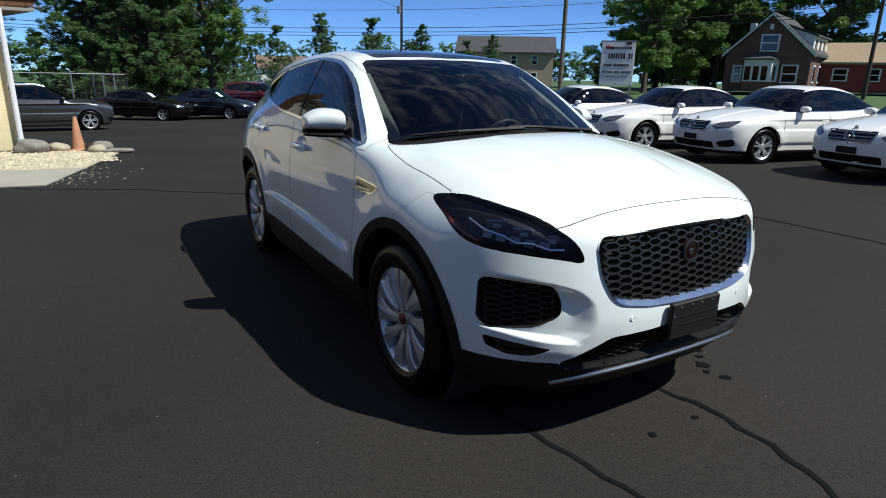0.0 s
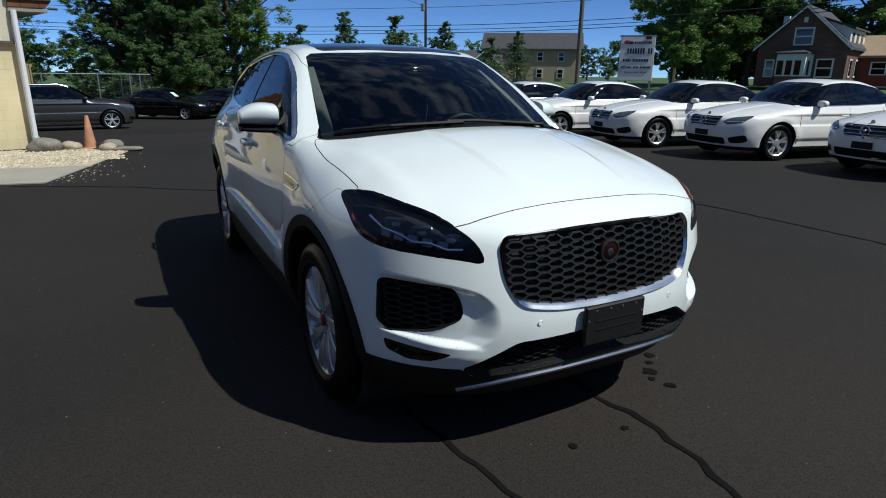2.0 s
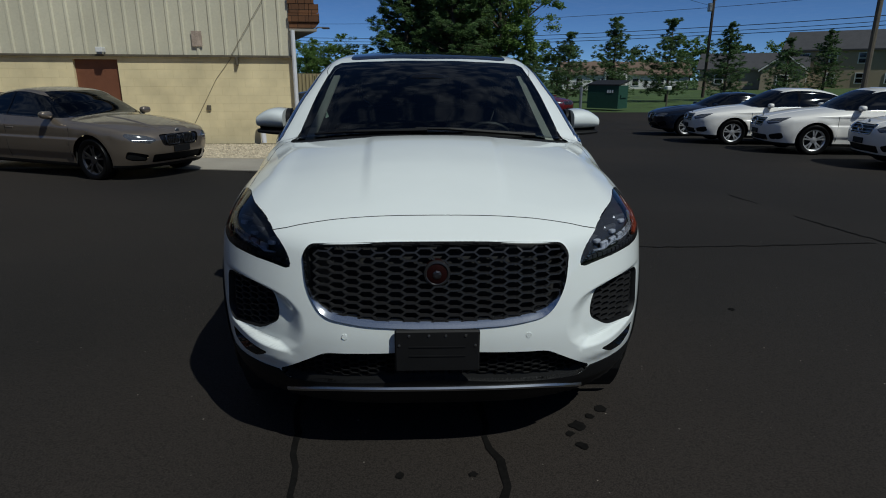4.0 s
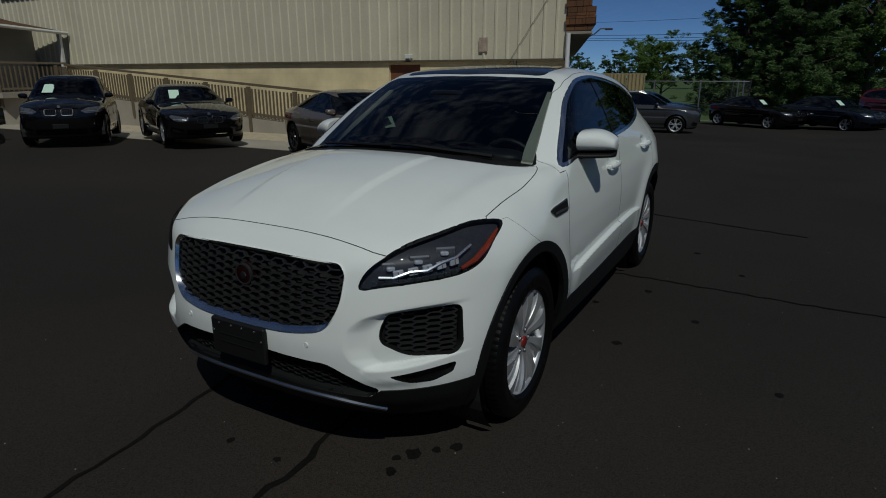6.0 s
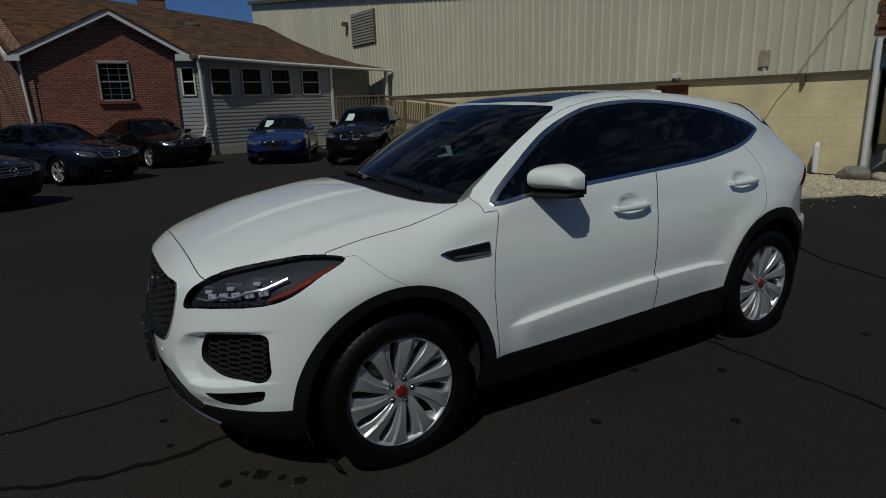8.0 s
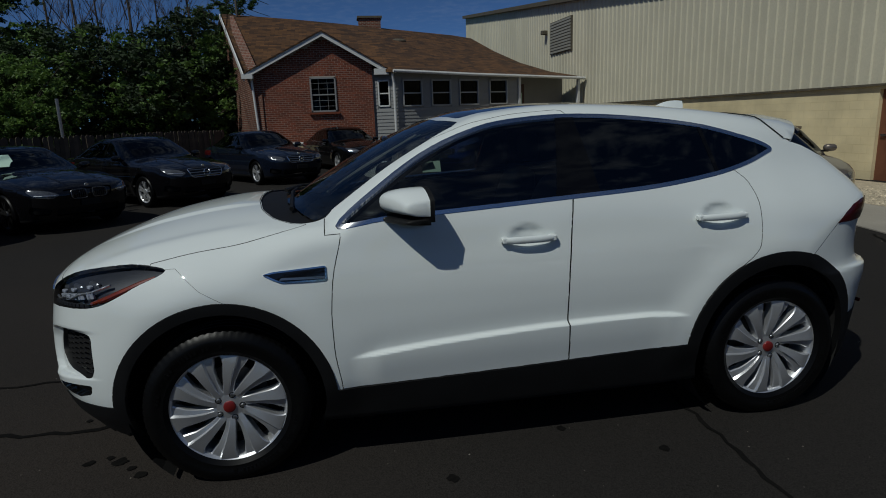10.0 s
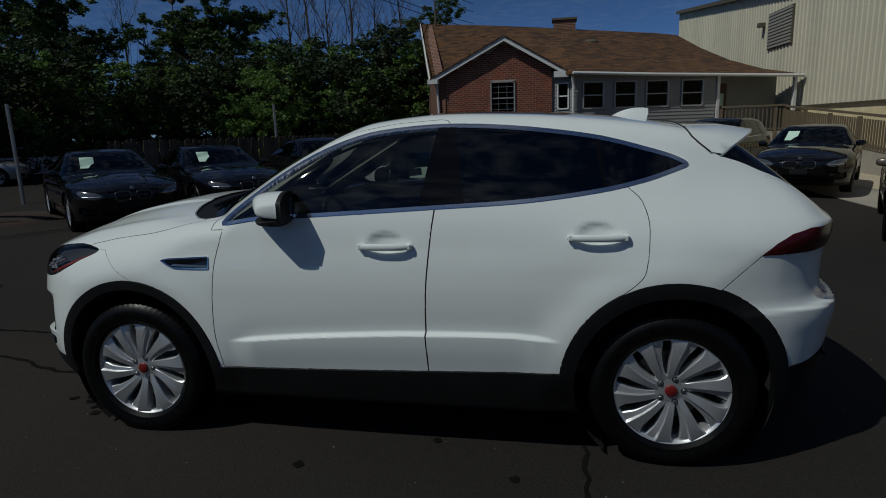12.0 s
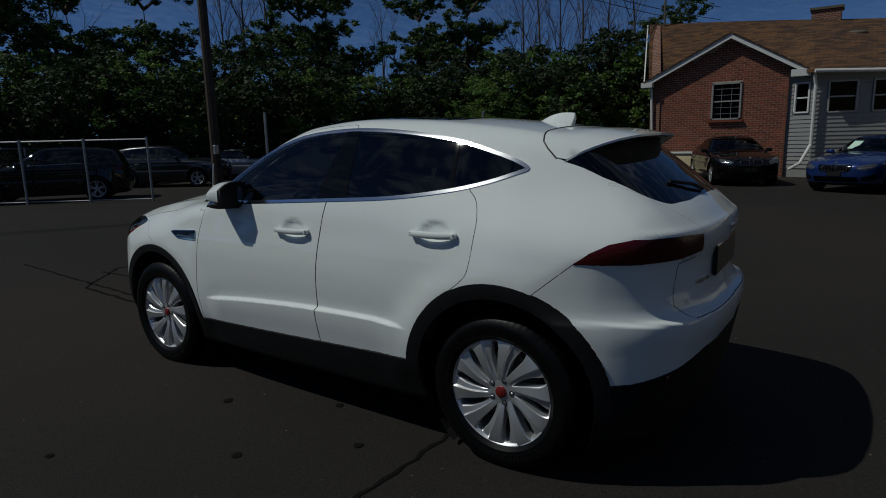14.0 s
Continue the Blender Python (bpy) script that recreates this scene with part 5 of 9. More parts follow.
for x in (0.37, -0.37):
    s = seat(x, 0.02, 0.25)
    part("head_rest", blob((x, 0.455, 1.375), (0.125, 0.055, 0.095), p=3.2), SEAT, s, smooth=True)
s = seat(0, 0.92, 0.66, 0.58)
for x in (-0.42, 0.0, 0.42):
    part("head_rest", blob((x, 1.335, 1.30), (0.11, 0.045, 0.07), p=3.2), SEAT, s, smooth=True)
for sx in (1, -1):
    plate("pillar_trim", [(0.715, -0.87), (0.612, -0.27), (0.568, -0.285), (0.640, -0.80), (0.66, -0.90)], "top", -0.045, 0.01, PILLAR_TRIM, hero, sx)
part("rear_shelf", box((0, 1.62, 1.09), (1.30, 0.56, 0.03)), SEAT, hero)
part("inside_mirror", blob((0.0, -0.52, 1.455), (0.12, 0.022, 0.035), p=3), GLOSS_BLACK, hero, smooth=True)
part("price_sheet", box((0, 0, 0), (0.004, 0.13, 0.15), Matrix.Translation((-0.70, -0.15, 1.28)) @ pose(0, 0, 0, 0, -24, 0)), PAPER, hero, "pale green price sheet")


# ---------------------------------------------------------------- parked cars
def car_field(top, half, nose, tail, length, crown=0.05, bow=0.30, belt=0.92, tumble=0.55, taper=0.10):
    """The bodywork field of an ordinary car; its nose looks along -y."""
    top, nose, tail = curve(*top), curve(*nose), curve(*tail)
    side = curve((0.1, -0.06), (0.3, -0.03), (0.55, 0.0), (belt - 0.25, 0.0), (belt - 0.05, -0.025), (belt, -0.04), (belt + 0.25, -0.04 - 0.25 * tumble), (belt + 0.6, -0.04 - 0.6 * tumble))
    plan = curve((-length / 2, -0.20), (-length / 2 + 0.35, -0.06), (-length / 2 + 0.9, -0.012), (0, 0.0), (length / 2 - 0.9, -0.015), (length / 2 - 0.3, -0.08), (length / 2, -0.20))
    bend = curve((0, 0), (0.4, 0.03), (0.6, 0.10), (0.75, 0.22), (0.88, 0.45), (1.0, 0.8))
    lean = curve((-length / 2, -0.05), (-1.0, -0.02), (0, 0.0), (1.0, -0.03), (length / 2, -taper))
    sweep = curve((-length / 2, 0.05), (-1.4, 0.08), (-0.9, bow), (-0.3, bow), (0.2, 0.0), (0.9, 0.0), (1.5, -0.15), (length / 2, -0.1))

    def f(x, y, z):
        ax = np.abs(x)
        w = half + side(z) + plan(y) + lean(y) * step((z - belt) / 0.3)
        w = w - 0.012 * step((z - 0.62) / 0.03) * bump(z - 0.62, 0.10) * (np.abs(y) < length * 0.3)
        # shoulder line, drawn-in sill, swollen arches
        w = w + 0.014 * step((z - belt + 0.13) / 0.02) * step((belt - 0.02 - z) / 0.09) - 0.018 * step((0.40 - z) / 0.05) * step((0.34 * length - np.abs(y)) / 0.25)
        w = w + 0.016 * (bump(np.hypot(y - 0.30 * length, z - 0.33) - 0.40, 0.09) + bump(np.hypot(y + 0.30 * length, z - 0.33) - 0.40, 0.09))
        s = ax - w
        t = z - (top(y - sweep(y) * ax * ax) - crown * (ax / 0.7) ** 2.4)
        t = t - 0.010 * step((0.36 + 0.06 * (y + 1.0) - ax) / 0.04 + 0.5) * step((-0.28 * length + 0.3 - y) / 0.25)
        g = smax(s, t, 0.09)
        g = smax(g, nose(z) + bend(ax) - y, 0.06)
        g = smax(g, y - tail(z) + bend(ax), 0.06)
        return smax(g, 0.19 - z, 0.04)
    return f


STYLES = {
    "saloon": dict(length=4.70, half=0.905, wheelbase=2.84, radius=0.325, belt=0.93, tumble=0.55,
                   top=((-2.5, 0.62), (-2.33, 0.74), (-2.1, 0.82), (-1.5, 0.94), (-1.08, 0.995), (-1.0, 1.01), (-0.6, 1.22), (-0.25, 1.375), (0.1, 1.435), (0.5, 1.43), (0.9, 1.36), (1.35, 1.19), (1.72, 1.055), (2.0, 1.03), (2.3, 1.0), (2.4, 0.9)),
                   nose=((0.1, -2.10), (0.25, -2.25), (0.45, -2.34), (0.6, -2.35), (0.75, -2.30), (0.85, -2.18), (1.1, -1.6)), tail=((0.1, 2.1), (0.35, 2.28), (0.6, 2.35), (0.9, 2.31), (1.03, 2.27), (1.3, 1.9)),
                   dlo=((-0.93, 0.965), (-0.4, 0.965), (0.3, 0.975), (0.9, 0.995), (1.42, 1.035), (1.36, 1.13), (1.0, 1.27), (0.55, 1.35), (0.1, 1.365), (-0.25, 1.315), (-0.6, 1.17)), pillars=(0.12, 0.95),
                   screen=((-0.66, -0.93), (-0.4, -1.01), (0.0, -1.04), (0.4, -1.01), (0.66, -0.93), (0.53, -0.20), (0.0, -0.28), (-0.53, -0.20)),
                   back=((-0.50, 0.86), (0.0, 0.83), (0.50, 0.86), (0.60, 1.58), (0.0, 1.68), (-0.60, 1.58)),
                   lamp=((0.44, 0.695), (0.56, 0.76), (0.76, 0.80), (0.795, 0.765), (0.74, 0.675), (0.54, 0.63)), tail_lamp=((0.40, 0.83), (0.60, 0.90), (0.92, 0.90), (0.92, 0.76), (0.55, 0.75))),
    "coupe": dict(length=4.64, half=0.905, wheelbase=2.81, radius=0.325, belt=0.90, tumble=0.58,
                  top=((-2.5, 0.60), (-2.3, 0.72), (-2.0, 0.82), (-1.4, 0.93), (-1.0, 0.965), (-0.92, 0.98), (-0.5, 1.18), (-0.1, 1.33), (0.3, 1.375), (0.7, 1.34), (1.1, 1.24), (1.6, 1.06), (1.9, 1.0), (2.25, 0.97), (2.35, 0.85)),
                  nose=((0.1, -2.05), (0.25, -2.22), (0.45, -2.31), (0.6, -2.32), (0.72, -2.27), (0.82, -2.12), (1.1, -1.5)), tail=((0.1, 2.1), (0.35, 2.25), (0.6, 2.32), (0.85, 2.28), (1.0, 2.23), (1.3, 1.9)),
                  dlo=((-0.85, 0.935), (-0.3, 0.94), (0.4, 0.955), (1.0, 0.985), (1.42, 1.03), (1.30, 1.12), (0.95, 1.23), (0.55, 1.30), (0.2, 1.305), (-0.15, 1.255), (-0.5, 1.13)), pillars=(0.45,),
                  screen=((-0.66, -0.84), (-0.4, -0.92), (0.0, -0.95), (0.4, -0.92), (0.66, -0.84), (0.52, -0.08), (0.0, -0.16), (-0.52, -0.08)),
                  back=((-0.48, 0.86), (0.0, 0.83), (0.48, 0.86), (0.60, 1.52), (0.0, 1.62), (-0.60, 1.52)),
                  lamp=((0.44, 0.625), (0.56, 0.69), (0.77, 0.73), (0.80, 0.695), (0.74, 0.605), (0.54, 0.57)), tail_lamp=((0.42, 0.80), (0.60, 0.86), (0.92, 0.86), (0.92, 0.74), (0.55, 0.72))),
    "estate": dict(length=4.45, half=0.91, wheelbase=2.67, radius=0.35, belt=1.04, tumble=0.42,
                   top=((-2.4, 0.72), (-2.2, 0.86), (-1.9, 0.96), (-1.4, 1.06), (-1.05, 1.10), (-0.97, 1.12), (-0.6, 1.33), (-0.25, 1.51), (0.1, 1.585), (0.6, 1.60), (1.2, 1.575), (1.7, 1.52), (1.9, 1.46), (2.1, 1.1), (2.3, 0.9)),
                   nose=((0.1, -2.0), (0.25, -2.12), (0.45, -2.21), (0.65, -2.23), (0.82, -2.18), (0.93, -2.06), (1.2, -1.5)), tail=((0.1, 2.05), (0.35, 2.17), (0.6, 2.22), (0.9, 2.17), (1.1, 2.12), (1.5, 1.86)),
                   dlo=((-0.90, 1.075), (-0.3, 1.08), (0.4, 1.095), (1.0, 1.11), (1.72, 1.17), (1.66, 1.30), (1.35, 1.43), (0.8, 1.50), (0.2, 1.515), (-0.2, 1.465), (-0.55, 1.30)), pillars=(0.10, 1.05),
                   screen=((-0.66, -0.90), (-0.4, -0.98), (0.0, -1.0), (0.4, -0.98), (0.66, -0.90), (0.55, -0.18), (0.0, -0.26), (-0.55, -0.18)),
                   back=((-0.58, 1.80), (0.0, 1.78), (0.58, 1.80), (0.62, 2.0), (0.0, 2.08), (-0.62, 2.0)),
                   lamp=((0.42, 0.80), (0.55, 0.87), (0.86, 0.90), (0.90, 0.84), (0.80, 0.765), (0.52, 0.745)), tail_lamp=((0.50, 0.90), (0.55, 1.02), (0.80, 1.03), (0.80, 0.88), (0.58, 0.85))),
}
STYLES["hatch"] = dict(STYLES["estate"], length=4.0, wheelbase=2.57, radius=0.345, half=0.885)
for key in ("top", "nose", "tail", "dlo", "back", "screen"):
    swap = key in ("nose", "tail")
    STYLES["hatch"][key] = tuple(((a, b * 0.90) if swap or key in ("back", "screen") else (a * 0.90, b * (1.0 if b < 1.2 else 1.0))) for a, b in STYLES["estate"][key])
CAR_PAINT = {}


def paint(name, colour, rough=0.3, metal=0.0, coat=1.0):
    if name not in CAR_PAINT:
        CAR_PAINT[name] = mat(name, colour, rough, metal=metal, vary=0.03, scale=2, fine=200, coat=coat)
    return CAR_PAINT[name]


def style_meshes(style):
    """Meshes of one body style by part name, built once; the first material is the paint where the part is painted."""
    P = STYLES[style]
    fld = car_field(P["top"], P["half"], P["nose"], P["tail"], P["length"], belt=P["belt"], tumble=P["tumble"])
    L, R, ax = P["length"], P["radius"], P["wheelbase"] / 2
    mid, axis = L / 2 - 0.85, 0.58
    cols = [(-mid, -math.cos(p), math.sin(p)) for p in np.radians(np.linspace(1, 89, 26))] + [(v, 0.0, 1.0) for v in np.linspace(-mid, mid, 80)] + [(mid, math.cos(p), math.sin(p)) for p in np.radians(np.linspace(89, 1, 26))]
    a = np.radians(np.linspace(-90, 90, 84))
    c = np.array(cols)
    o = np.zeros((len(cols), len(a), 3))
    o[..., 1], o[..., 2] = c[:, None, 0], axis
    d = np.stack([c[:, 2:3] * np.cos(a), np.repeat(c[:, 1:2], len(a), 1), c[:, 2:3] * np.sin(a)], -1).reshape(-1, 3)
    o = o.reshape(-1, 3)
    lo, hi = np.zeros(len(o)), np.full(len(o), 2.0)
    for _ in range(30):
        m = (lo + hi) / 2
        out = fld(*(o + m[:, None] * d).T) > 0
        hi, lo = np.where(out, m, hi), np.where(out, lo, m)
    pts = o + hi[:, None] * d
    pts[np.abs(pts[:, 0]) < 1e-5, 0] = 0
    n = len(a)
    bm = bmesh.new()
    vs = [bm.verts.new(p) for p in pts]
    for i in range(len(cols) - 1):
        for j in range(n - 1):
            bm.faces.new((vs[i * n + j + 1], vs[i * n + j], vs[(i + 1) * n + j], vs[(i + 1) * n + j + 1]))
    bmesh.ops.remove_doubles(bm, verts=bm.verts, dist=1e-5)
    bmesh.ops.bisect_plane(bm, geom=[*bm.verts, *bm.edges, *bm.faces], plane_co=(0, 0, 0.255), plane_no=(0, 0, 1), dist=1e-4)
    arches = [disc(s * ax, R, R + 0.055, 24) for s in (-1, 1)]
    dlo = smoothed(P["dlo"], 3)
    sided = lambda p: p.x > 0.45
    cuts = [(dlo, "side", sided), (arches[0], "side", sided), (arches[1], "side", sided), (list(P["screen"]), "top", lambda p: p.z > 0.9 and p.y < 0.1), (list(P["back"]), "top", lambda p: p.z > 0.9 and p.y > 0.6),
            (rounded(P["lamp"], 0.03, 3), "front", lambda p: p.y < -1.4), (list(P["tail_lamp"]), "front", lambda p: p.y > 1.4)]
    zg = np.mean([q[1] for q in P["lamp"]])
    grille = rounded([(-0.40, zg + 0.045), (0.40, zg + 0.045), (0.34, zg - 0.13), (-0.34, zg - 0.13)], 0.06, 3)
    intake = rounded([(-0.50, 0.405), (0.50, 0.405), (0.50, 0.285), (-0.50, 0.285)], 0.03, 3)
    side_scoop = rounded([(0.56, 0.405), (0.79, 0.470), (0.80, 0.36), (0.74, 0.325), (0.58, 0.315)], 0.03, 3)
    cuts += [(grille, "front", lambda p: p.y < -1.6), (intake, "front", lambda p: p.y < -1.6), (side_scoop, "front", lambda p: p.y < -1.4)]
    for poly, view, keep in cuts:
        knife(bm, poly, view, keep)
    bm.faces.ensure_lookup_table()
    cen = np.array([f.calc_center_median() for f in bm.faces])
    x, y, z = cen.T
    view = {"side": cen[:, 1:], "top": cen[:, :2], "front": cen[:, [0, 2]]}
    reg = np.full(len(cen), "body", dtype="<U16")
    reg[z < 0.255] = "sill"
    for name, poly, v, where in (("window", dlo, "side", x > 0.45), ("windscreen", list(P["screen"]), "top", (z > 0.9) & (y < 0.1)), ("rear_window", list(P["back"]), "top", (z > 0.9) & (y > 0.6)),
                                 ("headlight", cuts[5][0], "front", y < -1.4), ("tail_light", list(P["tail_lamp"]), "front", y > 1.4), ("grille", grille, "front", y < -1.6), ("air_intake", intake, "front", y < -1.6), ("corner_intake", side_scoop, "front", y < -1.4),
                                 ("gone", arches[0], "side", x > 0.4), ("gone", arches[1], "side", x > 0.4)):
        reg[inside(poly, view[v]) & where] = name
    for k, yp in enumerate(P["pillars"]):
        reg[(reg == "window") & (np.abs(y - yp - 0.06 * (z - 1.1)) < 0.03)] = "pillar_%d" % k
    co = np.array([v.co for v in bm.verts])
    bm.verts.index_update()
    polys = [[v.index for v in f.verts] for f in bm.faces]
    bm.free()
    e = 0.004
    nrm = np.stack([fld(*(co + q).T) - fld(*(co - q).T) for q in np.eye(3) * e], -1)
    nrm /= np.linalg.norm(nrm, axis=1)[:, None]
    nrm[np.abs(co[:, 0]) < 1e-4, 0] = 0
    meshes = {}

    def take(name, of, sides, offset, material):
        rows = np.nonzero(reg == of)[0]
        used = sorted({i for r in rows for i in polys[r]})
        at = {v: k for k, v in enumerate(used)}
        p, q = co[used] + nrm[used] * offset, nrm[used]
        fs = [[at[i] for i in polys[r]] for r in rows]
        vv, ff, nn = [], [], []
        for s in sides:
            b, flip = len(vv), np.array((s, 1, 1))
            vv += list(p * flip)
            nn += list(q * flip)
            ff += [[b + i for i in (f if s > 0 else f[::-1])] for f in fs]
        me = bpy.data.meshes.new(name)
        me.from_pydata(vv, [], ff)
        me.validate()
        me.shade_smooth()
        if len(me.vertices) == len(nn):
            me.normals_split_custom_set_from_vertices([tuple(v) for v in nn])
        me.materials.append(material)
        return me

    meshes["body"] = [take("body", "body", (1, -1), 0, WHITE)]
    meshes["sill"] = [take("sill", "sill", (1, -1), 0, BLACK_TRIM)]
    for name, of, offset, m in (("window", "window", -0.004, DARK_GLASS), ("headlight", "headlight", 0.0, HEADLAMP), ("tail_light", "tail_light", 0.0, RED_LENS), ("corner_intake", "corner_intake", -0.025, BLACK_TRIM)):
        meshes[name] = [take(name, of, (s,), offset, m) for s in (1, -1)]
    meshes["pillar_cover"] = [take("pillar_cover", "pillar_%d" % k, (s,), 0.0, PILLAR_BLACK) for k in range(len(P["pillars"])) for s in (1, -1)]
    for name, offset, m in (("windscreen", -0.003, DARK_SCREEN), ("rear_window", -0.003, DARK_GLASS), ("grille", -0.02, GLOSS_BLACK), ("air_intake", -0.03, BLACK_TRIM)):
        meshes[name] = [take(name, name, (1, -1), offset, m)]
    return meshes, fld, P


HEADLAMP = mat("clear_headlamp", (0.11, 0.115, 0.125), 0.12, metal=0.4, vary=0.5, scale=14, fine=60, coat=1.0)
DARK_SCREEN = glass("parked_windscreen", (0.07, 0.075, 0.075), ior=1.45)
STYLE_CACHE, WHEEL_CACHE = {}, {}
DARK_RIM = mat("dark_alloy", (0.12, 0.12, 0.125), 0.3, metal=0.9, vary=0.05)


def wheel_meshes(R, rim_mat):
    key = (R, rim_mat.name)
    if key not in WHEEL_CACHE:
        out = []
        for name, bm, m in (("tyre", tyre_mesh(R, 0.22, R * 0.69, 40, tread=False), RUBBER),
                            ("rim", lathe([(R * 0.62, -0.08), (R * 0.62, 0.07), (R * 0.68, 0.092), (R * 0.70, 0.096), (R * 0.70, 0.08)], 36), rim_mat),
                            ("wheel_back", lathe([(0.0, 0.0), (R * 0.64, 0.0)], 24), UNDER)):
            ob = part(name, bm, m, smooth=True)
            out.append((name, ob.data))
            bpy.data.objects.remove(ob)
        bm = bmesh.new()
        for k in range(5):
            for s in (-0.12, 0.12):
                a = k * math.tau / 5 + s
                rows = []
                for r, w, x in ((0.03, 0.03, 0.07), (R * 0.35, 0.028, 0.085), (R * 0.67, 0.034, 0.088)):
                    b = a + (s * 0.8) * (r / R)
                    t, u = Vector((0, math.sin(b), math.cos(b))), Vector((0, math.cos(b), -math.sin(b)))
                    rows.append([t * r + u * w / 2 + Vector((x, 0, 0)), t * r - u * w / 2 + Vector((x, 0, 0)), t * r - u * w / 2 + Vector((x - 0.03, 0, 0)), t * r + u * w / 2 + Vector((x - 0.03, 0, 0))])
                n0 = len(bm.verts)
                pts = [p for row in rows for p in row]
                add_verts(bm, pts, [(i * 4 + j, i * 4 + (j + 1) % 4, (i + 1) * 4 + (j + 1) % 4, (i + 1) * 4 + j) for i in range(2) for j in range(4)])
        add_lathe(bm, [(0.0, 0.092), (0.06, 0.085), (0.07, 0.06)], 16)
        bmesh.ops.recalc_face_normals(bm, faces=bm.faces)
        ob = part("spokes", bm, rim_mat)
        out.append(("spokes", ob.data))
        bpy.data.objects.remove(ob)
        WHEEL_CACHE[key] = out
    return WHEEL_CACHE[key]


def parked_car(name, style, m, colour, label, group, front="bars", rim=None, sheet=False, rails=False):
    """A car of one style at a pose; front: bars (one wide grille) or twin (two upright grilles)."""
    if style not in STYLE_CACHE:
        STYLE_CACHE[style] = style_meshes(style)
    meshes, fld, P = STYLE_CACHE[style]
    car = thing(name, label, "car", group, m=m)

    def child(pname, me, material=None, parent=car):
        ob = new(pname, me)
        ob.parent = parent
        if material is not None:
            ob.material_slots[0].link = "OBJECT"
            ob.material_slots[0].material = material
        return ob

    body = None
    for pname, some in meshes.items():
        for me in some:
            ob = child(pname, me, colour if pname == "body" else None)
            body = ob if pname == "body" else body
    R, ax, hw = P["radius"], P["wheelbase"] / 2, P["half"]
    for sx in (1, -1):
        for sy in (1, -1):
            w = None
            for pname, me in wheel_meshes(R, rim or ALLOY):
                ob = child("wheel" if pname == "rim" else pname, me, parent=car if pname == "rim" or w is None else w)
                if w is None:
                    w = ob
                    w.name = "wheel"
                    w.matrix_basis = pose(sx * (hw - 0.125), sy * ax, R, 0, 0, 0 if sx > 0 else 180)
                else:
                    ob.parent = w
        part("wheel_arch_liner", loft([[Vector((sx * xx, s * ax + rr * math.cos(t), R + rr * math.sin(t))) for t in np.radians(np.arange(-15, 196, 15))] for s, xx, rr in ((-1, hw - 0.40, 0.05), (-1, hw - 0.40, R + 0.06), (-1, hw - 0.05, R + 0.06))], closed=False), UNDER, car)
        part("wheel_arch_liner", loft([[Vector((sx * xx, s * ax + rr * math.cos(t), R + rr * math.sin(t))) for t in np.radians(np.arange(-15, 196, 15))] for s, xx, rr in ((1, hw - 0.40, 0.05), (1, hw - 0.40, R + 0.06), (1, hw - 0.05, R + 0.06))], closed=False), UNDER, car)
        z = P["belt"] + 0.075
        part("door_mirror", blob((sx * (hw + 0.025), -0.60, z), (0.098, 0.065, 0.058), p=2.8, n=(12, 8)), colour, car, smooth=True)
        part("mirror_arm", box((sx * (hw - 0.06), -0.60, z - 0.05), (0.12, 0.05, 0.03)), BLACK_TRIM, car)
        for hy in ((0.02, 0.95) if len(P["pillars"]) > 1 else (0.35,)):
            part("door_handle", box((sx * (hw - 0.022), hy, P["belt"] - 0.14), (0.035, 0.19, 0.028), bevel=0.008), colour, car)
        if rails:
            part("roof_rail", tube([(sx * 0.60, -0.15, 1.50), (sx * 0.61, 0.1, 1.575), (sx * 0.61, 1.2, 1.56), (sx * 0.60, 1.5, 1.50)], 0.016, 6), SATIN, car)
    zg = float(np.mean([q[1] for q in P["lamp"]]))

    def face(x, z, off):
        ys = np.linspace(-2.6, -1.2, 400)
        v = fld(np.full(400, x), ys, np.full(400, z))
        return float(ys[np.argmax(v < 0)]) - off

    if front != "twin":
        ring = rounded([(-0.40, zg + 0.045), (0.40, zg + 0.045), (0.34, zg - 0.13), (-0.34, zg - 0.13)], 0.06, 3)
        pts = [(x, face(x, z, 0.004), z) for x, z in ring]
        part("grille_frame", tube(pts + [pts[0]], 0.010, 6), CHROME, car, smooth=True)
    if front == "twin":
        for sx in (1, -1):
            ring = [(sx * (0.05 + 0.23 * u), zg + 0.035 - 0.145 * v) for u, v in rounded([(0, 0), (1, 0.05), (1, 0.85), (0.85, 1), (0.1, 1), (0, 0.9)], 0.2, 3)]
            pts = [(x, face(x, z, 0.012), z) for x, z in ring]
            part("grille_ring", tube(pts + [pts[0]], 0.009, 6), GREY_METAL, car, smooth=True)
            for k in range(6):
                x = sx * (0.085 + 0.033 * k)
                part("grille_slat", box((x, face(x, zg - 0.04, -0.005), zg - 0.04), (0.008, 0.012, 0.13)), GRILLE_BLACK, car)
    else:
        for k in range(3):
            z = zg + 0.02 - 0.055 * k
            pts = [(x, face(x, z, 0.004), z) for x in np.linspace(-0.36, 0.36, 9)]
            part("grille_bar", tube(pts, 0.009, 6), SATIN, car)
        part("grille_badge", lathe([(0.060, -0.01), (0.072, 0.012), (0.082, 0.0), (0.07, -0.01)], 20, pose(0, face(0, zg - 0.04, 0.01), zg - 0.04, 0, 0, -90)), CHROME, car, smooth=True)
        part("badge_centre", lathe([(0.0, 0.012), (0.018, 0.012), (0.022, 0.0)], 12, pose(0, face(0, zg - 0.04, 0.01), zg - 0.04, 0, 0, -90)), CHROME, car)
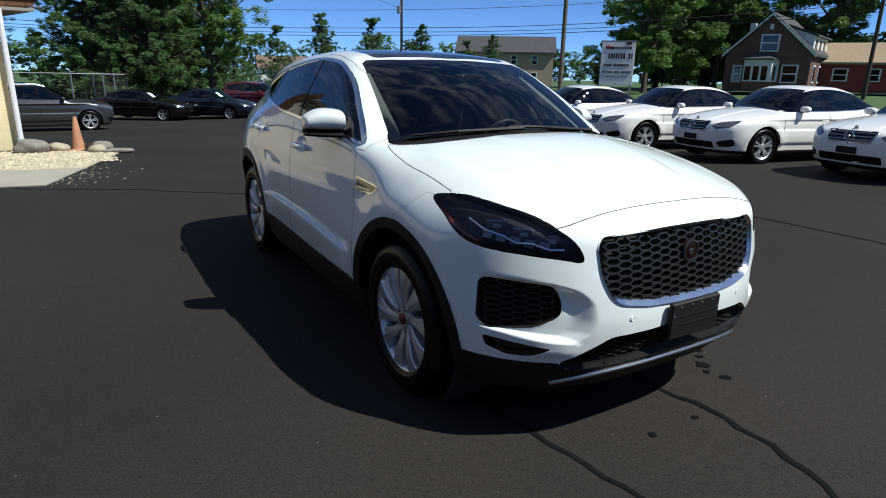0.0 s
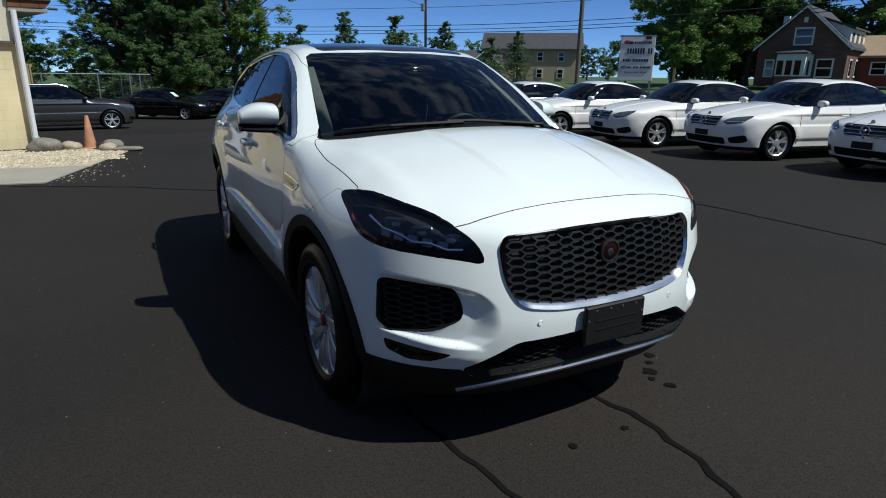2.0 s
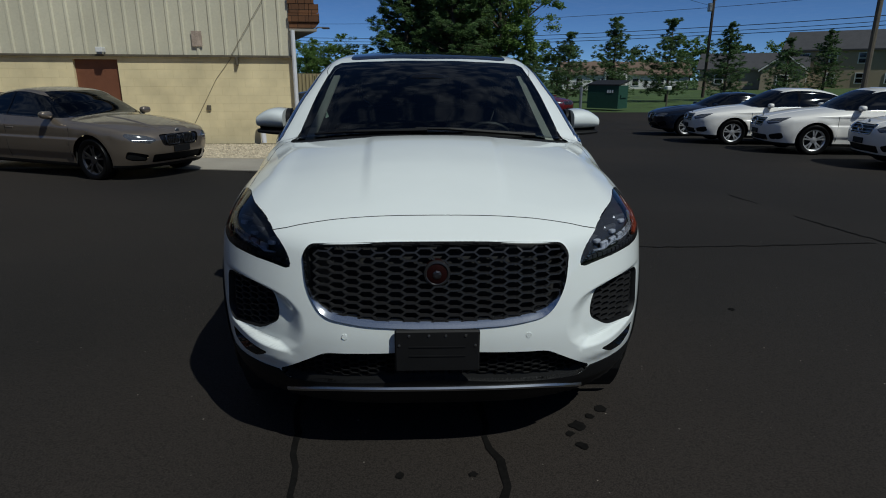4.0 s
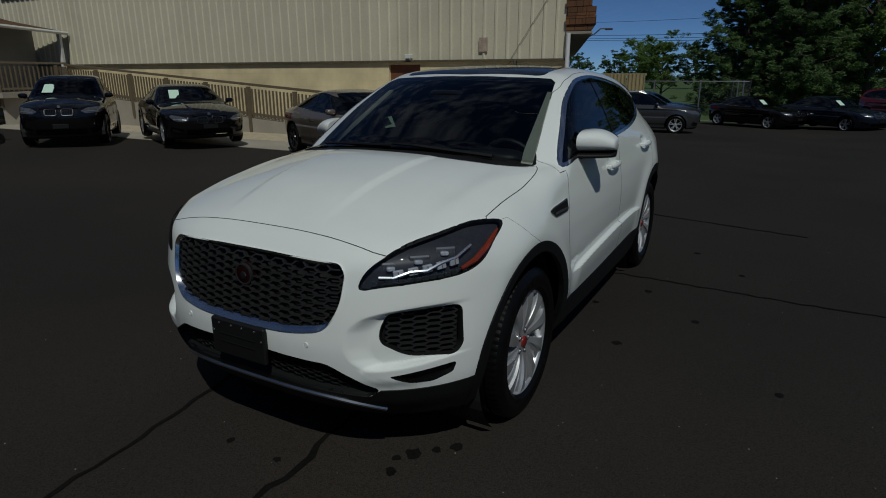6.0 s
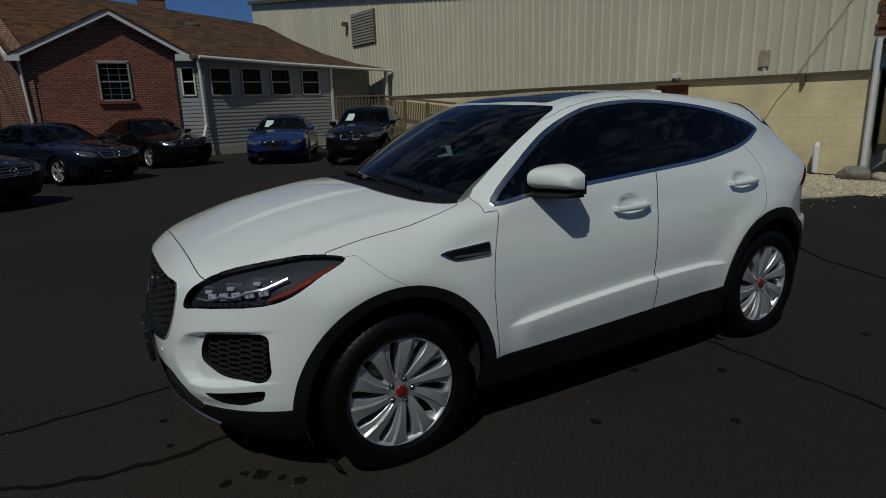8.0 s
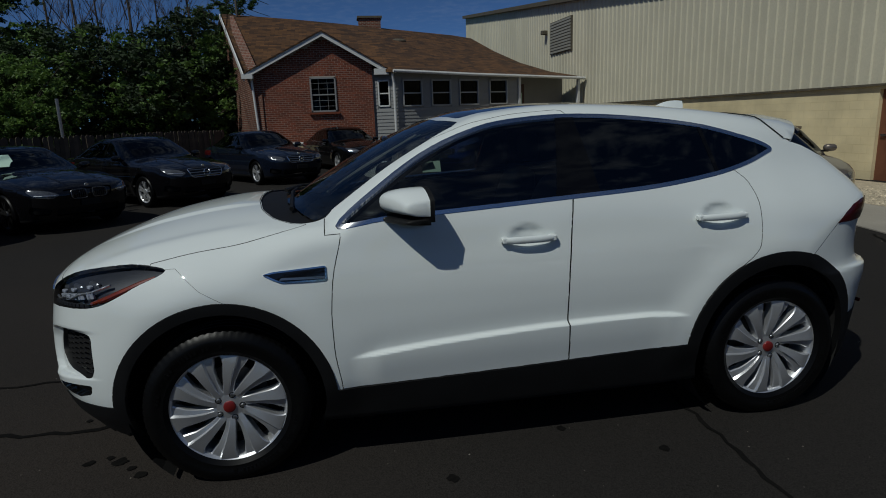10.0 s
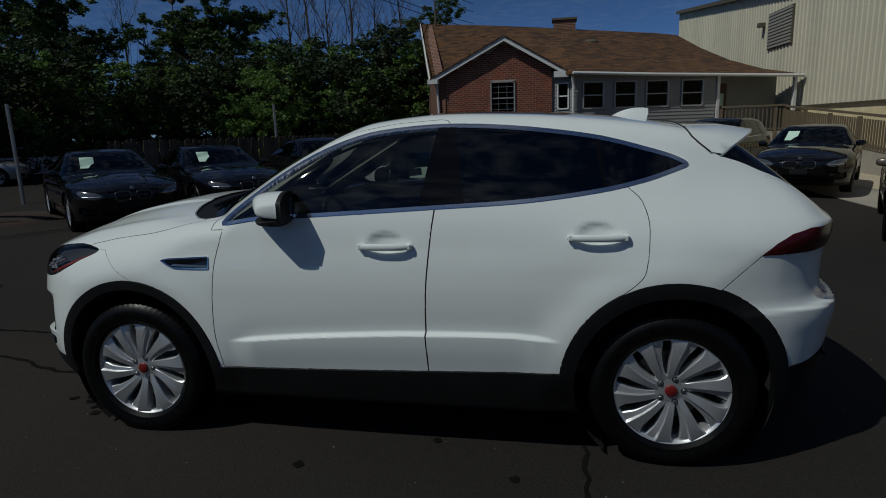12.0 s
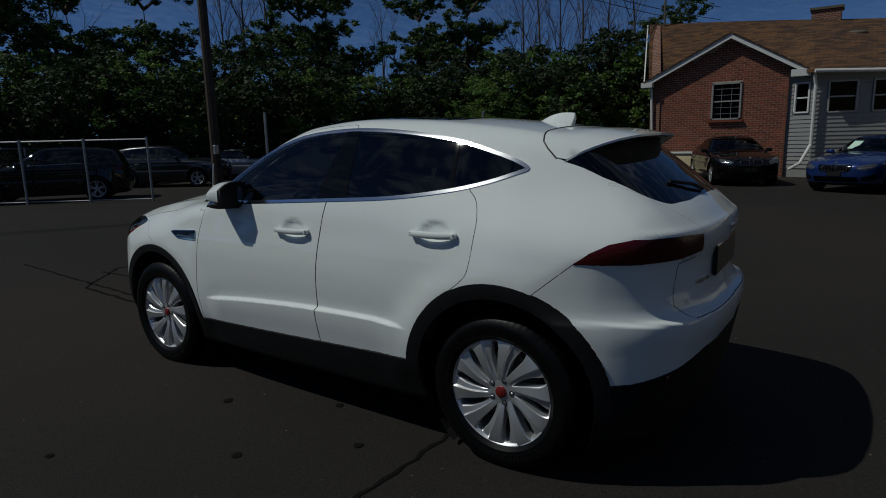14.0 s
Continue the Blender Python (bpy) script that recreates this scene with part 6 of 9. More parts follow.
    part("hood_badge", lathe([(0.0, 0.006), (0.032, 0.005), (0.036, 0.0)], 16, pose(0, face(0, zg + 0.075, 0.0), zg + 0.085, 0, 0, -90)), SATIN, car)
    part("number_plate_holder", box((0, face(0, 0.47, 0.008), 0.47), (0.32, 0.02, 0.10), bevel=0.004), BLACK_TRIM, car)
    for sx in (1, -1):
        x = sx * 0.62
        part("lamp_blade", tube([(sx * q, face(sx * q, zg - 0.035 + 0.05 * (q - 0.5), 0.003), zg - 0.035 + 0.05 * (q - 0.5)) for q in (0.50, 0.58, 0.66, 0.74)], 0.008, 6), LAMP_SILVER, car)
    part("cabin", blob((0, 0.30, 0.86), (hw - 0.16, 1.05, 0.24), p=4, n=(16, 8)), SEAT, car)
    for x in (-0.37, 0.37):
        part("front_seat", blob((x, 0.30, P["belt"] + 0.10), (0.20, 0.08, 0.24), p=3, n=(12, 8)), SEAT, car)
    # seams of the doors and a bright line round the windows
    def flank(y, z, off=0.001):
        xs = np.linspace(1.2, 0.2, 300)
        v = fld(xs, np.full(300, y), np.full(300, z))
        return float(xs[np.argmax(v < 0)]) + off

    ends = (-P["wheelbase"] / 2 + 0.42, *P["pillars"][:2])
    for sx in (1, -1):
        for yp in ends:
            top = P["belt"] + 0.02
            part("door_seam", tube([(sx * flank(yp, z), yp, z) for z in np.linspace(0.30, top, 6)], 0.0035, 4), BLACK_TRIM, car)
        lower = [q for q in P["dlo"] if q[1] < P["belt"] + 0.12]
        part("window_moulding", tube([(sx * flank(y, z - 0.004, 0.002), y, z - 0.004) for y, z in lower], 0.008, 5), CHROME, car)
    if sheet:
        zb = P["belt"] + 0.24
        ys = np.linspace(-1.4, 0.6, 400)
        v = fld(np.full(400, -0.36), ys, np.full(400, zb))
        yb = float(ys[np.argmax(v < 0)])
        part("price_sheet", box((0, 0, 0), (0.23, 0.004, 0.36), Matrix.Translation((-0.36, yb - 0.012, zb)) @ pose(0, 0, 0, -58, 0, -8)), PAPER, car, "pale green price sheet in the windscreen")
    return car


def heading(x, y, degrees, z=0.0, pitch=0.0):
    """A car pose: the nose points along the given direction in the plan, counted from +x."""
    return pose(x, y, z, pitch, 0, degrees + 90)


PEARL, BLUE, NIGHT, BLACKP, TAN, GREY, RED = (paint("white_paint", (0.88, 0.86, 0.81)), paint("blue_paint", (0.012, 0.035, 0.16), 0.25, 0.3), paint("dark_blue_paint", (0.006, 0.009, 0.018), 0.05, 0.0, 0.25),
                                              paint("black_paint", (0.004, 0.004, 0.005), 0.05, 0.0, 0.25), paint("champagne_paint", (0.23, 0.19, 0.15), 0.3, 0.6), paint("grey_paint", (0.055, 0.057, 0.06), 0.28, 0.5), paint("red_paint", (0.13, 0.008, 0.012), 0.25, 0.2))
ROW, WEST = "white saloons in a row", "dark cars parked before the fence and house"
for x, y, h in ((10.72, 0.78, 170), (10.59, 3.55, 169), (10.52, 6.31, 169), (10.27, 9.43, 170), (9.77, 12.08, 171)):
    parked_car("parked_saloon", "saloon", heading(x, y, h, lie(10, y)) @ Matrix.Scale(1.03, 4), PEARL, "white four-door saloon parked in a row on asphalt", ROW, "bars", ALLOY)
parked_car("parked_coupe", "coupe", heading(9.85, 15.35, 174, lie(10, 15.35)), NIGHT, "dark blue coupe parked beside the white saloons", ROW, "bars", ALLOY)
parked_car("parked_coupe", "coupe", heading(-5.95, 6.4, -24, lie(0, 6.0)), TAN, "champagne coupe parked beside the cream wall", "cars by the cream wall", "twin", DARK_RIM)
parked_car("parked_coupe", "coupe", heading(-11.6, 6.6, -26, 0), BLACKP, "black coupe with a price sheet, parked by the ramp", WEST, "twin", ALLOY, sheet=True)
parked_car("parked_hatchback", "hatch", heading(-14.0, 5.1, -38, 0), BLACKP, "black compact hatchback with blue-edged grilles", WEST, "twin", DARK_RIM, sheet=True)
parked_car("parked_coupe", "coupe", heading(-16.4, 3.2, -24, 0), BLUE, "bright blue coupe with a price sheet in its windscreen", WEST, "twin", DARK_RIM, sheet=True)
parked_car("parked_saloon", "saloon", heading(-17.9, -0.6, 22, 0), BLACKP, "black saloon parked before the brick gable", WEST, "twin", ALLOY)
parked_car("parked_saloon", "saloon", heading(-14.9, -3.1, 34, 0), NIGHT, "dark blue saloon parked on asphalt", WEST, "bars", ALLOY)
parked_car("parked_saloon", "saloon", heading(-11.2, -5.2, 46, 0), BLACKP, "black saloon parked before the board fence", WEST, "bars", ALLOY)
parked_car("parked_coupe", "coupe", heading(-8.5, -6.6, 50, 0), BLACKP, "black coupe with a price sheet in its windscreen", WEST, "twin", DARK_RIM, sheet=True)
parked_car("parked_coupe", "coupe", heading(-6.9, -8.0, 50, 0), BLACKP, "black coupe with a price sheet, beside the timber pole", WEST, "twin", ALLOY, sheet=True)
NORTH = "cars parked by the chain-link fence"
parked_car("parked_suv", "estate", heading(-3.25, 21.6, 8, lie(0, 21.6)), GREY, "grey SUV with silver roof rails beyond the building", NORTH, "twin", ALLOY, rails=True)
parked_car("parked_suv", "estate", heading(-3.8, 26.2, 4, lie(0, 26.2)), BLACKP, "black SUV parked by the chain-link fence", NORTH, "bars", ALLOY)
parked_car("parked_saloon", "saloon", heading(0.6, 28.6, -38, lie(0, 28.6)), BLACKP, "black saloon with a price sheet by the fence", NORTH, "twin", ALLOY, sheet=True)
parked_car("parked_saloon", "saloon", heading(3.6, 28.2, -42, lie(3.6, 28.2)), NIGHT, "dark saloon with a bright grille by the pines", NORTH, "bars", ALLOY, sheet=True)
parked_car("parked_suv", "estate", heading(6.7, 31.0, -48, lie(6.7, 31.0)), RED, "red SUV parked beyond the dark saloons", NORTH, "bars", ALLOY)
SOUTH = "cars behind the chain-link gate"
parked_car("parked_suv", "estate", heading(-5.1, -17.3, -36, 0), BLACKP, "black SUV parked by the chain-link gate", SOUTH, "bars", ALLOY)
parked_car("parked_suv", "estate", heading(-3.4, -22.3, -60, 0), NIGHT, "dark SUV parked behind the chain-link gate", SOUTH, "twin", ALLOY)
parked_car("parked_coupe", "coupe", heading(-9.2, -23.4, 104, 0), BLUE, "blue coupe behind the chain-link gate", SOUTH, "twin", ALLOY)
parked_car("parked_suv", "estate", heading(-10.4, -19.5, 122, 0), paint("charcoal_paint", (0.020, 0.021, 0.023), 0.25, 0.4), "dark grey off-road wagon parked beyond the gate", SOUTH, "bars", ALLOY)
parked_car("parked_coupe", "coupe", heading(-14.6, -20.6, 122, 0), paint("silver_paint", (0.35, 0.36, 0.37), 0.3, 0.6), "silver coupe parked before the woods", SOUTH, "bars", ALLOY)
parked_car("parked_coupe", "coupe", heading(-18.2, -20.8, 122, 0), PEARL, "white coupe parked before the woods", SOUTH, "bars", ALLOY)


# ---------------------------------------------------------------- buildings
def brick_material(name, a, b, mortar, w=0.21, h=0.075, gap=0.012, rough=0.85, along="wall", patch=1.3):
    """Courses laid by a brick pattern in real size."""
    m = bpy.data.materials.new(name)
    m.use_nodes = True
    n, l = m.node_tree.nodes, m.node_tree.links
    bs = n["Principled BSDF"]
    tc = n.new("ShaderNodeTexCoord")
    sep, com = n.new("ShaderNodeSeparateXYZ"), n.new("ShaderNodeCombineXYZ")
    l.new(tc.outputs["Object"], sep.inputs[0])
    if along == "wall":
        add = n.new("ShaderNodeMath")
        l.new(sep.outputs["X"], add.inputs[0]), l.new(sep.outputs["Y"], add.inputs[1])
        l.new(add.outputs[0], com.inputs["X"]), l.new(sep.outputs["Z"], com.inputs["Y"])
    else:
        # courses up a roof slope whose eaves run along one axis
        rise = n.new("ShaderNodeMath")
        rise.operation = "MULTIPLY"
        rise.inputs[1].default_value = 2.1
        l.new(sep.outputs["Z"], rise.inputs[0]), l.new(rise.outputs[0], com.inputs["Y"]), l.new(sep.outputs[along], com.inputs["X"])
    br = n.new("ShaderNodeTexBrick")
    br.inputs["Scale"].default_value, br.inputs["Brick Width"].default_value, br.inputs["Row Height"].default_value, br.inputs["Mortar Size"].default_value = 1.0, w, h, gap
    br.inputs["Color1"].default_value, br.inputs["Color2"].default_value, br.inputs["Mortar"].default_value = (*a, 1), (*b, 1), (*mortar, 1)
    br.inputs["Mortar Smooth"].default_value = 0.2
    l.new(com.outputs[0], br.inputs["Vector"])
    no = n.new("ShaderNodeTexNoise")
    no.inputs["Scale"].default_value, no.inputs["Detail"].default_value = patch, 6
    l.new(tc.outputs["Object"], no.inputs["Vector"])
    mr = n.new("ShaderNodeMapRange")
    mr.inputs["To Min"].default_value, mr.inputs["To Max"].default_value = 0.6, 1.4
    l.new(no.outputs["Fac"], mr.inputs["Value"])
    sc = n.new("ShaderNodeVectorMath")
    sc.operation = "SCALE"
    l.new(br.outputs["Color"], sc.inputs[0]), l.new(mr.outputs[0], sc.inputs["Scale"]), l.new(sc.outputs[0], bs.inputs["Base Color"])
    bs.inputs["Roughness"].default_value = rough
    bp = n.new("ShaderNodeBump")
    bp.inputs["Distance"].default_value, bp.invert = 0.008 if h < 0.2 else 0.0015, True
    l.new(br.outputs["Fac"], bp.inputs["Height"]), l.new(bp.outputs[0], bs.inputs["Normal"])
    return m


BRICK = brick_material("red_brick", (0.17, 0.043, 0.019), (0.11, 0.030, 0.015), (0.26, 0.21, 0.165))
FAR_BRICK = brick_material("dull_red_brick", (0.15, 0.055, 0.04), (0.10, 0.04, 0.03), (0.15, 0.12, 0.10), w=0.3, h=0.1)
SHINGLE = brick_material("brown_shingles", (0.135, 0.062, 0.021), (0.038, 0.018, 0.008), (0.035, 0.018, 0.010), w=0.34, h=0.15, gap=0.006, rough=0.95, along="Y", patch=3.0)
SHINGLE_CROSS = brick_material("brown_gable_shingles", (0.135, 0.062, 0.021), (0.038, 0.018, 0.008), (0.035, 0.018, 0.010), w=0.34, h=0.15, gap=0.006, rough=0.95, along="X", patch=3.0)
SHINGLE_END = brick_material("brown_hung_shingles", (0.17, 0.075, 0.033), (0.10, 0.046, 0.022), (0.05, 0.026, 0.014), w=0.33, h=0.14, gap=0.008, rough=0.95)
FACE_BRICK = mat("red_face_brick", (0.175, 0.044, 0.019), 0.85, vary=0.3, scale=5, fine=60, random_by=0.35)
FACE_BRICK_JOINED = mat("red_laid_brick", (0.175, 0.044, 0.019), 0.85, vary=0.3, scale=5, fine=60, island=0.35)
MORTAR = mat("brick_mortar", (0.40, 0.34, 0.28), 0.95, vary=0.2)
BLOCK = brick_material("painted_block", (0.75, 0.635, 0.385), (0.73, 0.615, 0.37), (0.68, 0.565, 0.33), w=0.41, h=0.205, gap=0.005)
METAL_WALL = mat("cream_metal_siding", (0.61, 0.57, 0.435), 0.45, vary=0.07, scale=0.8, fine=20, random_by=0.05)
TRIM_DARK = mat("weathered_trim", (0.10, 0.085, 0.06), 0.7, vary=0.3)
WHITE_WOOD = mat("white_trim", (0.66, 0.66, 0.64), 0.55, vary=0.06, scale=3)
VINYL = mat("pale_vinyl_siding", (0.25, 0.25, 0.245), 0.5, vary=0.06, scale=2, random_by=0.04)
DOOR_BROWN = mat("brown_door", (0.16, 0.06, 0.03), 0.6, vary=0.15)
PANE = glass("house_pane", (0.06, 0.07, 0.08), ior=1.2)
ROOM = mat("dark_room", (0.012, 0.012, 0.013), 0.9)
FAR_ROOF = mat("grey_roof", (0.055, 0.055, 0.06), 0.9, vary=0.25, scale=1.5, fine=15)
FAR_WALL = mat("tan_siding", (0.38, 0.31, 0.22), 0.8, vary=0.08, scale=0.6)
RAIL = mat("beige_rail_paint", (0.13, 0.10, 0.065), 0.7, vary=0.15)
GLAZING = mat("grey_glazing_bar", (0.22, 0.22, 0.22), 0.6)
PVC = mat("white_pipe", (0.70, 0.70, 0.72), 0.35, vary=0.06)


def frame_at(origin, along):
    """A pose whose x runs along the wall, y out of it and z up."""
    u = Vector((along[0], along[1], 0)).normalized()
    w = Vector((-u.y, u.x, 0))
    return Matrix(((u.x, w.x, 0, origin[0]), (u.y, w.y, 0, origin[1]), (0, 0, 1, origin[2]), (0, 0, 0, 1)))


def wall_slab(bm, m, x0, x1, z0, top, thick=0.25, holes=(), mat_i=0):
    """A wall in the local x-z plane with rectangular openings cut through; top is a height or a function of x."""
    fn = top if callable(top) else (lambda x: top)
    cuts = sorted({x0, x1, *(h[0] for h in holes), *(h[1] for h in holes)})
    for a, b in zip(cuts, cuts[1:]):
        bands, z = [], z0
        for h in sorted((h for h in holes if h[0] <= a + 1e-6 and h[1] >= b - 1e-6), key=lambda h: h[2]):
            bands.append((z, z, h[2], h[2]))
            z = h[3]
        bands.append((z, z, fn(a), fn(b)))
        for za, zb, ta, tb in bands:
            if max(ta - za, tb - zb) < 1e-4:
                continue
            pts = [m @ Vector(p) for p in ((a, 0, za), (b, 0, zb), (b, 0, tb), (a, 0, ta), (a, -thick, za), (b, -thick, zb), (b, -thick, tb), (a, -thick, ta))]
            add_verts(bm, pts, [(0, 1, 2, 3), (5, 4, 7, 6), (4, 0, 3, 7), (1, 5, 6, 2), (3, 2, 6, 7), (4, 5, 1, 0)], mat_i)
    bmesh.ops.remove_doubles(bm, verts=bm.verts, dist=1e-4)
    bmesh.ops.recalc_face_normals(bm, faces=bm.faces)
    return bm


def window(owner, m, x0, x1, z0, z1, panes=(2, 3), frame=0.07, material=None, sill=True):
    """A sash window in a wall opening: frame, bars, panes and a dark room behind."""
    mw = material or WHITE_WOOD
    bm = bmesh.new()
    for c, s in (((x0 + frame / 2, 0.01, (z0 + z1) / 2), (frame, 0.09, z1 - z0)), ((x1 - frame / 2, 0.01, (z0 + z1) / 2), (frame, 0.09, z1 - z0)), (((x0 + x1) / 2, 0.01, z1 - frame / 2), (x1 - x0, 0.09, frame)), (((x0 + x1) / 2, 0.01, z0 + frame / 2), (x1 - x0, 0.09, frame)), (((x0 + x1) / 2, -0.01, (z0 + z1) / 2), (x1 - x0 - 2 * frame, 0.05, 0.045))):
        add_box(bm, c, s, m)
    win = part("window", bm, mw, owner, "white-framed sash window")
    nx, nz = panes
    for k in range(1, nx):
        part("glazing_bar", box((x0 + (x1 - x0) * k / nx, -0.02, (z0 + z1) / 2), (0.012, 0.02, z1 - z0 - frame), m), GLAZING, win)
    for k in range(1, nz * 2):
        if k != nz:
            part("glazing_bar", box(((x0 + x1) / 2, -0.02, z0 + (z1 - z0) * k / (2 * nz)), (x1 - x0 - frame, 0.02, 0.012), m), GLAZING, win)
    part("pane", box(((x0 + x1) / 2, -0.045, (z0 + z1) / 2), (x1 - x0 - frame, 0.006, z1 - z0 - frame), m), PANE, win)
    # near-black sheet stands in for the unlit room behind the pane
    part("blind", box(((x0 + x1) / 2, -0.15, (z0 + z1) / 2), (x1 - x0 + 0.1, 0.02, z1 - z0 + 0.1), m), ROOM, win)
    if sill:
        part("sill", box(((x0 + x1) / 2, 0.05, z0 - 0.035), (x1 - x0 + 0.12, 0.16, 0.07), m), mw, win)
    return win


# ---- cream metal building
hall = tagged(new("cream_building"), "cream building of painted block with ribbed metal siding above", "building")
WM = frame_at((-3.3, 11.75, 0), (-0.9983, -0.059))
roofline = lambda s: 4.25 + 0.118 * s
door_hole = (4.25, 5.30, -0.3, 1.88)
bm = wall_slab(bmesh.new(), WM, 0, 40, -0.4, 2.0, 0.3, [door_hole])
part("block_wall", bm, BLOCK, hall)
for k in range(40):
    a, b = k, k + 1
    bm = bmesh.new()
    prof = []
    for j in range(3):
        o = a + j / 3
        prof += [(o, 0.02), (o + 0.22, 0.02), (o + 0.245, 0.055), (o + 0.29, 0.055), (o + 0.315, 0.02)]
    prof.append((b, 0.02))
    lows = [bm.verts.new(WM @ Vector((x, y, 1.97))) for x, y in prof]
    tops = [bm.verts.new(WM @ Vector((x, y, roofline(x)))) for x, y in prof]
    for i in range(len(prof) - 1):
        bm.faces.new((lows[i], lows[i + 1], tops[i + 1], tops[i]))
    bmesh.ops.recalc_face_normals(bm, faces=bm.faces)
    part("metal_panel", bm, METAL_WALL, hall)
part("backing_wall", wall_slab(bmesh.new(), WM, 0, 40, 2.0, lambda s: roofline(s) - 0.02, 0.2), METAL_WALL, hall)
part("flashing", box((20, 0.05, 1.975), (40, 0.09, 0.05), WM), TRIM_DARK, hall)
bm = bmesh.new()
add_prism(bm, [(0, 0.30, roofline(0) - 0.05), (0, 0.30, roofline(0) + 0.15), (40, 0.30, roofline(40) + 0.15), (40, 0.30, roofline(40) - 0.05)], (0, -0.45, 0), WM)
bmesh.ops.recalc_face_normals(bm, faces=bm.faces)
part("roof_edge", bm, TRIM_DARK, hall)
bm = bmesh.new()
add_verts(bm, [WM @ Vector(p) for p in ((0, -0.1, roofline(0)), (40, -0.1, roofline(40)), (40, -30, roofline(40)), (10.4, -30, roofline(0)))], [(0, 1, 2, 3)])
part("roof", bm, FAR_ROOF, hall)
door = part("door", box((4.775, -0.12, 0.79), (1.05, 0.05, 2.18), WM, 0.004), DOOR_BROWN, hall, "closed brown steel door")
part("door_handle", box((5.15, -0.07, 0.85), (0.12, 0.06, 0.05), WM), SATIN, door)
lamp = part("wall_lamp", box((4.55, 0.14, 2.10), (0.16, 0.20, 0.12), WM, 0.01), WHITE_WOOD, hall, "small white wall lamp")
part("lamp_lens", box((4.55, 0.16, 2.02), (0.12, 0.12, 0.05), WM), SATIN, lamp)
part("vent_plate", box((2.27, 0.065, 2.38), (0.24, 0.03, 0.36), WM), mat("rusty_plate", (0.38, 0.30, 0.24), 0.8, vary=0.3, fine=40), hall, "small rust-stained plate on the siding")
part("hose_bib", box((1.35, 0.06, 1.86), (0.06, 0.10, 0.22), WM, 0.01), TRIM_DARK, hall)
part("wall_socket", box((2.15, 0.03, 0.72), (0.10, 0.04, 0.12), WM, 0.005), TRIM_DARK, hall)
lou = part("louvre", box((22.6, 0.05, 5.35), (2.5, 0.10, 1.55), WM), TRIM_DARK, hall, "grey louvred vent high in the siding")
for k in range(11):
    part("slat", box((22.6, 0.11, 4.66 + 0.138 * k), (2.36, 0.03, 0.09), WM @ pose(0, 0, 0)), mat("louvre_grey", (0.30, 0.29, 0.25), 0.6) if k == 0 else bpy.data.materials["louvre_grey"], lou)
part("flood_lamp", box((24.4, 0.2, 5.75), (0.25, 0.3, 0.2), WM, 0.02), TRIM_DARK, hall)
# thin raised line slanting down across siding and block
cable = [(-0.02, 0.075, 4.30), (0.62, 0.075, 3.30), (1.15, 0.075, 2.50), (1.46, 0.06, 2.03), (1.50, 0.012, 1.93), (1.91, 0.012, 1.42), (2.64, 0.012, 0.16), (2.80, 0.012, -0.15)]
part("wall_cable", tube([WM @ Vector(q) for q in cable], 0.007, 6), mat("dull_line", (0.26, 0.22, 0.15), 0.8), hall, "thin grey cable slanting down the wall")
# east end: shingled overhang, posts, and black panels standing in for the shaded recess
BACK = Vector((-5.6, 16.5, 0))
part("end_wall", prism([(-3.32, 11.77, -1.2), (-3.62, 11.77, -1.2), (-3.62, 11.77, 4.6), (-3.32, 11.77, 4.6)], BACK), METAL_WALL, hall)
for k in range(4):
    o = Vector((-3.30, 11.95, 0)) + BACK * (0.08 + 0.23 * k)
    part("shop_window", prism([o + Vector((0, 0, 0.1)), o + BACK * 0.16 + Vector((0, 0, 0.1)), o + BACK * 0.16 + Vector((0, 0, 2.1)), o + Vector((0, 0, 2.1))], (0.03, 0.01, 0)), GLOSS_BLACK, hall)
part("shingled_overhang", prism([(-3.3, 11.67, 2.64), (-2.66, 11.67, 2.66), (-2.54, 11.67, 2.80), (-3.15, 11.67, 4.9), (-3.3, 11.67, 4.9)], BACK), SHINGLE_END, hall, "brown shingled overhang")
part("soffit", prism([(-3.3, 11.65, 2.58), (-2.62, 11.65, 2.58), (-2.62, 11.65, 2.64), (-3.3, 11.65, 2.64)], BACK), mat("grey_soffit", (0.30, 0.28, 0.24), 0.7), hall)
bm = bmesh.new()
for row in range(9):
    z = 2.80 + row * 0.21
    x = -2.54 - 0.61 * (z - 2.8) / 2.1
    for k in range(3):
        wide = (x + 3.32) / 3
        add_box(bm, (-3.32 + wide * (k + 0.5) + (0.05 if row % 2 else 0), 11.65, z + 0.10), (wide - 0.012, 0.03, 0.20))
part("end_shingles", bm, SHINGLE_END, hall)
part("downpipe", tube([(-3.22, 11.63, -0.1), (-3.22, 11.63, 2.6)], 0.055, 10), PVC, hall, "white downpipe at the corner")
part("pipe_foot", tube([(-3.22, 11.63, -0.18), (-3.22, 11.63, 0.06)], 0.075, 10), mat("pale_green_pipe", (0.38, 0.52, 0.48), 0.4), hall)
tagged(part("vent_pipe", tube([(-4.06, 11.40, -0.15), (-4.10, 11.45, 0.42), (-4.11, 11.48, 0.50)], [0.065, 0.065, 0.045], 12), PVC), "short leaning white plastic pipe in the gravel", "pipe")
arm = part("lamp_arm", tube([(-3.15, 13.2, 2.60), (-3.0, 13.2, 2.66), (-2.85, 13.2, 2.79), (-2.66, 13.2, 2.79)], 0.018, 8), SATIN, hall, "small lamp on a bent arm")
part("lamp_head", box((-2.62, 13.2, 2.775), (0.20, 0.10, 0.05), bevel=0.015), SATIN, arm)

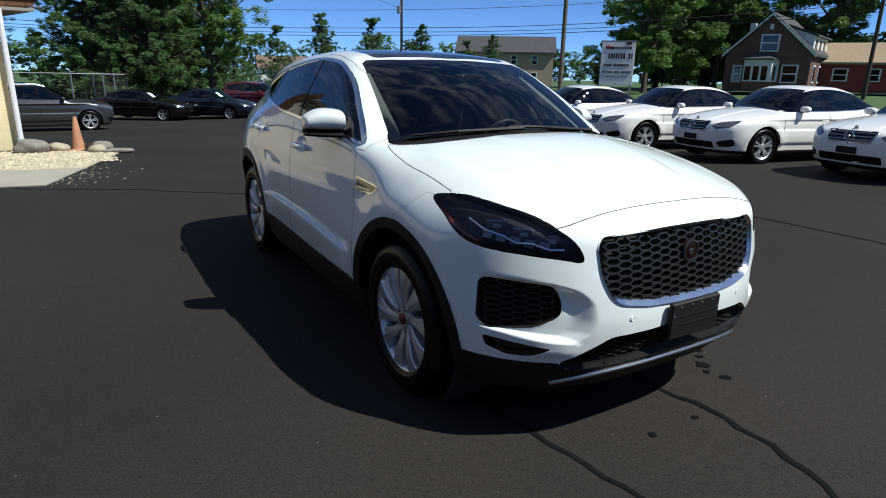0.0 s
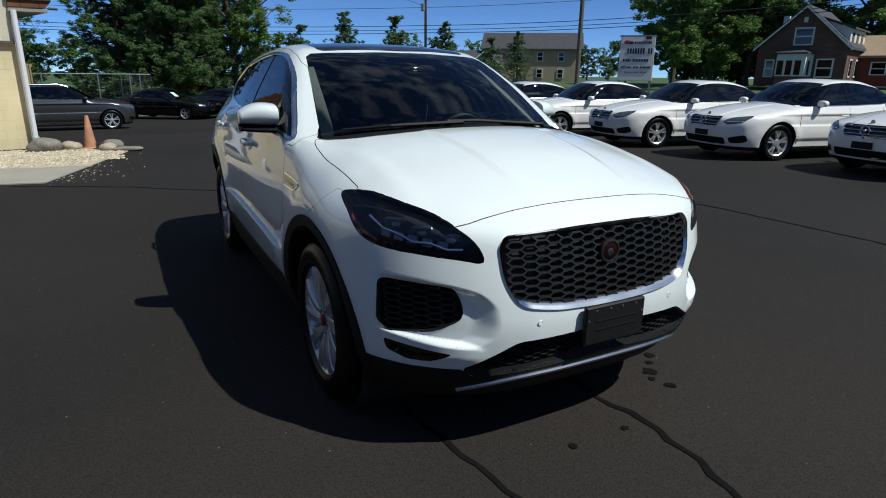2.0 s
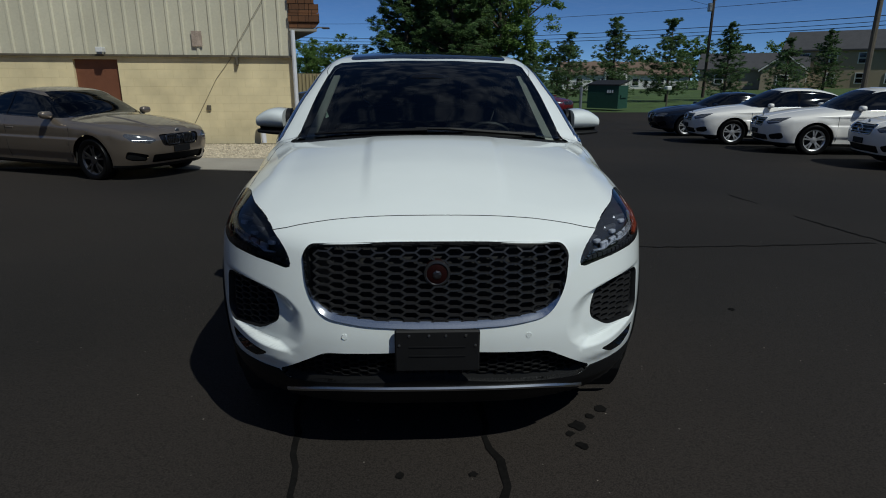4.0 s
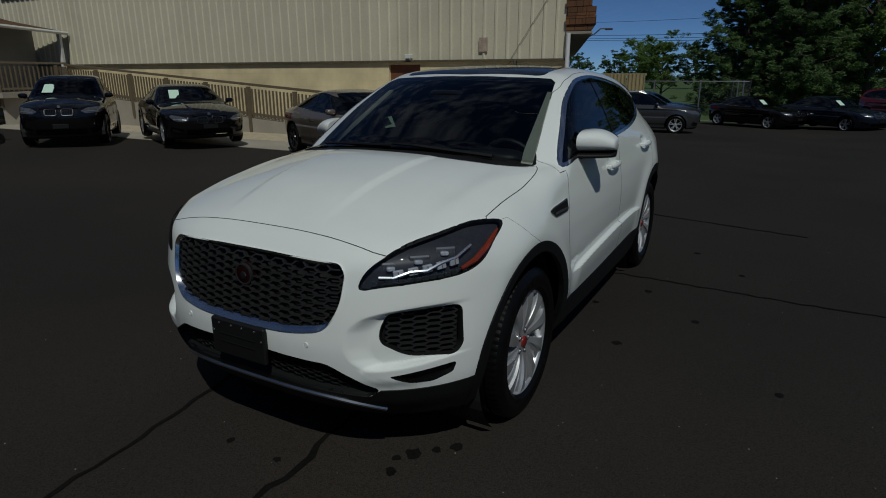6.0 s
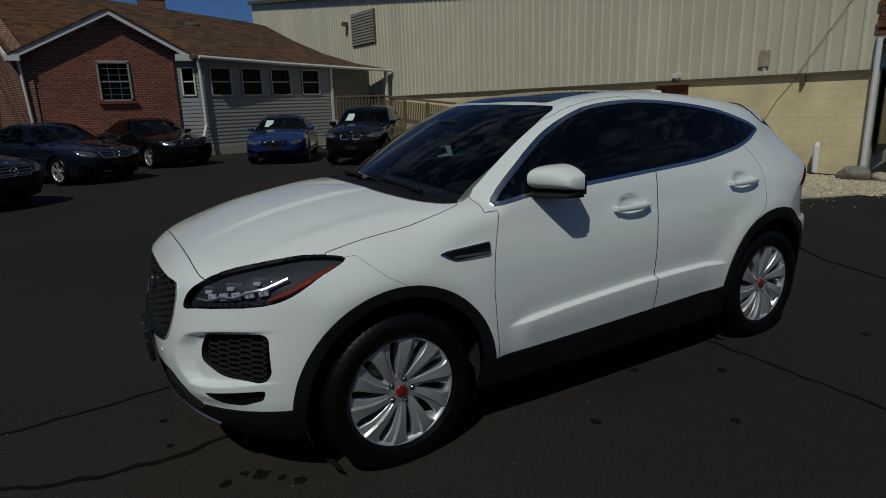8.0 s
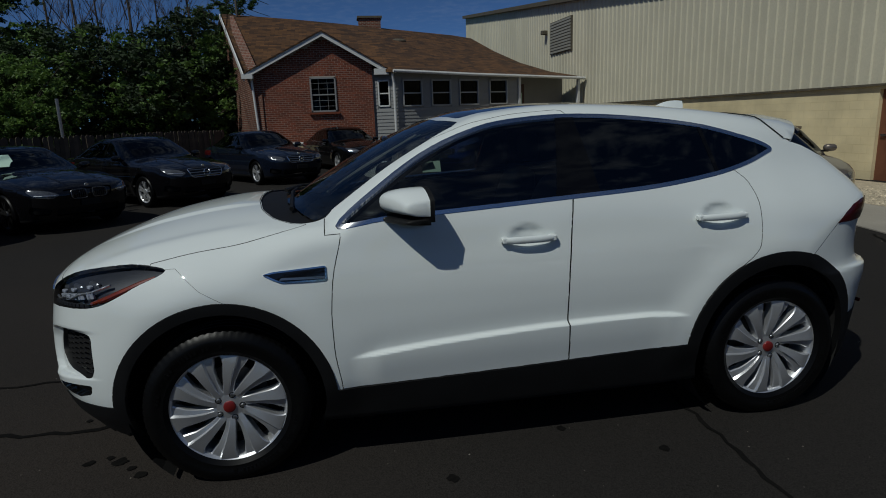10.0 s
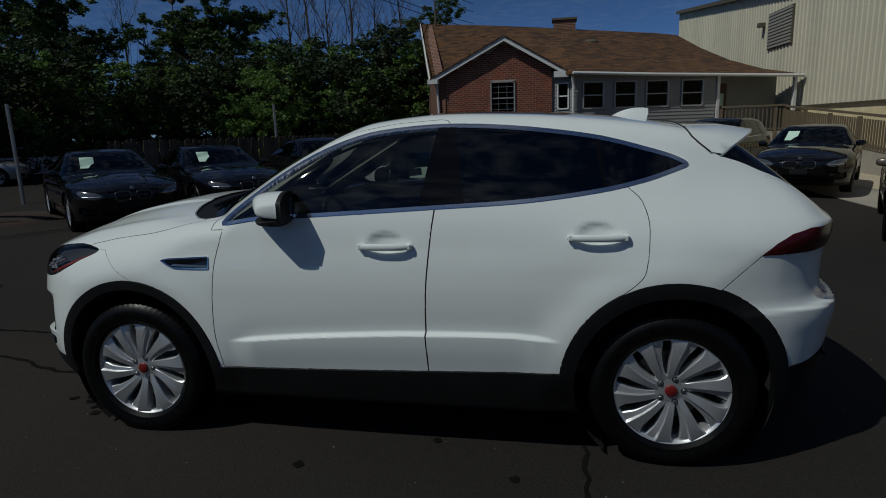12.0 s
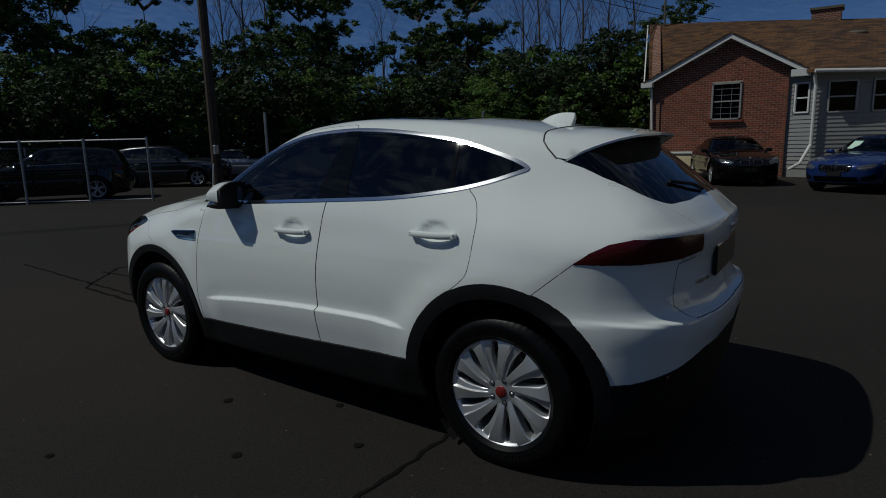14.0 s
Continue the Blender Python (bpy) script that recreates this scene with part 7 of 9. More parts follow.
# ---- brick house with sunroom
house = tagged(new("brick_house"), "red brick house with brown shingle roof and pale sunroom", "house")
BM = Matrix(((0, 1, 0, -20.4), (1, 0, 0, -3.75), (0, 0, 1, 0), (0, 0, 0, 1)))  # x along +y, y out along +x
gable = lambda x: 3.55 + (4.78 - 3.55) * (1 - abs(x - 2.6) / 2.62)
bm = wall_slab(bmesh.new(), BM, 0, 4.41, -0.1, 3.55, 0.3, [(2.03, 3.0, 2.0, 3.28)])
front = part("gable_wall", bm, MORTAR, house)
part("gable_top", wall_slab(bmesh.new(), BM, 0.0, 2.6, 3.55, gable, 0.3), MORTAR, house)
part("gable_top", wall_slab(bmesh.new(), BM, 2.6, 4.41, 3.55, gable, 0.3), MORTAR, house)
window(house, BM, 2.03, 3.0, 2.0, 3.28, (3, 3), 0.055, mat("grey_white_trim", (0.27, 0.27, 0.27), 0.6, vary=0.1), False)
# brick facing of the gable: the courses about the window as single bricks, the rest laid as one
single, laid = [], []
course = 0.077
for j in range(int((4.9 + 0.1) / course)):
    z = -0.06 + course * j
    x = -0.11 if j % 2 else 0.0
    while x < 4.41:
        a, b = max(x, 0.0) + 0.005, min(x + 0.212, 4.41) - 0.005
        x += 0.216
        if 1.92 < z + 0.03 < 3.30 and a < 2.02 < b:
            b = 2.02
        elif 1.92 < z + 0.03 < 3.30 and a < 3.01 < b:
            a = 3.01
        mid = (a + b) / 2
        if b - a < 0.03 or z + course > min(gable(a), gable(b)) - 0.02 or (b > 2.03 and a < 3.0 and 1.92 < z + 0.03 < 3.30):
            continue
        (single if b - a > 0.19 and 1.75 < z < 3.6 and len(single) < 300 else laid).append((mid, z + 0.034, b - a))
one = box((0, -0.005, 0), (0.202, 0.020, 0.063))
lead = None
for x, z, w in single:
    if lead is None:
        lead = part("brick", one, FACE_BRICK, front)
        ob = lead
    else:
        ob = new("brick", lead.data)
        ob.parent = front
    ob.matrix_basis = BM @ Matrix.Translation((x, 0, z))
bm = bmesh.new()
for x, z, w in laid:
    add_box(bm, (x, -0.005, z), (w, 0.020, 0.063), BM)
rest = part("laid_bricks", bm, FACE_BRICK_JOINED, house)
rest["kind"] = "stuff"
part("brick_sill", box((2.515, 0.05, 1.95), (1.15, 0.14, 0.07), BM), FACE_BRICK, house)
low_wall = tagged(part("garden_wall", box((-19.9, -2.35, 0.40), (0.25, 1.5, 0.86), bevel=0.01), BLOCK), "low cream garden wall with a white cap", "wall")
part("wall_cap", box((-19.9, -2.35, 0.865), (0.34, 1.6, 0.07), bevel=0.012), WHITE_WOOD, low_wall)
part("gutter_pipe", tube([(-20.3, -3.9, 3.45), (-20.32, -3.82, 3.2), (-20.32, -3.72, 1.0), (-20.32, -3.72, 0.0)], 0.045, 8), WHITE_WOOD, house)
for a, b in (((-0.30, 3.44), (2.6, 4.90)), ((5.0, 3.50), (2.6, 4.90))):
    bm = bmesh.new()
    add_prism(bm, [(a[0], 0.30, a[1]), (b[0], 0.30, b[1]), (b[0], 0.30, b[1] - 0.17), (a[0], 0.30, a[1] - 0.17)], (0, -0.05, 0), BM)
    bmesh.ops.recalc_face_normals(bm, faces=bm.faces)
    part("barge_board", bm, WHITE_WOOD, house)
    bm = bmesh.new()
    add_prism(bm, [(a[0], 0.34, a[1] + 0.05), (b[0], 0.34, b[1] + 0.05), (b[0], 0.34, b[1]), (a[0], 0.34, a[1])], (0, -6.5, 0), BM)
    bmesh.ops.recalc_face_normals(bm, faces=bm.faces)
    part("gable_roof", bm, SHINGLE_CROSS, house)
part("eave_return", box((4.75, 0.15, 3.42), (0.55, 0.35, 0.22), BM), WHITE_WOOD, house)
part("eave_return", box((-0.20, 0.15, 3.36), (0.40, 0.35, 0.18), BM), WHITE_WOOD, house)
# south end wall of the main house
bm = bmesh.new()
south = [(-20.45, -3.85, -0.1), (-31.2, -6.9, -0.1), (-31.2, -6.9, 3.4), (-26.0, -5.4, 6.42), (-20.45, -3.85, 3.4)]
add_prism(bm, south, (0.1, 0.35, 0))
bmesh.ops.recalc_face_normals(bm, faces=bm.faces)
part("end_wall", bm, BRICK, house)
for a, b in (((-20.2, -4.05, 3.40), (-26.0, -5.62, 6.52)),):
    part("barge_board", prism([a, b, (b[0], b[1], b[2] - 0.2), (a[0], a[1], a[2] - 0.2)], (-0.02, -0.05, 0)), WHITE_WOOD, house)
# main roof, sweeping down over the sunroom and porch
eave = [(-20.75, -4.1, 3.42), (-21.2, -1.0, 3.60), (-20.78, 0.64, 3.55), (-19.75, 1.40, 3.47), (-21.0, 4.6, 3.36), (-22.2, 7.9, 3.28), (-23.15, 10.45, 3.22)]
high = [(-26.0, -5.55, 6.52), (-27.0, -2.5, 6.42), (-27.9, -0.3, 6.34), (-28.4, 0.7, 6.30), (-30.0, 3.5, 6.24), (-31.5, 6.0, 6.2), (-32.5, 7.3, 6.15)]
middle = [[Vector(a).lerp(Vector(b), t) - Vector((0, 0, s * (0.0 if i < 4 else 0.10 * (i - 3)))) for i, (a, b) in enumerate(zip(eave, high))] for t, s in ((0.0, 0), (0.25, 1.0), (0.5, 1.3), (0.75, 0.9), (1.0, 0))]
bm = bmesh.new()
rows = [[bm.verts.new(p) for p in row] for row in middle]
for r0, r1 in zip(rows, rows[1:]):
    for i in range(len(r0) - 1):
        bm.faces.new((r0[i], r0[i + 1], r1[i + 1], r1[i]))
under = [[bm.verts.new(p - Vector((0, 0, 0.10))) for p in row] for row in middle]
for r0, r1 in zip(under, under[1:]):
    for i in range(len(r0) - 1):
        bm.faces.new((r0[i + 1], r0[i], r1[i], r1[i + 1]))
for i in range(len(eave) - 1):
    bm.faces.new((under[0][i], under[0][i + 1], rows[0][i + 1], rows[0][i]))
for i in range(4):
    bm.faces.new((rows[i][-1], under[i][-1], under[i + 1][-1], rows[i + 1][-1]))
bmesh.ops.recalc_face_normals(bm, faces=bm.faces)
part("main_roof", bm, SHINGLE, house, "brown shingle roof")
bm = bmesh.new()
add_verts(bm, [(-26.0, -5.55, 6.52), (-32.5, 7.3, 6.15), (-39, 4.0, 3.4), (-31.8, -7.2, 3.4)], [(0, 1, 2, 3)])
part("back_roof", bm, SHINGLE, house)
chim = part("chimney", box((-29.2, 1.2, 6.20), (0.9, 1.1, 1.1)), BRICK, house)
part("chimney_cap", box((-29.2, 1.2, 6.78), (1.05, 1.25, 0.10)), TRIM_DARK, chim)
part("roof_vent", blob((-26.6, 2.35, 5.30), (0.30, 0.42, 0.13), p=2.2), TRIM_DARK, house, smooth=True)
part("vent_pipe", tube([(-26.0, -4.9, 6.4), (-26.0, -4.9, 7.5)], 0.05, 6), TRIM_DARK, house)
# sunroom
ZM = Matrix(((-0.320, 0.947, 0, -20.2), (0.947, 0.320, 0, 1.45), (0, 0, 1, 0), (0, 0, 0, 1)))
SASH = mat("pale_sash", (0.38, 0.38, 0.375), 0.5, vary=0.06)
openings = [(0.36, 1.22), (1.62, 2.52), (2.90, 3.84), (4.36, 5.28)]
bm = wall_slab(bmesh.new(), ZM, 0, 5.8, 0.0, 3.36, 0.2, [(a, b, 2.10, 3.12) for a, b in openings])
part("sunroom_wall", bm, VINYL, house, "pale horizontal siding")
for a, b in openings:
    window(house, ZM, a, b, 2.10, 3.12, (1, 1), 0.05, SASH, sill=False)
board = bmesh.new()
add_prism(board, [(0, 0.0, 0.0), (0, 0.028, 0.0), (0, 0.006, 0.135), (0, 0.0, 0.135)], (5.8, 0, 0))
bmesh.ops.recalc_face_normals(board, faces=board.faces)
lap = part("siding_board", board, VINYL, house)
lap.matrix_basis = ZM @ Matrix.Translation((0, 0, 0.30))
for k in range(1, 13):
    ob = new("siding_board", lap.data)
    ob.parent, ob.matrix_basis = house, ZM @ Matrix.Translation((0, 0, 0.30 + 0.135 * k))
edges = [0.0] + [v for o in openings for v in (o[0] - 0.02, o[1] + 0.02)] + [5.8]
for a, b in zip(edges[::2], edges[1::2]):
    for k in range(13, 22):
        part("siding_board", prism([ZM @ Vector(p) for p in ((a, 0.0, 0.30 + 0.135 * k), (a, 0.028, 0.30 + 0.135 * k), (a, 0.006, 0.435 + 0.135 * k), (a, 0.0, 0.435 + 0.135 * k))], ZM.to_3x3() @ Vector((b - a, 0, 0))), VINYL, house)
part("plinth", box((2.9, 0.01, 0.15), (5.8, 0.10, 0.32), ZM), CONCRETE, house)
# short wall between gable and sunroom
NM = Matrix(((0.30, 0.954, 0, -20.55), (0.954, -0.30, 0, 0.62), (0, 0, 1, 0), (0, 0, 0, 1)))
part("corner_wall", wall_slab(bmesh.new(), NM, 0, 0.95, 0.0, 3.5, 0.2, [(0.25, 0.72, 2.12, 3.12)]), VINYL, house)
window(house, NM, 0.25, 0.72, 2.12, 3.12, (1, 1), 0.05, sill=False)
for k in range(24):
    z = 0.30 + 0.135 * k
    for a, b in (((0.0, 0.95),) if k < 13 or z > 3.1 else ((0.0, 0.22), (0.75, 0.95))):
        part("siding_board", prism([NM @ Vector(p) for p in ((a, 0.0, z), (a, 0.028, z), (a, 0.006, z + 0.135), (a, 0.0, z + 0.135))], NM.to_3x3() @ Vector((b - a, 0, 0))), VINYL, house)
part("corner_pipe", tube([(-19.95, 1.40, 3.35), (-20.05, 1.45, 3.0), (-20.05, 1.45, 1.1), (-19.7, 1.2, 0.5), (-19.4, 0.9, 0.3)], 0.05, 8), WHITE_WOOD, house)
part("gutter", tube([Vector(p) + Vector((0.05, 0.02, -0.06)) for p in eave[3:]], 0.06, 8), WHITE_WOOD, house)
# porch
part("porch_wall", box((7.6, -1.5, 1.9), (3.7, 0.15, 2.9), ZM), VINYL, house)
part("porch_side", box((5.75, -0.8, 1.9), (0.12, 1.5, 2.9), ZM), VINYL, house)
pd = part("porch_door", box((6.7, -1.40, 2.0), (0.95, 0.06, 2.0), ZM, 0.01), mat("dark_red_door", (0.06, 0.02, 0.018), 0.5), house, "dark red porch door")
part("door_glass", box((6.85, -1.36, 2.35), (0.35, 0.03, 0.5), ZM), PAPER, pd)
part("porch_floor", box((7.6, -0.6, 0.92), (3.7, 2.2, 0.18), ZM), CONCRETE, house)
for x in (5.9, 9.2):
    part("porch_post", box((x, 0.0, 2.1), (0.12, 0.12, 2.3), ZM), WHITE_WOOD, house)
ramp = tagged(new("ramp"), "long ramp with beige timber railing along the cream wall", "ramp")
start, end = ZM @ Vector((6.0, 0.15, 1.0)), Vector((-9.2, 9.9, 0.0))
corner = Vector((-21.8, 9.4, 1.0))
for a, b, za, zb in ((start, corner, 1.0, 1.0), (corner, end, 0.95, 0.05)):
    n = int((b - a).length / 0.14)
    for k in range(n + 1):
        p = a.lerp(b, k / n)
        z = za + (zb - za) * k / n
        big = k % 13 == 0
        part("rail_post" if big else "baluster", box((p.x, p.y, (z + z + 0.95) / 2 - (0.25 if big else 0)), (0.10, 0.10, 1.45) if big else (0.04, 0.04, 0.85)), RAIL, ramp)
    for h in (0.98, 0.10):
        part("hand_rail" if h > 0.5 else "foot_rail", prism([(a.x, a.y, za + h), (b.x, b.y, zb + h), (b.x, b.y, zb + h + 0.07), (a.x, a.y, za + h + 0.07)], (0.03, 0.09, 0)), RAIL, ramp)
    part("ramp_deck", prism([(a.x, a.y, za), (b.x, b.y, zb), (b.x, b.y, -0.3), (a.x, a.y, -0.3)], (0.0, 0.9, 0)), CONCRETE, ramp)

# ---- far houses
def far_house(name, label, m, w, d, eave_h, ridge_h, wall, roof, wins, gable_front=True):
    """A simple gabled house; local x across the front, y towards the viewer."""
    ob = tagged(new(name), label, "house")
    h = w / 2 if gable_front else d / 2
    prof = [(-w / 2, 0), (w / 2, 0), (w / 2, eave_h), (0, ridge_h), (-w / 2, eave_h)] if gable_front else [(-w / 2, 0), (w / 2, 0), (w / 2, eave_h), (-w / 2, eave_h)]
    if gable_front:
        part("wall", prism([m @ Vector((x, 0, z)) for x, z in prof], m.to_3x3() @ Vector((0, -d, 0))), wall, ob)
        for s in (-1, 1):
            part("roof", prism([m @ Vector(p) for p in ((s * (w / 2 + 0.35), 0.3, eave_h - 0.22), (0, 0.3, ridge_h + 0.08), (0, 0.3, ridge_h + 0.28), (s * (w / 2 + 0.35), 0.3, eave_h))], m.to_3x3() @ Vector((0, -d - 0.6, 0))), roof, ob)
            part("barge_board", prism([m @ Vector(p) for p in ((s * (w / 2 + 0.35), 0.36, eave_h - 0.30), (0, 0.36, ridge_h + 0.0), (0, 0.36, ridge_h + 0.2), (s * (w / 2 + 0.35), 0.36, eave_h - 0.08))], m.to_3x3() @ Vector((0, -0.05, 0))), WHITE_WOOD, ob)
    else:
        side = [(0, 0), (0, eave_h), (-d / 2, ridge_h), (-d, eave_h), (-d, 0)]
        part("wall", prism([m @ Vector((-w / 2, y, z)) for y, z in side], m.to_3x3() @ Vector((w, 0, 0))), wall, ob)
        for ya, yb in ((0.4, -d / 2), (-d - 0.4, -d / 2)):
            part("roof", prism([m @ Vector(p) for p in ((-w / 2 - 0.4, ya, eave_h - 0.15), (-w / 2 - 0.4, yb, ridge_h + 0.05), (-w / 2 - 0.4, yb, ridge_h + 0.25), (-w / 2 - 0.4, ya, eave_h + 0.05))], m.to_3x3() @ Vector((w + 0.8, 0, 0))), roof, ob)
    for x0, x1, z0, z1 in wins:
        bm = bmesh.new()
        add_box(bm, ((x0 + x1) / 2, 0.03, (z0 + z1) / 2), (x1 - x0, 0.10, z1 - z0), m)
        win = part("window", bm, WHITE_WOOD, ob)
        for k in range(2):
            part("pane", box(((x0 + x1) / 2, 0.085, z0 + (z1 - z0) * (0.27 + 0.46 * k)), (x1 - x0 - 0.28, 0.02, (z1 - z0) * 0.38), m), GLOSS_BLACK, win)
    return ob


def facing(x, y, z, tx, ty):
    """Pose with y towards a place and x to the right as seen from there."""
    w = Vector((tx - x, ty - y, 0)).normalized()
    u = Vector((-w.y, w.x, 0))
    return Matrix(((u.x, w.x, 0, x), (u.y, w.y, 0, y), (0, 0, 1, z), (0, 0, 0, 1)))


FB = facing(54.0, 31.0, 0.82, 35.1, 24.5)
brick_home = far_house("brick_home", "brick house with a gabled front, white porch bay and dormer", FB, 7.3, 9.0, 3.35, 6.75, FAR_BRICK, FAR_ROOF, [(-0.75, 0.85, 3.55, 5.1), (-2.9, -2.05, 0.75, 2.35), (1.35, 2.75, 0.75, 2.4)])
part("attic_vent", box((0, 0.02, 5.75), (0.32, 0.08, 0.45), FB), WHITE_WOOD, brick_home)
bm = bmesh.new()
add_prism(bm, [(-1.95, 0, 0.0), (-1.60, 1.2, 0.0), (0.75, 1.2, 0.0), (1.1, 0, 0.0)], (0, 0, 0.85), FB)
bmesh.ops.recalc_face_normals(bm, faces=bm.faces)
part("bay_base", bm, FAR_BRICK, brick_home)
bm = bmesh.new()
add_prism(bm, [(-1.95, 0, 0.85), (-1.60, 1.2, 0.85), (0.75, 1.2, 0.85), (1.1, 0, 0.85)], (0, 0, 1.95), FB)
bmesh.ops.recalc_face_normals(bm, faces=bm.faces)
bay = part("bay_window", bm, WHITE_WOOD, brick_home, "white bay window")
for k in range(3):
    part("bay_pane", box((-1.25 + 0.72 * k, 1.21, 1.60), (0.50, 0.04, 1.25), FB), GLOSS_BLACK, bay)
part("bay_pane", box((0.95, 0.6, 1.6), (0.04, 0.55, 1.25), FB @ pose(0, 0, 0, 0, 0, 0)), GLOSS_BLACK, bay)
bm = bmesh.new()
add_prism(bm, [(-2.15, 0, 2.80), (-1.75, 1.4, 2.80), (0.90, 1.4, 2.80), (1.3, 0, 2.80)], (0, 0, 0.12), FB)
add_verts(bm, [FB @ Vector(p) for p in ((-2.15, 0, 2.92), (-1.75, 1.4, 2.92), (0.90, 1.4, 2.92), (1.3, 0, 2.92), (-0.42, 0.1, 3.5), (-0.42, 0, 3.5))], [(0, 1, 4), (1, 2, 4), (2, 3, 5, 4)])
bmesh.ops.recalc_face_normals(bm, faces=bm.faces)
part("bay_roof", bm, FAR_ROOF, bay)
dormer = part("dormer", prism([FB @ Vector(p) for p in ((0.4, -1.0, 3.2), (3.45, -1.0, 3.2), (3.45, -1.0, 4.95), (0.4, -1.0, 6.1))], FB.to_3x3() @ Vector((0, -7.0, 0))), WHITE_WOOD, brick_home, "white-sided dormer on the roof")
part("dormer_roof", prism([FB @ Vector(p) for p in ((0.1, -0.8, 6.25), (3.75, -0.8, 4.90), (3.75, -0.8, 5.05), (0.1, -0.8, 6.42))], FB.to_3x3() @ Vector((0, -7.4, 0))), FAR_ROOF, dormer)
for k in range(3):
    part("dormer_window", box((3.47, -2.2 - 2.1 * k, 4.15), (0.06, 0.8, 1.0), FB), GLOSS_BLACK, dormer)
for k in range(3):
    side = part("side_window", box((3.68, -1.8 - 2.6 * k, 1.6), (0.08, 1.0, 1.6), FB), WHITE_WOOD, brick_home)
    part("side_pane", box((3.73, -1.8 - 2.6 * k, 1.6), (0.02, 0.75, 1.3), FB), GLOSS_BLACK, side)
part("chimney", box((-2.9, -5.2, 5.6), (0.5, 0.5, 1.9), FB), WHITE_WOOD, brick_home)
far_house("barn_house", "low outbuilding with a red side and a tan roof", facing(62.5, 25.6, 0.85, 40, 12), 9, 8, 2.7, 4.5, mat("red_barn_paint", (0.20, 0.035, 0.028), 0.8, vary=0.2), mat("tan_barn_roof", (0.30, 0.22, 0.14), 0.9, vary=0.3), [(-3.3, -2.0, 1.0, 2.2), (-0.5, 0.6, 1.0, 2.2)], False)
T1 = facing(56, 75, 0.2, 27, 38)
far_house("tan_house", "tan two-storey house with grey roof and dark shutters", T1, 15, 9, 5.2, 7.6, FAR_WALL, FAR_ROOF, [(-5.5 + 3.2 * k, -4.5 + 3.2 * k, z, z + 1.4) for k in range(4) for z in (0.9, 3.4)], False)
far_house("tan_annex", "tan single-storey wing with a gable porch", facing(45.0, 78.5, 0.0, 23, 40), 13, 8, 2.9, 4.9, FAR_WALL, FAR_ROOF, [(-4.5, -3.3, 0.9, 2.3), (2.2, 3.4, 0.9, 2.3)], False)
far_house("tan_porch", "tan gabled porch front", facing(46.5, 73.5, 0.0, 25, 37), 5, 5, 2.8, 4.6, FAR_WALL, FAR_ROOF, [(-0.7, 0.7, 0.6, 2.2)])
for x, y, s in ((27.0, 92.0, 9), (36.0, 92.0, 12)):
    far_house("distant_bungalow", "pale distant bungalow with a brown roof", facing(x, y, -0.3, x * 0.3, 0), s, 7, 2.6, 4.3, WHITE_WOOD, mat("brown_roof", (0.16, 0.11, 0.08), 0.9) if s == 9 else bpy.data.materials["brown_roof"], [(-2.5, -1.3, 0.8, 2.0), (1.3, 2.5, 0.8, 2.0)], False)


# ---------------------------------------------------------------- trees
BARK = mat("bark", (0.075, 0.058, 0.042), 0.95, vary=0.4, scale=3, fine=25, bump_by=0.02)
LEAF = mat("green_leaves", (0.118, 0.200, 0.042), 0.6, vary=0.3, scale=0.5, fine=6, island=0.25)
LEAF_DARK = mat("dark_leaves", (0.052, 0.094, 0.021), 0.6, vary=0.3, scale=0.5, fine=6, island=0.25)
# darker copy of the leaf colour: the shade low in the woods is painted in
LEAF_SHADED = mat("shaded_leaves", (0.023, 0.044, 0.011), 0.7, vary=0.3, scale=0.5, fine=6, island=0.25)
NEEDLE = mat("pine_needles", (0.085, 0.150, 0.045), 0.65, vary=0.3, scale=0.5, fine=6, island=0.25)
NEEDLE_SOFT = mat("young_needles", (0.095, 0.160, 0.058), 0.65, vary=0.3, scale=0.5, fine=6, island=0.25)


for foliage, share in ((LEAF, 0.35), (LEAF_DARK, 0.30), (LEAF_SHADED, 0.25), (NEEDLE, 0.30), (NEEDLE_SOFT, 0.35)):
    # thin leaves also let light through
    nodes, links = foliage.node_tree.nodes, foliage.node_tree.links
    shine, through_leaf, both = nodes["Principled BSDF"], nodes.new("ShaderNodeBsdfTranslucent"), nodes.new("ShaderNodeMixShader")
    links.new(shine.inputs["Base Color"].links[0].from_socket, through_leaf.inputs["Color"])
    both.inputs[0].default_value = share
    links.new(shine.outputs[0], both.inputs[1]), links.new(through_leaf.outputs[0], both.inputs[2])
    links.new(both.outputs[0], nodes["Material Output"].inputs[0])


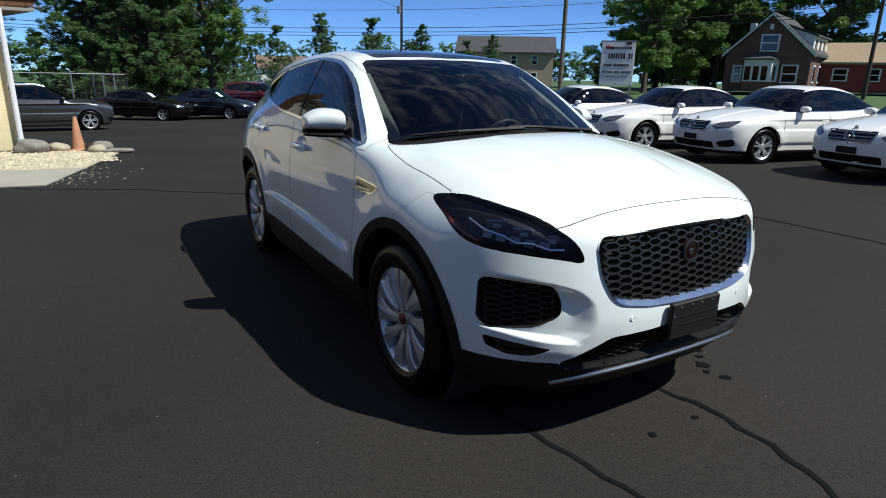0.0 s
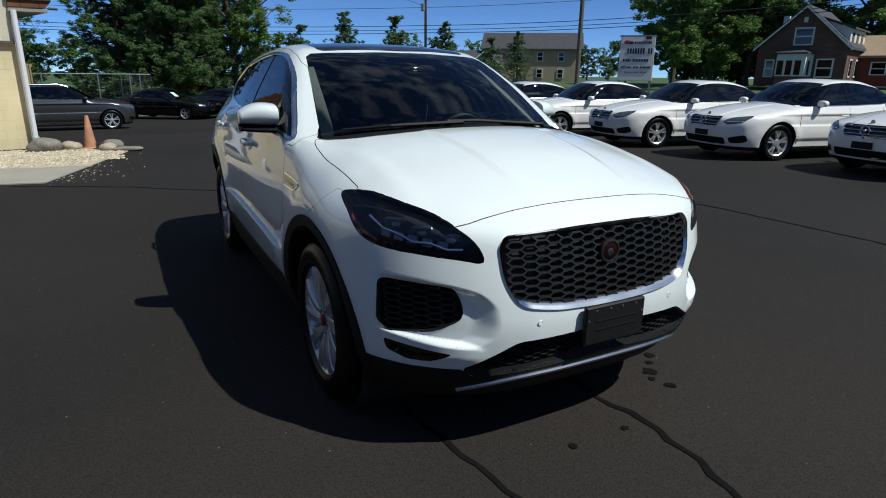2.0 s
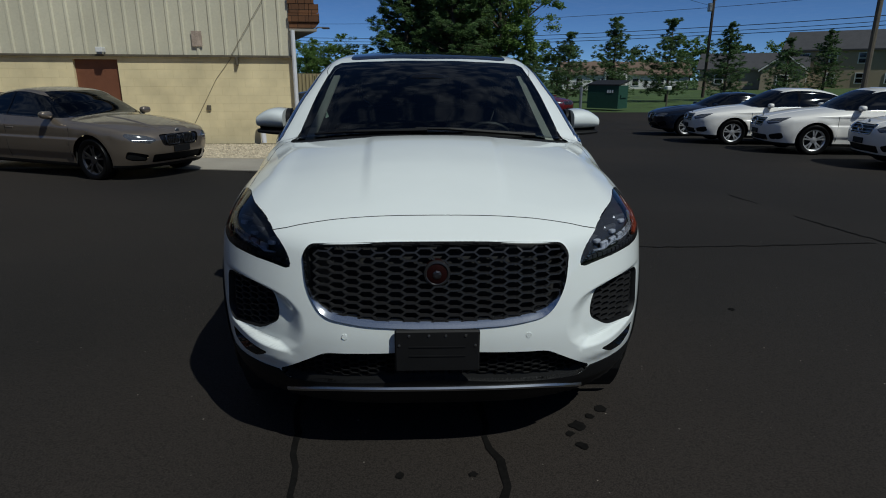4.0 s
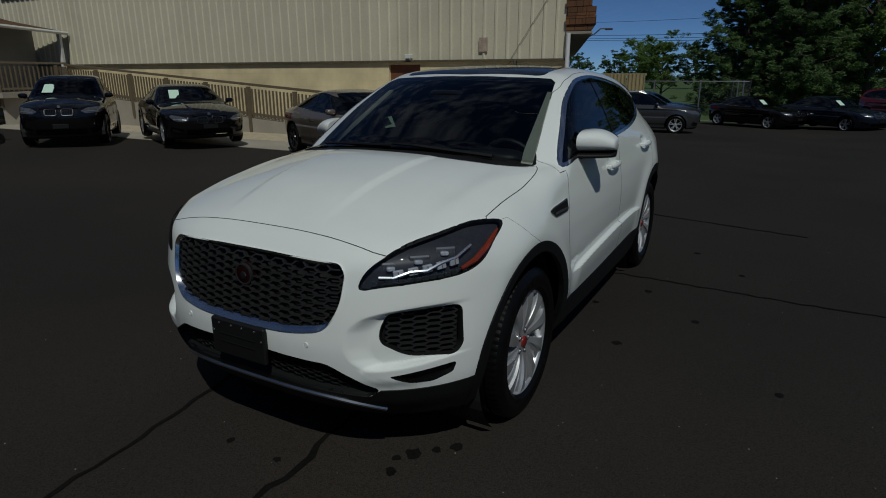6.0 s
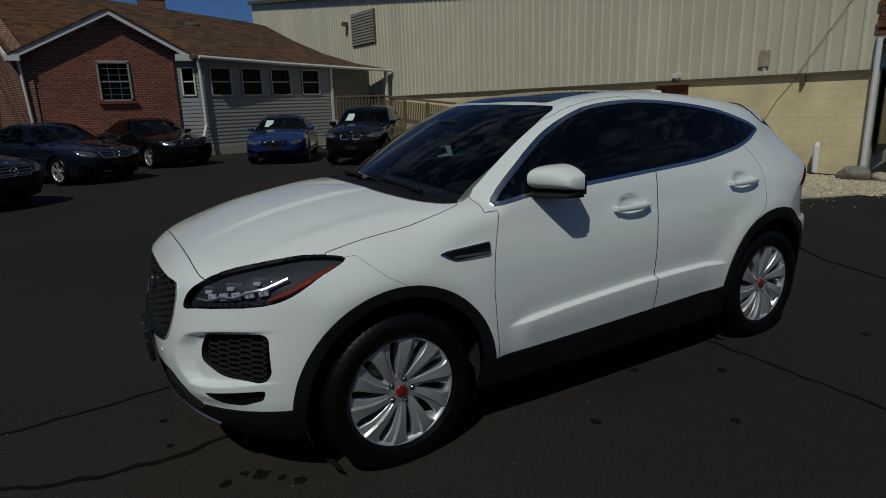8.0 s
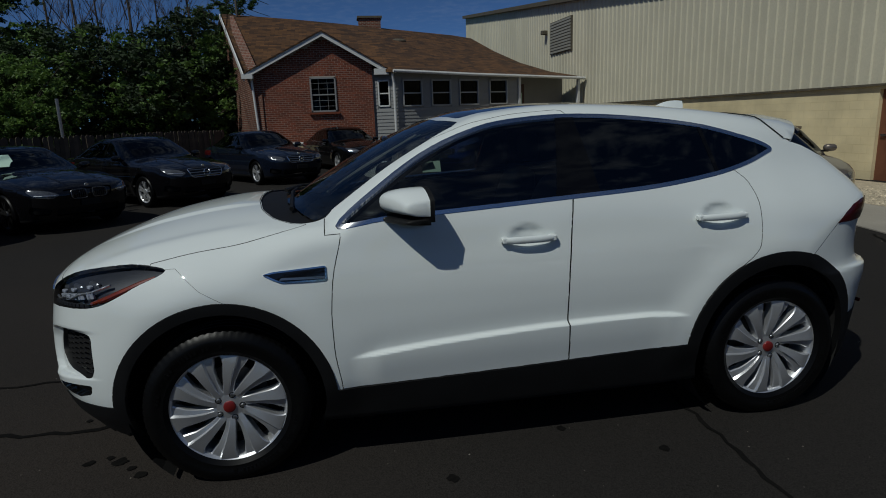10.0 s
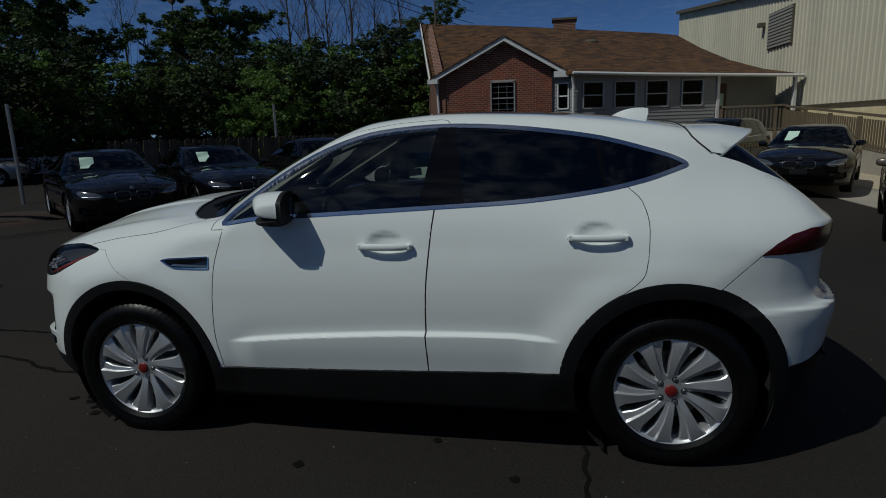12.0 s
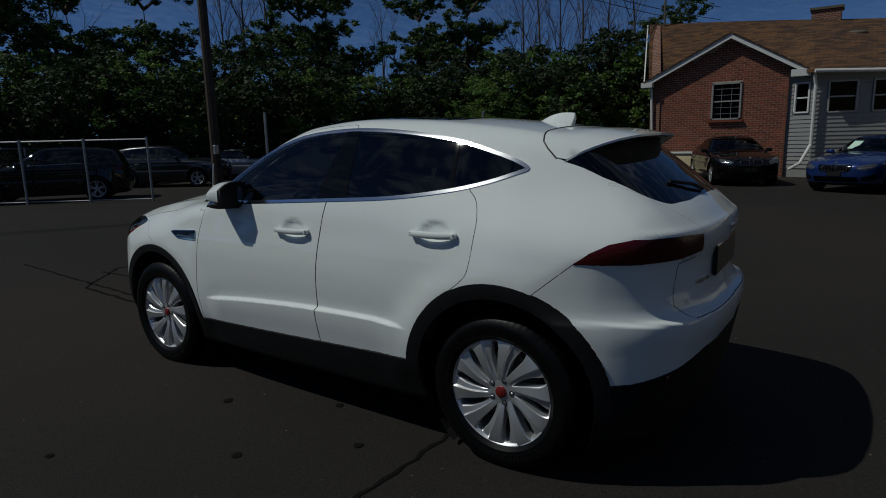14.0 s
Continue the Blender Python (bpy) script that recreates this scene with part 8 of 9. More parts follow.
def crown_mesh(name, centres, leaves, size, material, seed, flat=0.8, slim=0.6, twigs=6):
    """Very many small leaves on twigs that cluster round the given centres (x, y, z, radius)."""
    r = np.random.RandomState(seed)

    def ball(n):
        d = r.normal(size=(n, 3))
        return d / np.linalg.norm(d, axis=1)[:, None]

    c = np.repeat(np.array(centres), twigs, 0)
    c[:, :3] += ball(len(c)) * c[:, 3:4] * r.uniform(0.35, 1.0, (len(c), 1)) * np.array((1, 1, flat))
    c[:, 3] *= r.uniform(0.25, 0.55, len(c))
    c = np.repeat(c, max(1, leaves // len(c)), 0)
    n = len(c)
    p = c[:, :3] + ball(n) * c[:, 3:4] * r.uniform(0.1, 1.0, (n, 1)) ** 0.7 * np.array((1, 1, flat * 0.8))
    u = ball(n)
    u[:, 2] *= 0.6
    v = np.cross(u, ball(n))
    v /= np.linalg.norm(v, axis=1)[:, None]
    s = size * r.uniform(0.55, 1.35, (n, 1))
    verts = np.stack([p - u * s - v * s * slim * 0.5, p + v * s * slim, p + u * s], 1).reshape(-1, 3)
    faces = np.arange(n * 3).reshape(-1, 3)
    me = bpy.data.meshes.new(name)
    me.from_pydata(verts.tolist(), [], faces.tolist())
    me.materials.append(material)
    return me


def leafy_tree(h, spread, seed, label, leaf=LEAF, leaves=5200, size=0.17, bare=False, low=0.3, clump=0.30):
    """A broad tree: tapering trunk, forking limbs, leaves in clumps at the limb ends."""
    r = random.Random(seed)
    bm = bmesh.new()
    base = h * low
    lean = Vector((r.uniform(-0.05, 0.05), r.uniform(-0.05, 0.05), 1))
    trunk = [Vector((0, 0, -0.2)) + lean * t * h * 0.8 + Vector((r.uniform(-1, 1), r.uniform(-1, 1), 0)) * 0.02 * h * t for t in (0, 0.08, 0.25, 0.45, 0.65, 0.85, 1.0)]
    w = 0.018 * h + 0.05
    add_tube(bm, trunk, [w * 1.5, w, w * 0.85, w * 0.65, w * 0.42, w * 0.2, w * 0.08], 8)
    ends = []
    for k in range(13 if not bare else 17):
        t = low + (0.93 - low) * (k / 12 if not bare else k / 16)
        i = min(int(t / 0.8 * 6), 5)
        o = trunk[0].lerp(trunk[-1], min(1.0, t / 0.8 * 0.8 + 0.0) if t < 0.8 else 1.0)
        a = k * 2.4 + r.uniform(-0.5, 0.5)
        reach = spread * (1 - 0.75 * abs(t - 0.5) ** 1.3 * 1.6) * r.uniform(0.7, 1.1) * (0.65 if bare else 1)
        rise = reach * (r.uniform(0.5, 1.0) if not bare else r.uniform(0.9, 1.7))
        tip = o + Vector((math.cos(a) * reach, math.sin(a) * reach, rise))
        bend = o.lerp(tip, 0.5) + Vector((r.uniform(-1, 1), r.uniform(-1, 1), r.uniform(-0.3, 0.6))) * 0.12 * reach
        add_tube(bm, [o, o.lerp(bend, 0.5), bend, tip], [w * 0.40, w * 0.30, w * 0.2, w * 0.05], 5)
        ends += [(tip, 1.0), (bend, 0.8)]
        for _ in range(3 if not bare else 6):
            q = (bend if r.random() < 0.6 else o.lerp(bend, 0.6)).lerp(tip, r.uniform(0, 0.7))
            e = q + Vector((r.uniform(-1, 1), r.uniform(-1, 1), r.uniform(-0.1, 1.0) if not bare else r.uniform(0.3, 1.4))) * reach * 0.45
            add_tube(bm, [q, q.lerp(e, 0.5) + Vector((0, 0, 0.05 * reach)), e], [w * 0.13, w * 0.08, w * 0.03], 4)
            ends.append((e, 0.8))
    tree = tagged(new("tree"), label, "tree")
    part("trunk", bm, BARK, tree, smooth=True)
    if not bare:
        rad = spread * clump
        cl = [(*p, rad * s * r.uniform(0.7, 1.25)) for p, s in ends]
        me = crown_mesh("crown", cl, leaves, size, leaf, seed)
        ob = new("crown", me)
        ob.parent = tree
    return tree


def bare_tree(h, spread, seed, label):
    """A leafless tree: slender trunk, steep limbs, and fans of thin twigs."""
    r = random.Random(seed)
    bm = bmesh.new()
    w = 0.008 * h + 0.03
    top = Vector((r.uniform(-0.5, 0.5), r.uniform(-0.5, 0.5), h))
    trunk = [Vector((0, 0, -0.2)), Vector((0.1, 0.05, h * 0.3)), Vector((0, 0.1, h * 0.6)).lerp(top, 0.2), top]
    add_tube(bm, trunk, [w, w * 0.75, w * 0.4, w * 0.05], 6)

    def grow(o, way, ln, thick, level):
        side = Vector((r.uniform(-1, 1), r.uniform(-1, 1), 0.2)) * ln * 0.10
        tip = o + way * ln
        mid = o.lerp(tip, 0.5) + side
        add_tube(bm, [o, mid, tip], [thick, thick * 0.65, thick * 0.15], 4 if level < 2 else 3)
        if level < 3:
            for k in range((5, 4, 3)[level]):
                f = r.uniform(0.25, 0.95)
                q = o.lerp(mid, f * 2) if f < 0.5 else mid.lerp(tip, f * 2 - 1)
                d = (way + Vector((r.uniform(-1, 1), r.uniform(-1, 1), r.uniform(-0.1, 0.7))) * 0.6).normalized()
                grow(q, d, ln * r.uniform(0.35, 0.55), max(thick * 0.42, 0.005), level + 1)

    for k in range(12):
        f = 0.28 + 0.66 * k / 11
        o = trunk[0].lerp(trunk[-1], f)
        a = k * 2.4 + r.uniform(-0.4, 0.4)
        d = Vector((math.cos(a) * 0.55, math.sin(a) * 0.55, 1.0)).normalized()
        grow(o, d, spread * (1.35 - 0.9 * f) * r.uniform(0.8, 1.2), w * 0.34 * (1.15 - f * 0.7), 0)
    tree = tagged(new("tree"), label, "tree")
    part("trunk", bm, BARK, tree, smooth=True)
    return tree


def pine_tree(h, spread, seed, label, leaf=NEEDLE, leaves=6500, size=0.16, low=0.08, gaps=0.0):
    """A conifer: straight trunk, whorls of drooping limbs, sprays of needles along them."""
    r = random.Random(seed)
    bm = bmesh.new()
    w = 0.014 * h + 0.04
    add_tube(bm, [(0, 0, -0.2), (0, 0, h * 0.5), (0, 0, h)], [w, w * 0.6, w * 0.06], 8)
    cl = []
    tiers = int(h / 0.45)
    for k in range(tiers):
        t = low + (0.99 - low) * k / (tiers - 1)
        if r.random() < gaps:
            continue
        reach = spread * (1 - t) ** 0.75 * r.uniform(0.7, 1.15) + 0.12
        for j in range(6):
            a = j * math.tau / 6 + k * 0.7 + r.uniform(-0.3, 0.3)
            ln = reach * r.uniform(0.65, 1.1)
            tj = min(0.985, max(low, t + r.uniform(-0.6, 0.6) * 0.55 / h * 1.6))
            o = Vector((0, 0, h * tj))
            tip = o + Vector((math.cos(a) * ln, math.sin(a) * ln, ln * r.uniform(-0.05, 0.45)))
            mid = o.lerp(tip, 0.55) - Vector((0, 0, 0.05 * ln))
            add_tube(bm, [o, mid, tip], [w * 0.22, w * 0.14, w * 0.04], 4)
            for s in (0.35, 0.6, 0.8, 1.0):
                q = o.lerp(mid, s / 0.55) if s < 0.55 else mid.lerp(tip, (s - 0.55) / 0.45)
                cl.append((*q, 0.16 * ln + 0.16))
    tree = tagged(new("pine_tree"), label, "tree")
    part("trunk", bm, BARK, tree, smooth=True)
    ob = new("crown", crown_mesh("crown", cl, leaves, size, leaf, seed, 0.85, 0.2, 2))
    ob.parent = tree
    return tree


def plant(kinds, places, seed, group):
    """Sets copies of a few grown trees at places (x, y, scale)."""
    r = random.Random(seed)
    for k, (x, y, s) in enumerate(places):
        src = kinds[k % len(kinds)]
        m = pose(x, y, lie(x, y), 0, 0, r.uniform(0, 360)) @ Matrix.Diagonal((s * r.uniform(0.92, 1.08), s * r.uniform(0.92, 1.08), s, 1))
        if src.get("used"):
            ob = copy_thing(src, m)
            ob.matrix_basis = m
        else:
            ob = src
            ob.matrix_basis = m
            src["used"] = 1
        ob["group"] = group


# tall pines beyond the fence
pines = [pine_tree(15, 4.6, 21, "tall dark green pine beyond the fence", leaves=120000, size=0.17, low=0.03), pine_tree(13.5, 4.2, 22, "dense dark pine beyond the fence", leaves=110000, size=0.17, low=0.03)]
plant(pines, [(-1.0, 41.5, 0.92), (2.2, 38.5, 1.0), (4.4, 41.5, 1.0), (0.6, 45.0, 1.05), (3.4, 46.0, 1.05)], 1, "pines beyond the fence")
oaks = [leafy_tree(11, 4.0, 31, "broad green tree in full leaf", leaves=26000, size=0.13), leafy_tree(12, 4.6, 32, "large green tree in full leaf", leaves=28000, size=0.13)]
plant(oaks, [(5.9, 39.5, 0.95), (-6.6, 45.0, 0.42), (-12.0, 62.0, 0.55)], 2, "trees beyond the lot")
young = [pine_tree(5.9, 2.5, 41, "young open conifer by the road", NEEDLE_SOFT, 13000, 0.17, 0.10, 0.08), pine_tree(6.6, 2.7, 42, "young conifer with layered limbs", NEEDLE_SOFT, 13500, 0.17, 0.10, 0.08)]
plant(young, [(12.2, 46.5, 0.92), (15.8, 46.0, 1.0), (20.6, 46.5, 1.08), (25.5, 46.5, 0.92), (33.0, 50.5, 0.85), (43.0, 60.0, 0.95), (9.9, 52.0, 0.85)], 3, "young conifers by the road")
big = [leafy_tree(17, 6.8, 51, "large spreading tree behind the sign", leaves=60000, size=0.22, low=0.14, clump=0.34), leafy_tree(16, 6.2, 52, "tall leafy tree behind the brick house", LEAF, leaves=60000, size=0.22, low=0.08, clump=0.34)]
plant(big, [(48.5, 40.5, 0.80), (56.0, 42.0, 0.80), (63.5, 43.0, 0.9), (68.0, 44.0, 1.05), (74.0, 36.0, 1.1), (80.0, 28.0, 1.1), (78.0, 18.0, 1.1), (72.0, 50.0, 1.0), (88, 12, 1.1), (64, 52, 0.9)], 4, "large trees by the road")
# distant line of woods all round the north
far = [leafy_tree(9, 4.5, 61, "distant leafy tree on the skyline", LEAF_DARK, leaves=6000, size=0.30, low=0.08), leafy_tree(8, 4.8, 62, "distant round tree on the skyline", LEAF, leaves=6000, size=0.30, low=0.08)]
r = random.Random(9)
plant(far, [(-30 + 7.5 * k + r.uniform(-2, 2), 128 + r.uniform(-10, 10) - 0.35 * max(0, k - 6) ** 1.6, r.uniform(0.7, 1.0)) for k in range(24)], 5, "distant woods")
plant(far, [(-34 - 8 * k + r.uniform(-2, 2), 100 + r.uniform(-12, 12), r.uniform(0.6, 0.85)) for k in range(8)], 18, "distant woods")
plant(far, [(44 + 3.6 * k + r.uniform(-1, 1), 66 - 2.6 * k + r.uniform(-2, 2), r.uniform(0.42, 0.6)) for k in range(4, 9)], 19, "hedge beyond the road")
plant(far, [(76 + r.uniform(0, 16), 10 + 4.5 * k, r.uniform(0.75, 1.0)) for k in range(8)], 15, "thicket behind the brick house")


def ring(azimuth, d):
    """A place at a bearing and distance from the car."""
    a = radians(azimuth)
    return 3 + d * math.cos(a), 2 + d * math.sin(a)


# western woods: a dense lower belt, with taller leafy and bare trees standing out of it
# lower belt wears the darkened leaves, its self-shadow put into the colour
low_wood = [leafy_tree(8, 3.6, 71, "dark leafy tree in the wood", LEAF_SHADED, leaves=15000, size=0.13, low=0.06), leafy_tree(7.4, 3.3, 72, "dense dark tree in the wood", LEAF_SHADED, leaves=14000, size=0.13, low=0.06)]
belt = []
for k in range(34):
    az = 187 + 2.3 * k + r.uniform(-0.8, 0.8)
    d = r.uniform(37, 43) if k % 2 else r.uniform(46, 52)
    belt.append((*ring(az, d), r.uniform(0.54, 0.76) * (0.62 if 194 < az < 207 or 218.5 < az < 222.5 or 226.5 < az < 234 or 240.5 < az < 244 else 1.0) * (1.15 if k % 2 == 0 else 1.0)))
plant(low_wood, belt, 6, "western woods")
tall = [leafy_tree(12, 3.6, 73, "tall tree with an open leafy crown", LEAF_DARK, leaves=24000, size=0.13, low=0.30, clump=0.27), leafy_tree(11, 3.2, 74, "slender leafy tree above the wood", LEAF_DARK, leaves=20000, size=0.13, low=0.34, clump=0.27)]
plant(tall, [(*ring(az, d), s) for az, d, s in ((251, 38, 1.10), (245, 38, 1.00), (239, 37, 0.95), (226.5, 37, 1.0), (224.6, 39, 0.98), (215.4, 37, 1.0), (211.4, 39, 0.98), (193.5, 42, 0.90), (255, 40, 1.1))], 16, "tall trees in the western woods")
# first bush takes the same shade-darkened leaf colour
bushes = [leafy_tree(4.2, 2.6, 81, "dense dark bush at the wood's edge", LEAF_SHADED, leaves=9000, size=0.10, low=0.03), leafy_tree(3.6, 2.3, 82, "leafy green bush by the fence", LEAF, leaves=8500, size=0.10, low=0.03)]
line = []
for k in range(40):
    a = radians(190 + 1.76 * k + r.uniform(-1, 1))
    d = r.uniform(29, 34)
    line.append((3 + d * math.cos(a), d * math.sin(a), r.uniform(0.9, 1.4)))
plant(bushes, [(-25.0, -8.6, 1.05), (-22.5, -12.2, 1.0), *line], 7, "bushes at the wood's edge")
bare = [bare_tree(14, 4.2, 91, "bare grey tree without leaves"), bare_tree(13, 3.8, 92, "slender bare tree without leaves")]
plant(bare, [(*ring(az, d), s) for az, d, s in ((196.0, 38, 0.86), (198.3, 40, 0.90), (200.6, 38, 0.92), (202.5, 41, 0.95), (204.4, 38, 0.92), (206.0, 41, 0.98), (229.2, 41, 1.0), (231.5, 43, 1.05), (233.2, 40, 0.95), (245.8, 42, 1.0), (248.3, 44, 1.0), (219.0, 44, 0.85))], 8, "bare trees")
# unseen woods on the far sides of the lot, added to darken the reflections
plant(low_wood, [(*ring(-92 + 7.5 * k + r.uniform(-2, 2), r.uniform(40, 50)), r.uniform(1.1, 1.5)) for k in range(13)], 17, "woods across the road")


# ---------------------------------------------------------------- poles, wires, fences, sign
TIMBER = mat("pole_timber", (0.055, 0.040, 0.030), 0.9, vary=0.35, scale=4, fine=40, bump_by=0.006)
GALV = mat("galvanised_steel", (0.36, 0.37, 0.38), 0.45, metal=0.8, vary=0.1)
WIRE = mat("black_cable", (0.01, 0.01, 0.01), 0.6)
BOARD = mat("weathered_boards", (0.085, 0.066, 0.048), 0.9, vary=0.4, scale=3, fine=50, random_by=0.3)
SIGN_WHITE = mat("sign_face", (0.72, 0.72, 0.70), 0.4, vary=0.03)
INK = mat("sign_ink", (0.02, 0.02, 0.022), 0.5)
SIGN_RED = mat("sign_red", (0.35, 0.03, 0.03), 0.5)
CONE_ORANGE = mat("faded_orange", (0.42, 0.20, 0.11), 0.7, vary=0.2, scale=6)
GREEN_STEEL = mat("green_steel", (0.015, 0.06, 0.04), 0.6, vary=0.2)


def utility_pole(x, y, h, rad, label, arms=True, material=TIMBER):
    z = lie(x, y)
    pole = tagged(part("utility_pole", tube([(x, y, z - 0.3), (x, y, z + h * 0.5), (x, y, z + h)], [rad, rad * 0.85, rad * 0.7], 10), material, smooth=True), label, "pole")
    if arms:
        part("transformer", lathe([(0, 0.0), (0.2, 0.0), (0.22, 0.1), (0.22, 0.7), (0.0, 0.75)], 14, Matrix.Translation((x - 0.3, y, z + h * 0.55)) @ pose(0, 0, 0, 0, -90, 0)), GALV, pole)
        part("bracket", box((x, y, z + h * 0.62), (0.5, 0.06, 0.06)), GALV, pole)
    return pole


utility_pole(27.0, 53.5, 14, 0.15, "dark timber utility pole by the road")
utility_pole(12.5, 12.75, 9.5, 0.085, "dark steel lamp pole behind the white saloons", False, TRIM_DARK)
utility_pole(52.0, 21.2, 11, 0.17, "timber utility pole beside the brick house", False)
near_pole = utility_pole(-5.85, -10.2, 11, 0.125, "dark timber utility pole in a mulch island", False)
part("meter_box", box((-5.78, -10.08, 1.42), (0.10, 0.10, 0.22), bevel=0.01), GALV, near_pole)
part("guy_guard", tube([(-5.2, -9.6, 0.0), (-5.55, -9.9, 1.1)], 0.02, 6), GALV, near_pole)
tagged(part("mulch_island", blob((-6.0, -10.2, -0.12), (2.2, 1.3, 0.28), p=2.0, n=(28, 10)), MULCH, smooth=True), "low mound of dark bark mulch round the pole", "mulch", kind="structure")
tagged(part("steel_post", tube([(-9.4, -12.6, 0), (-9.4, -12.6, 2.5)], 0.045, 8), GALV), "thin grey steel post before the woods", "post")
tagged(part("steel_post", tube([(-17.0, -9.2, 0), (-17.0, -9.2, 2.6)], 0.05, 8), GALV), "thin grey steel post by the board fence", "post")


def cable(a, b, sag, rad, label="sagging black overhead cable between poles"):
    a, b = Vector(a), Vector(b)
    pts = [a.lerp(b, t) - Vector((0, 0, sag * 4 * t * (1 - t))) for t in [i / 14 for i in range(15)]]
    tagged(part("overhead_cable", tube(pts, rad, 5), WIRE), label, "cable", "overhead cables")


for dz, rad in ((8.2, 0.02), (6.5, 0.03), (6.1, 0.025), (5.8, 0.03)):
    cable((27.0, 53.5, dz - 0.3), (52.0, 21.2, dz + 1.2), 0.5, rad)
    cable((27.0, 53.5, dz - 0.3), (-30.0, 88.0, dz + 1.0), 0.8, rad)
cable((27.0, 53.5, 8.0), (9.0, 36.0, 9.2), 0.3, 0.015)
for dz in (8.4, 7.9, 7.2, 6.9):
    cable((-5.85, -10.2, dz + 1.0), (-37.0, -4.5, dz + 1.0), 0.6, 0.018)
    cable((-5.85, -10.2, dz + 1.0), (22, -26, dz + 1.0), 0.6, 0.018)

# ---- sale sign: rows of plain bars stand for its lettering
sign = tagged(new("sale_sign"), "white roadside sign with dark lettering and a red mark", "sign")
SG = facing(15.35, 12.9, 0.0, -1.5, -4.0) @ Matrix.Translation((0, 0, 0.375)) @ Matrix.Diagonal((0.87, 1, 0.87, 1))
part("panel", box((0, 0, 1.95), (1.38, 0.12, 1.75), SG, 0.01), SIGN_WHITE, sign)
for x in (-0.62, 0.62):
    part("sign_post", box((x, -0.1, 0.6), (0.09, 0.09, 3.0), SG), GALV, sign)
part("sign_frame", box((0, -0.02, 2.86), (1.46, 0.16, 0.07), SG), GALV, sign)
part("red_mark", blob((-0.42, 0.068, 2.62), (0.13, 0.01, 0.075), SG, p=2, n=(14, 8)), SIGN_RED, sign)
part("dark_mark", blob((-0.27, 0.068, 2.60), (0.11, 0.01, 0.06), SG, p=2, n=(14, 8)), INK, sign)


def bars(parent, m, x0, x1, z, h, count, material, y=0.065, seed=0):
    rr = random.Random(seed)
    step_ = (x1 - x0) / count
    for k in range(count):
        if rr.random() < 0.88:
            part("lettering_bar", box((x0 + step_ * (k + 0.5), y, z), (step_ * rr.uniform(0.55, 0.8), 0.01, h), m), material, parent)


bars(sign, SG, -0.15, 0.55, 2.60, 0.09, 9, INK, seed=1)
bars(sign, SG, -0.62, 0.62, 2.27, 0.22, 12, INK, seed=2)
bars(sign, SG, -0.55, 0.55, 1.90, 0.11, 17, INK, seed=3)
bars(sign, SG, -0.60, 0.60, 1.62, 0.08, 22, INK, seed=4)
bars(sign, SG, -0.45, 0.45, 1.42, 0.04, 26, INK, seed=5)
part("sign_lamp", box((0.42, 0.10, 2.80), (0.22, 0.14, 0.12), SG, 0.02), INK, sign)


NET = mat("dull_wire_net", (0.10, 0.10, 0.10), 0.6, metal=0.3, vary=0.2)


def chain_fence(name, label, pts, h, post_gap=2.4, z0=None):
    """Steel posts, rails and a diamond net."""
    ob = tagged(new(name), label, "fence")
    bm = bmesh.new()
    for (ax, ay), (bx, by) in zip(pts, pts[1:]):
        a = Vector((ax, ay, lie(ax, ay) if z0 is None else z0))
        b = Vector((bx, by, lie(bx, by) if z0 is None else z0))
        n = max(1, round((b - a).length / post_gap))
        for k in range(n + 1):
            p = a.lerp(b, k / n)
            part("post", tube([p, p + Vector((0, 0, h + 0.06))], 0.035, 7), GALV, ob)
        part("top_rail", tube([a + Vector((0, 0, h)), b + Vector((0, 0, h))], 0.024, 6), GALV, ob)
        part("foot_rail", tube([a + Vector((0, 0, 0.08)), b + Vector((0, 0, 0.08))], 0.018, 6), GALV, ob)
        way, ln = (b - a).normalized(), (b - a).length
        gap = 0.16
        for k in range(int((ln + h) / gap)):
            s = k * gap
            for sign_ in (1, -1):
                x0, x1 = (s, s - h) if sign_ > 0 else (s - h, s)
                t0, t1 = 0.0, 1.0
                for lo_, hi_ in ((0.0, ln),):
                    d = x1 - x0
                    ts = sorted(((lo_ - x0) / d, (hi_ - x0) / d))
                    t0, t1 = max(t0, ts[0]), min(t1, ts[1])
                if t1 - t0 > 0.02:
                    p, q = a + way * (x0 + (x1 - x0) * t0) + Vector((0, 0, h * t0)), a + way * (x0 + (x1 - x0) * t1) + Vector((0, 0, h * t1))
                    add_tube(bm, [p, q], 0.0018, 3, cap=False)
    net = part("wire_net", bm, NET, ob, "thin steel wire netting")
    net["kind"] = "stuff"
    return ob


chain_fence("chain_fence", "grey chain-link fence at the north end of the lot", [(-14, 31.6), (0.1, 30.9)], 2.1)
chain_fence("chain_fence", "grey chain-link fence running back to the pines", [(0.1, 30.9), (-1.6, 40.0)], 2.1)
chain_fence("chain_gate", "open chain-link gate of steel pipe behind the parked SUV", [(-6.2, -13.8), (-3.0, -17.8)], 1.75, 1.5)
chain_fence("chain_fence", "grey chain-link fence behind the gate", [(-2.4, -24.0), (-12.5, -26.0), (-24, -25.0)], 1.6)
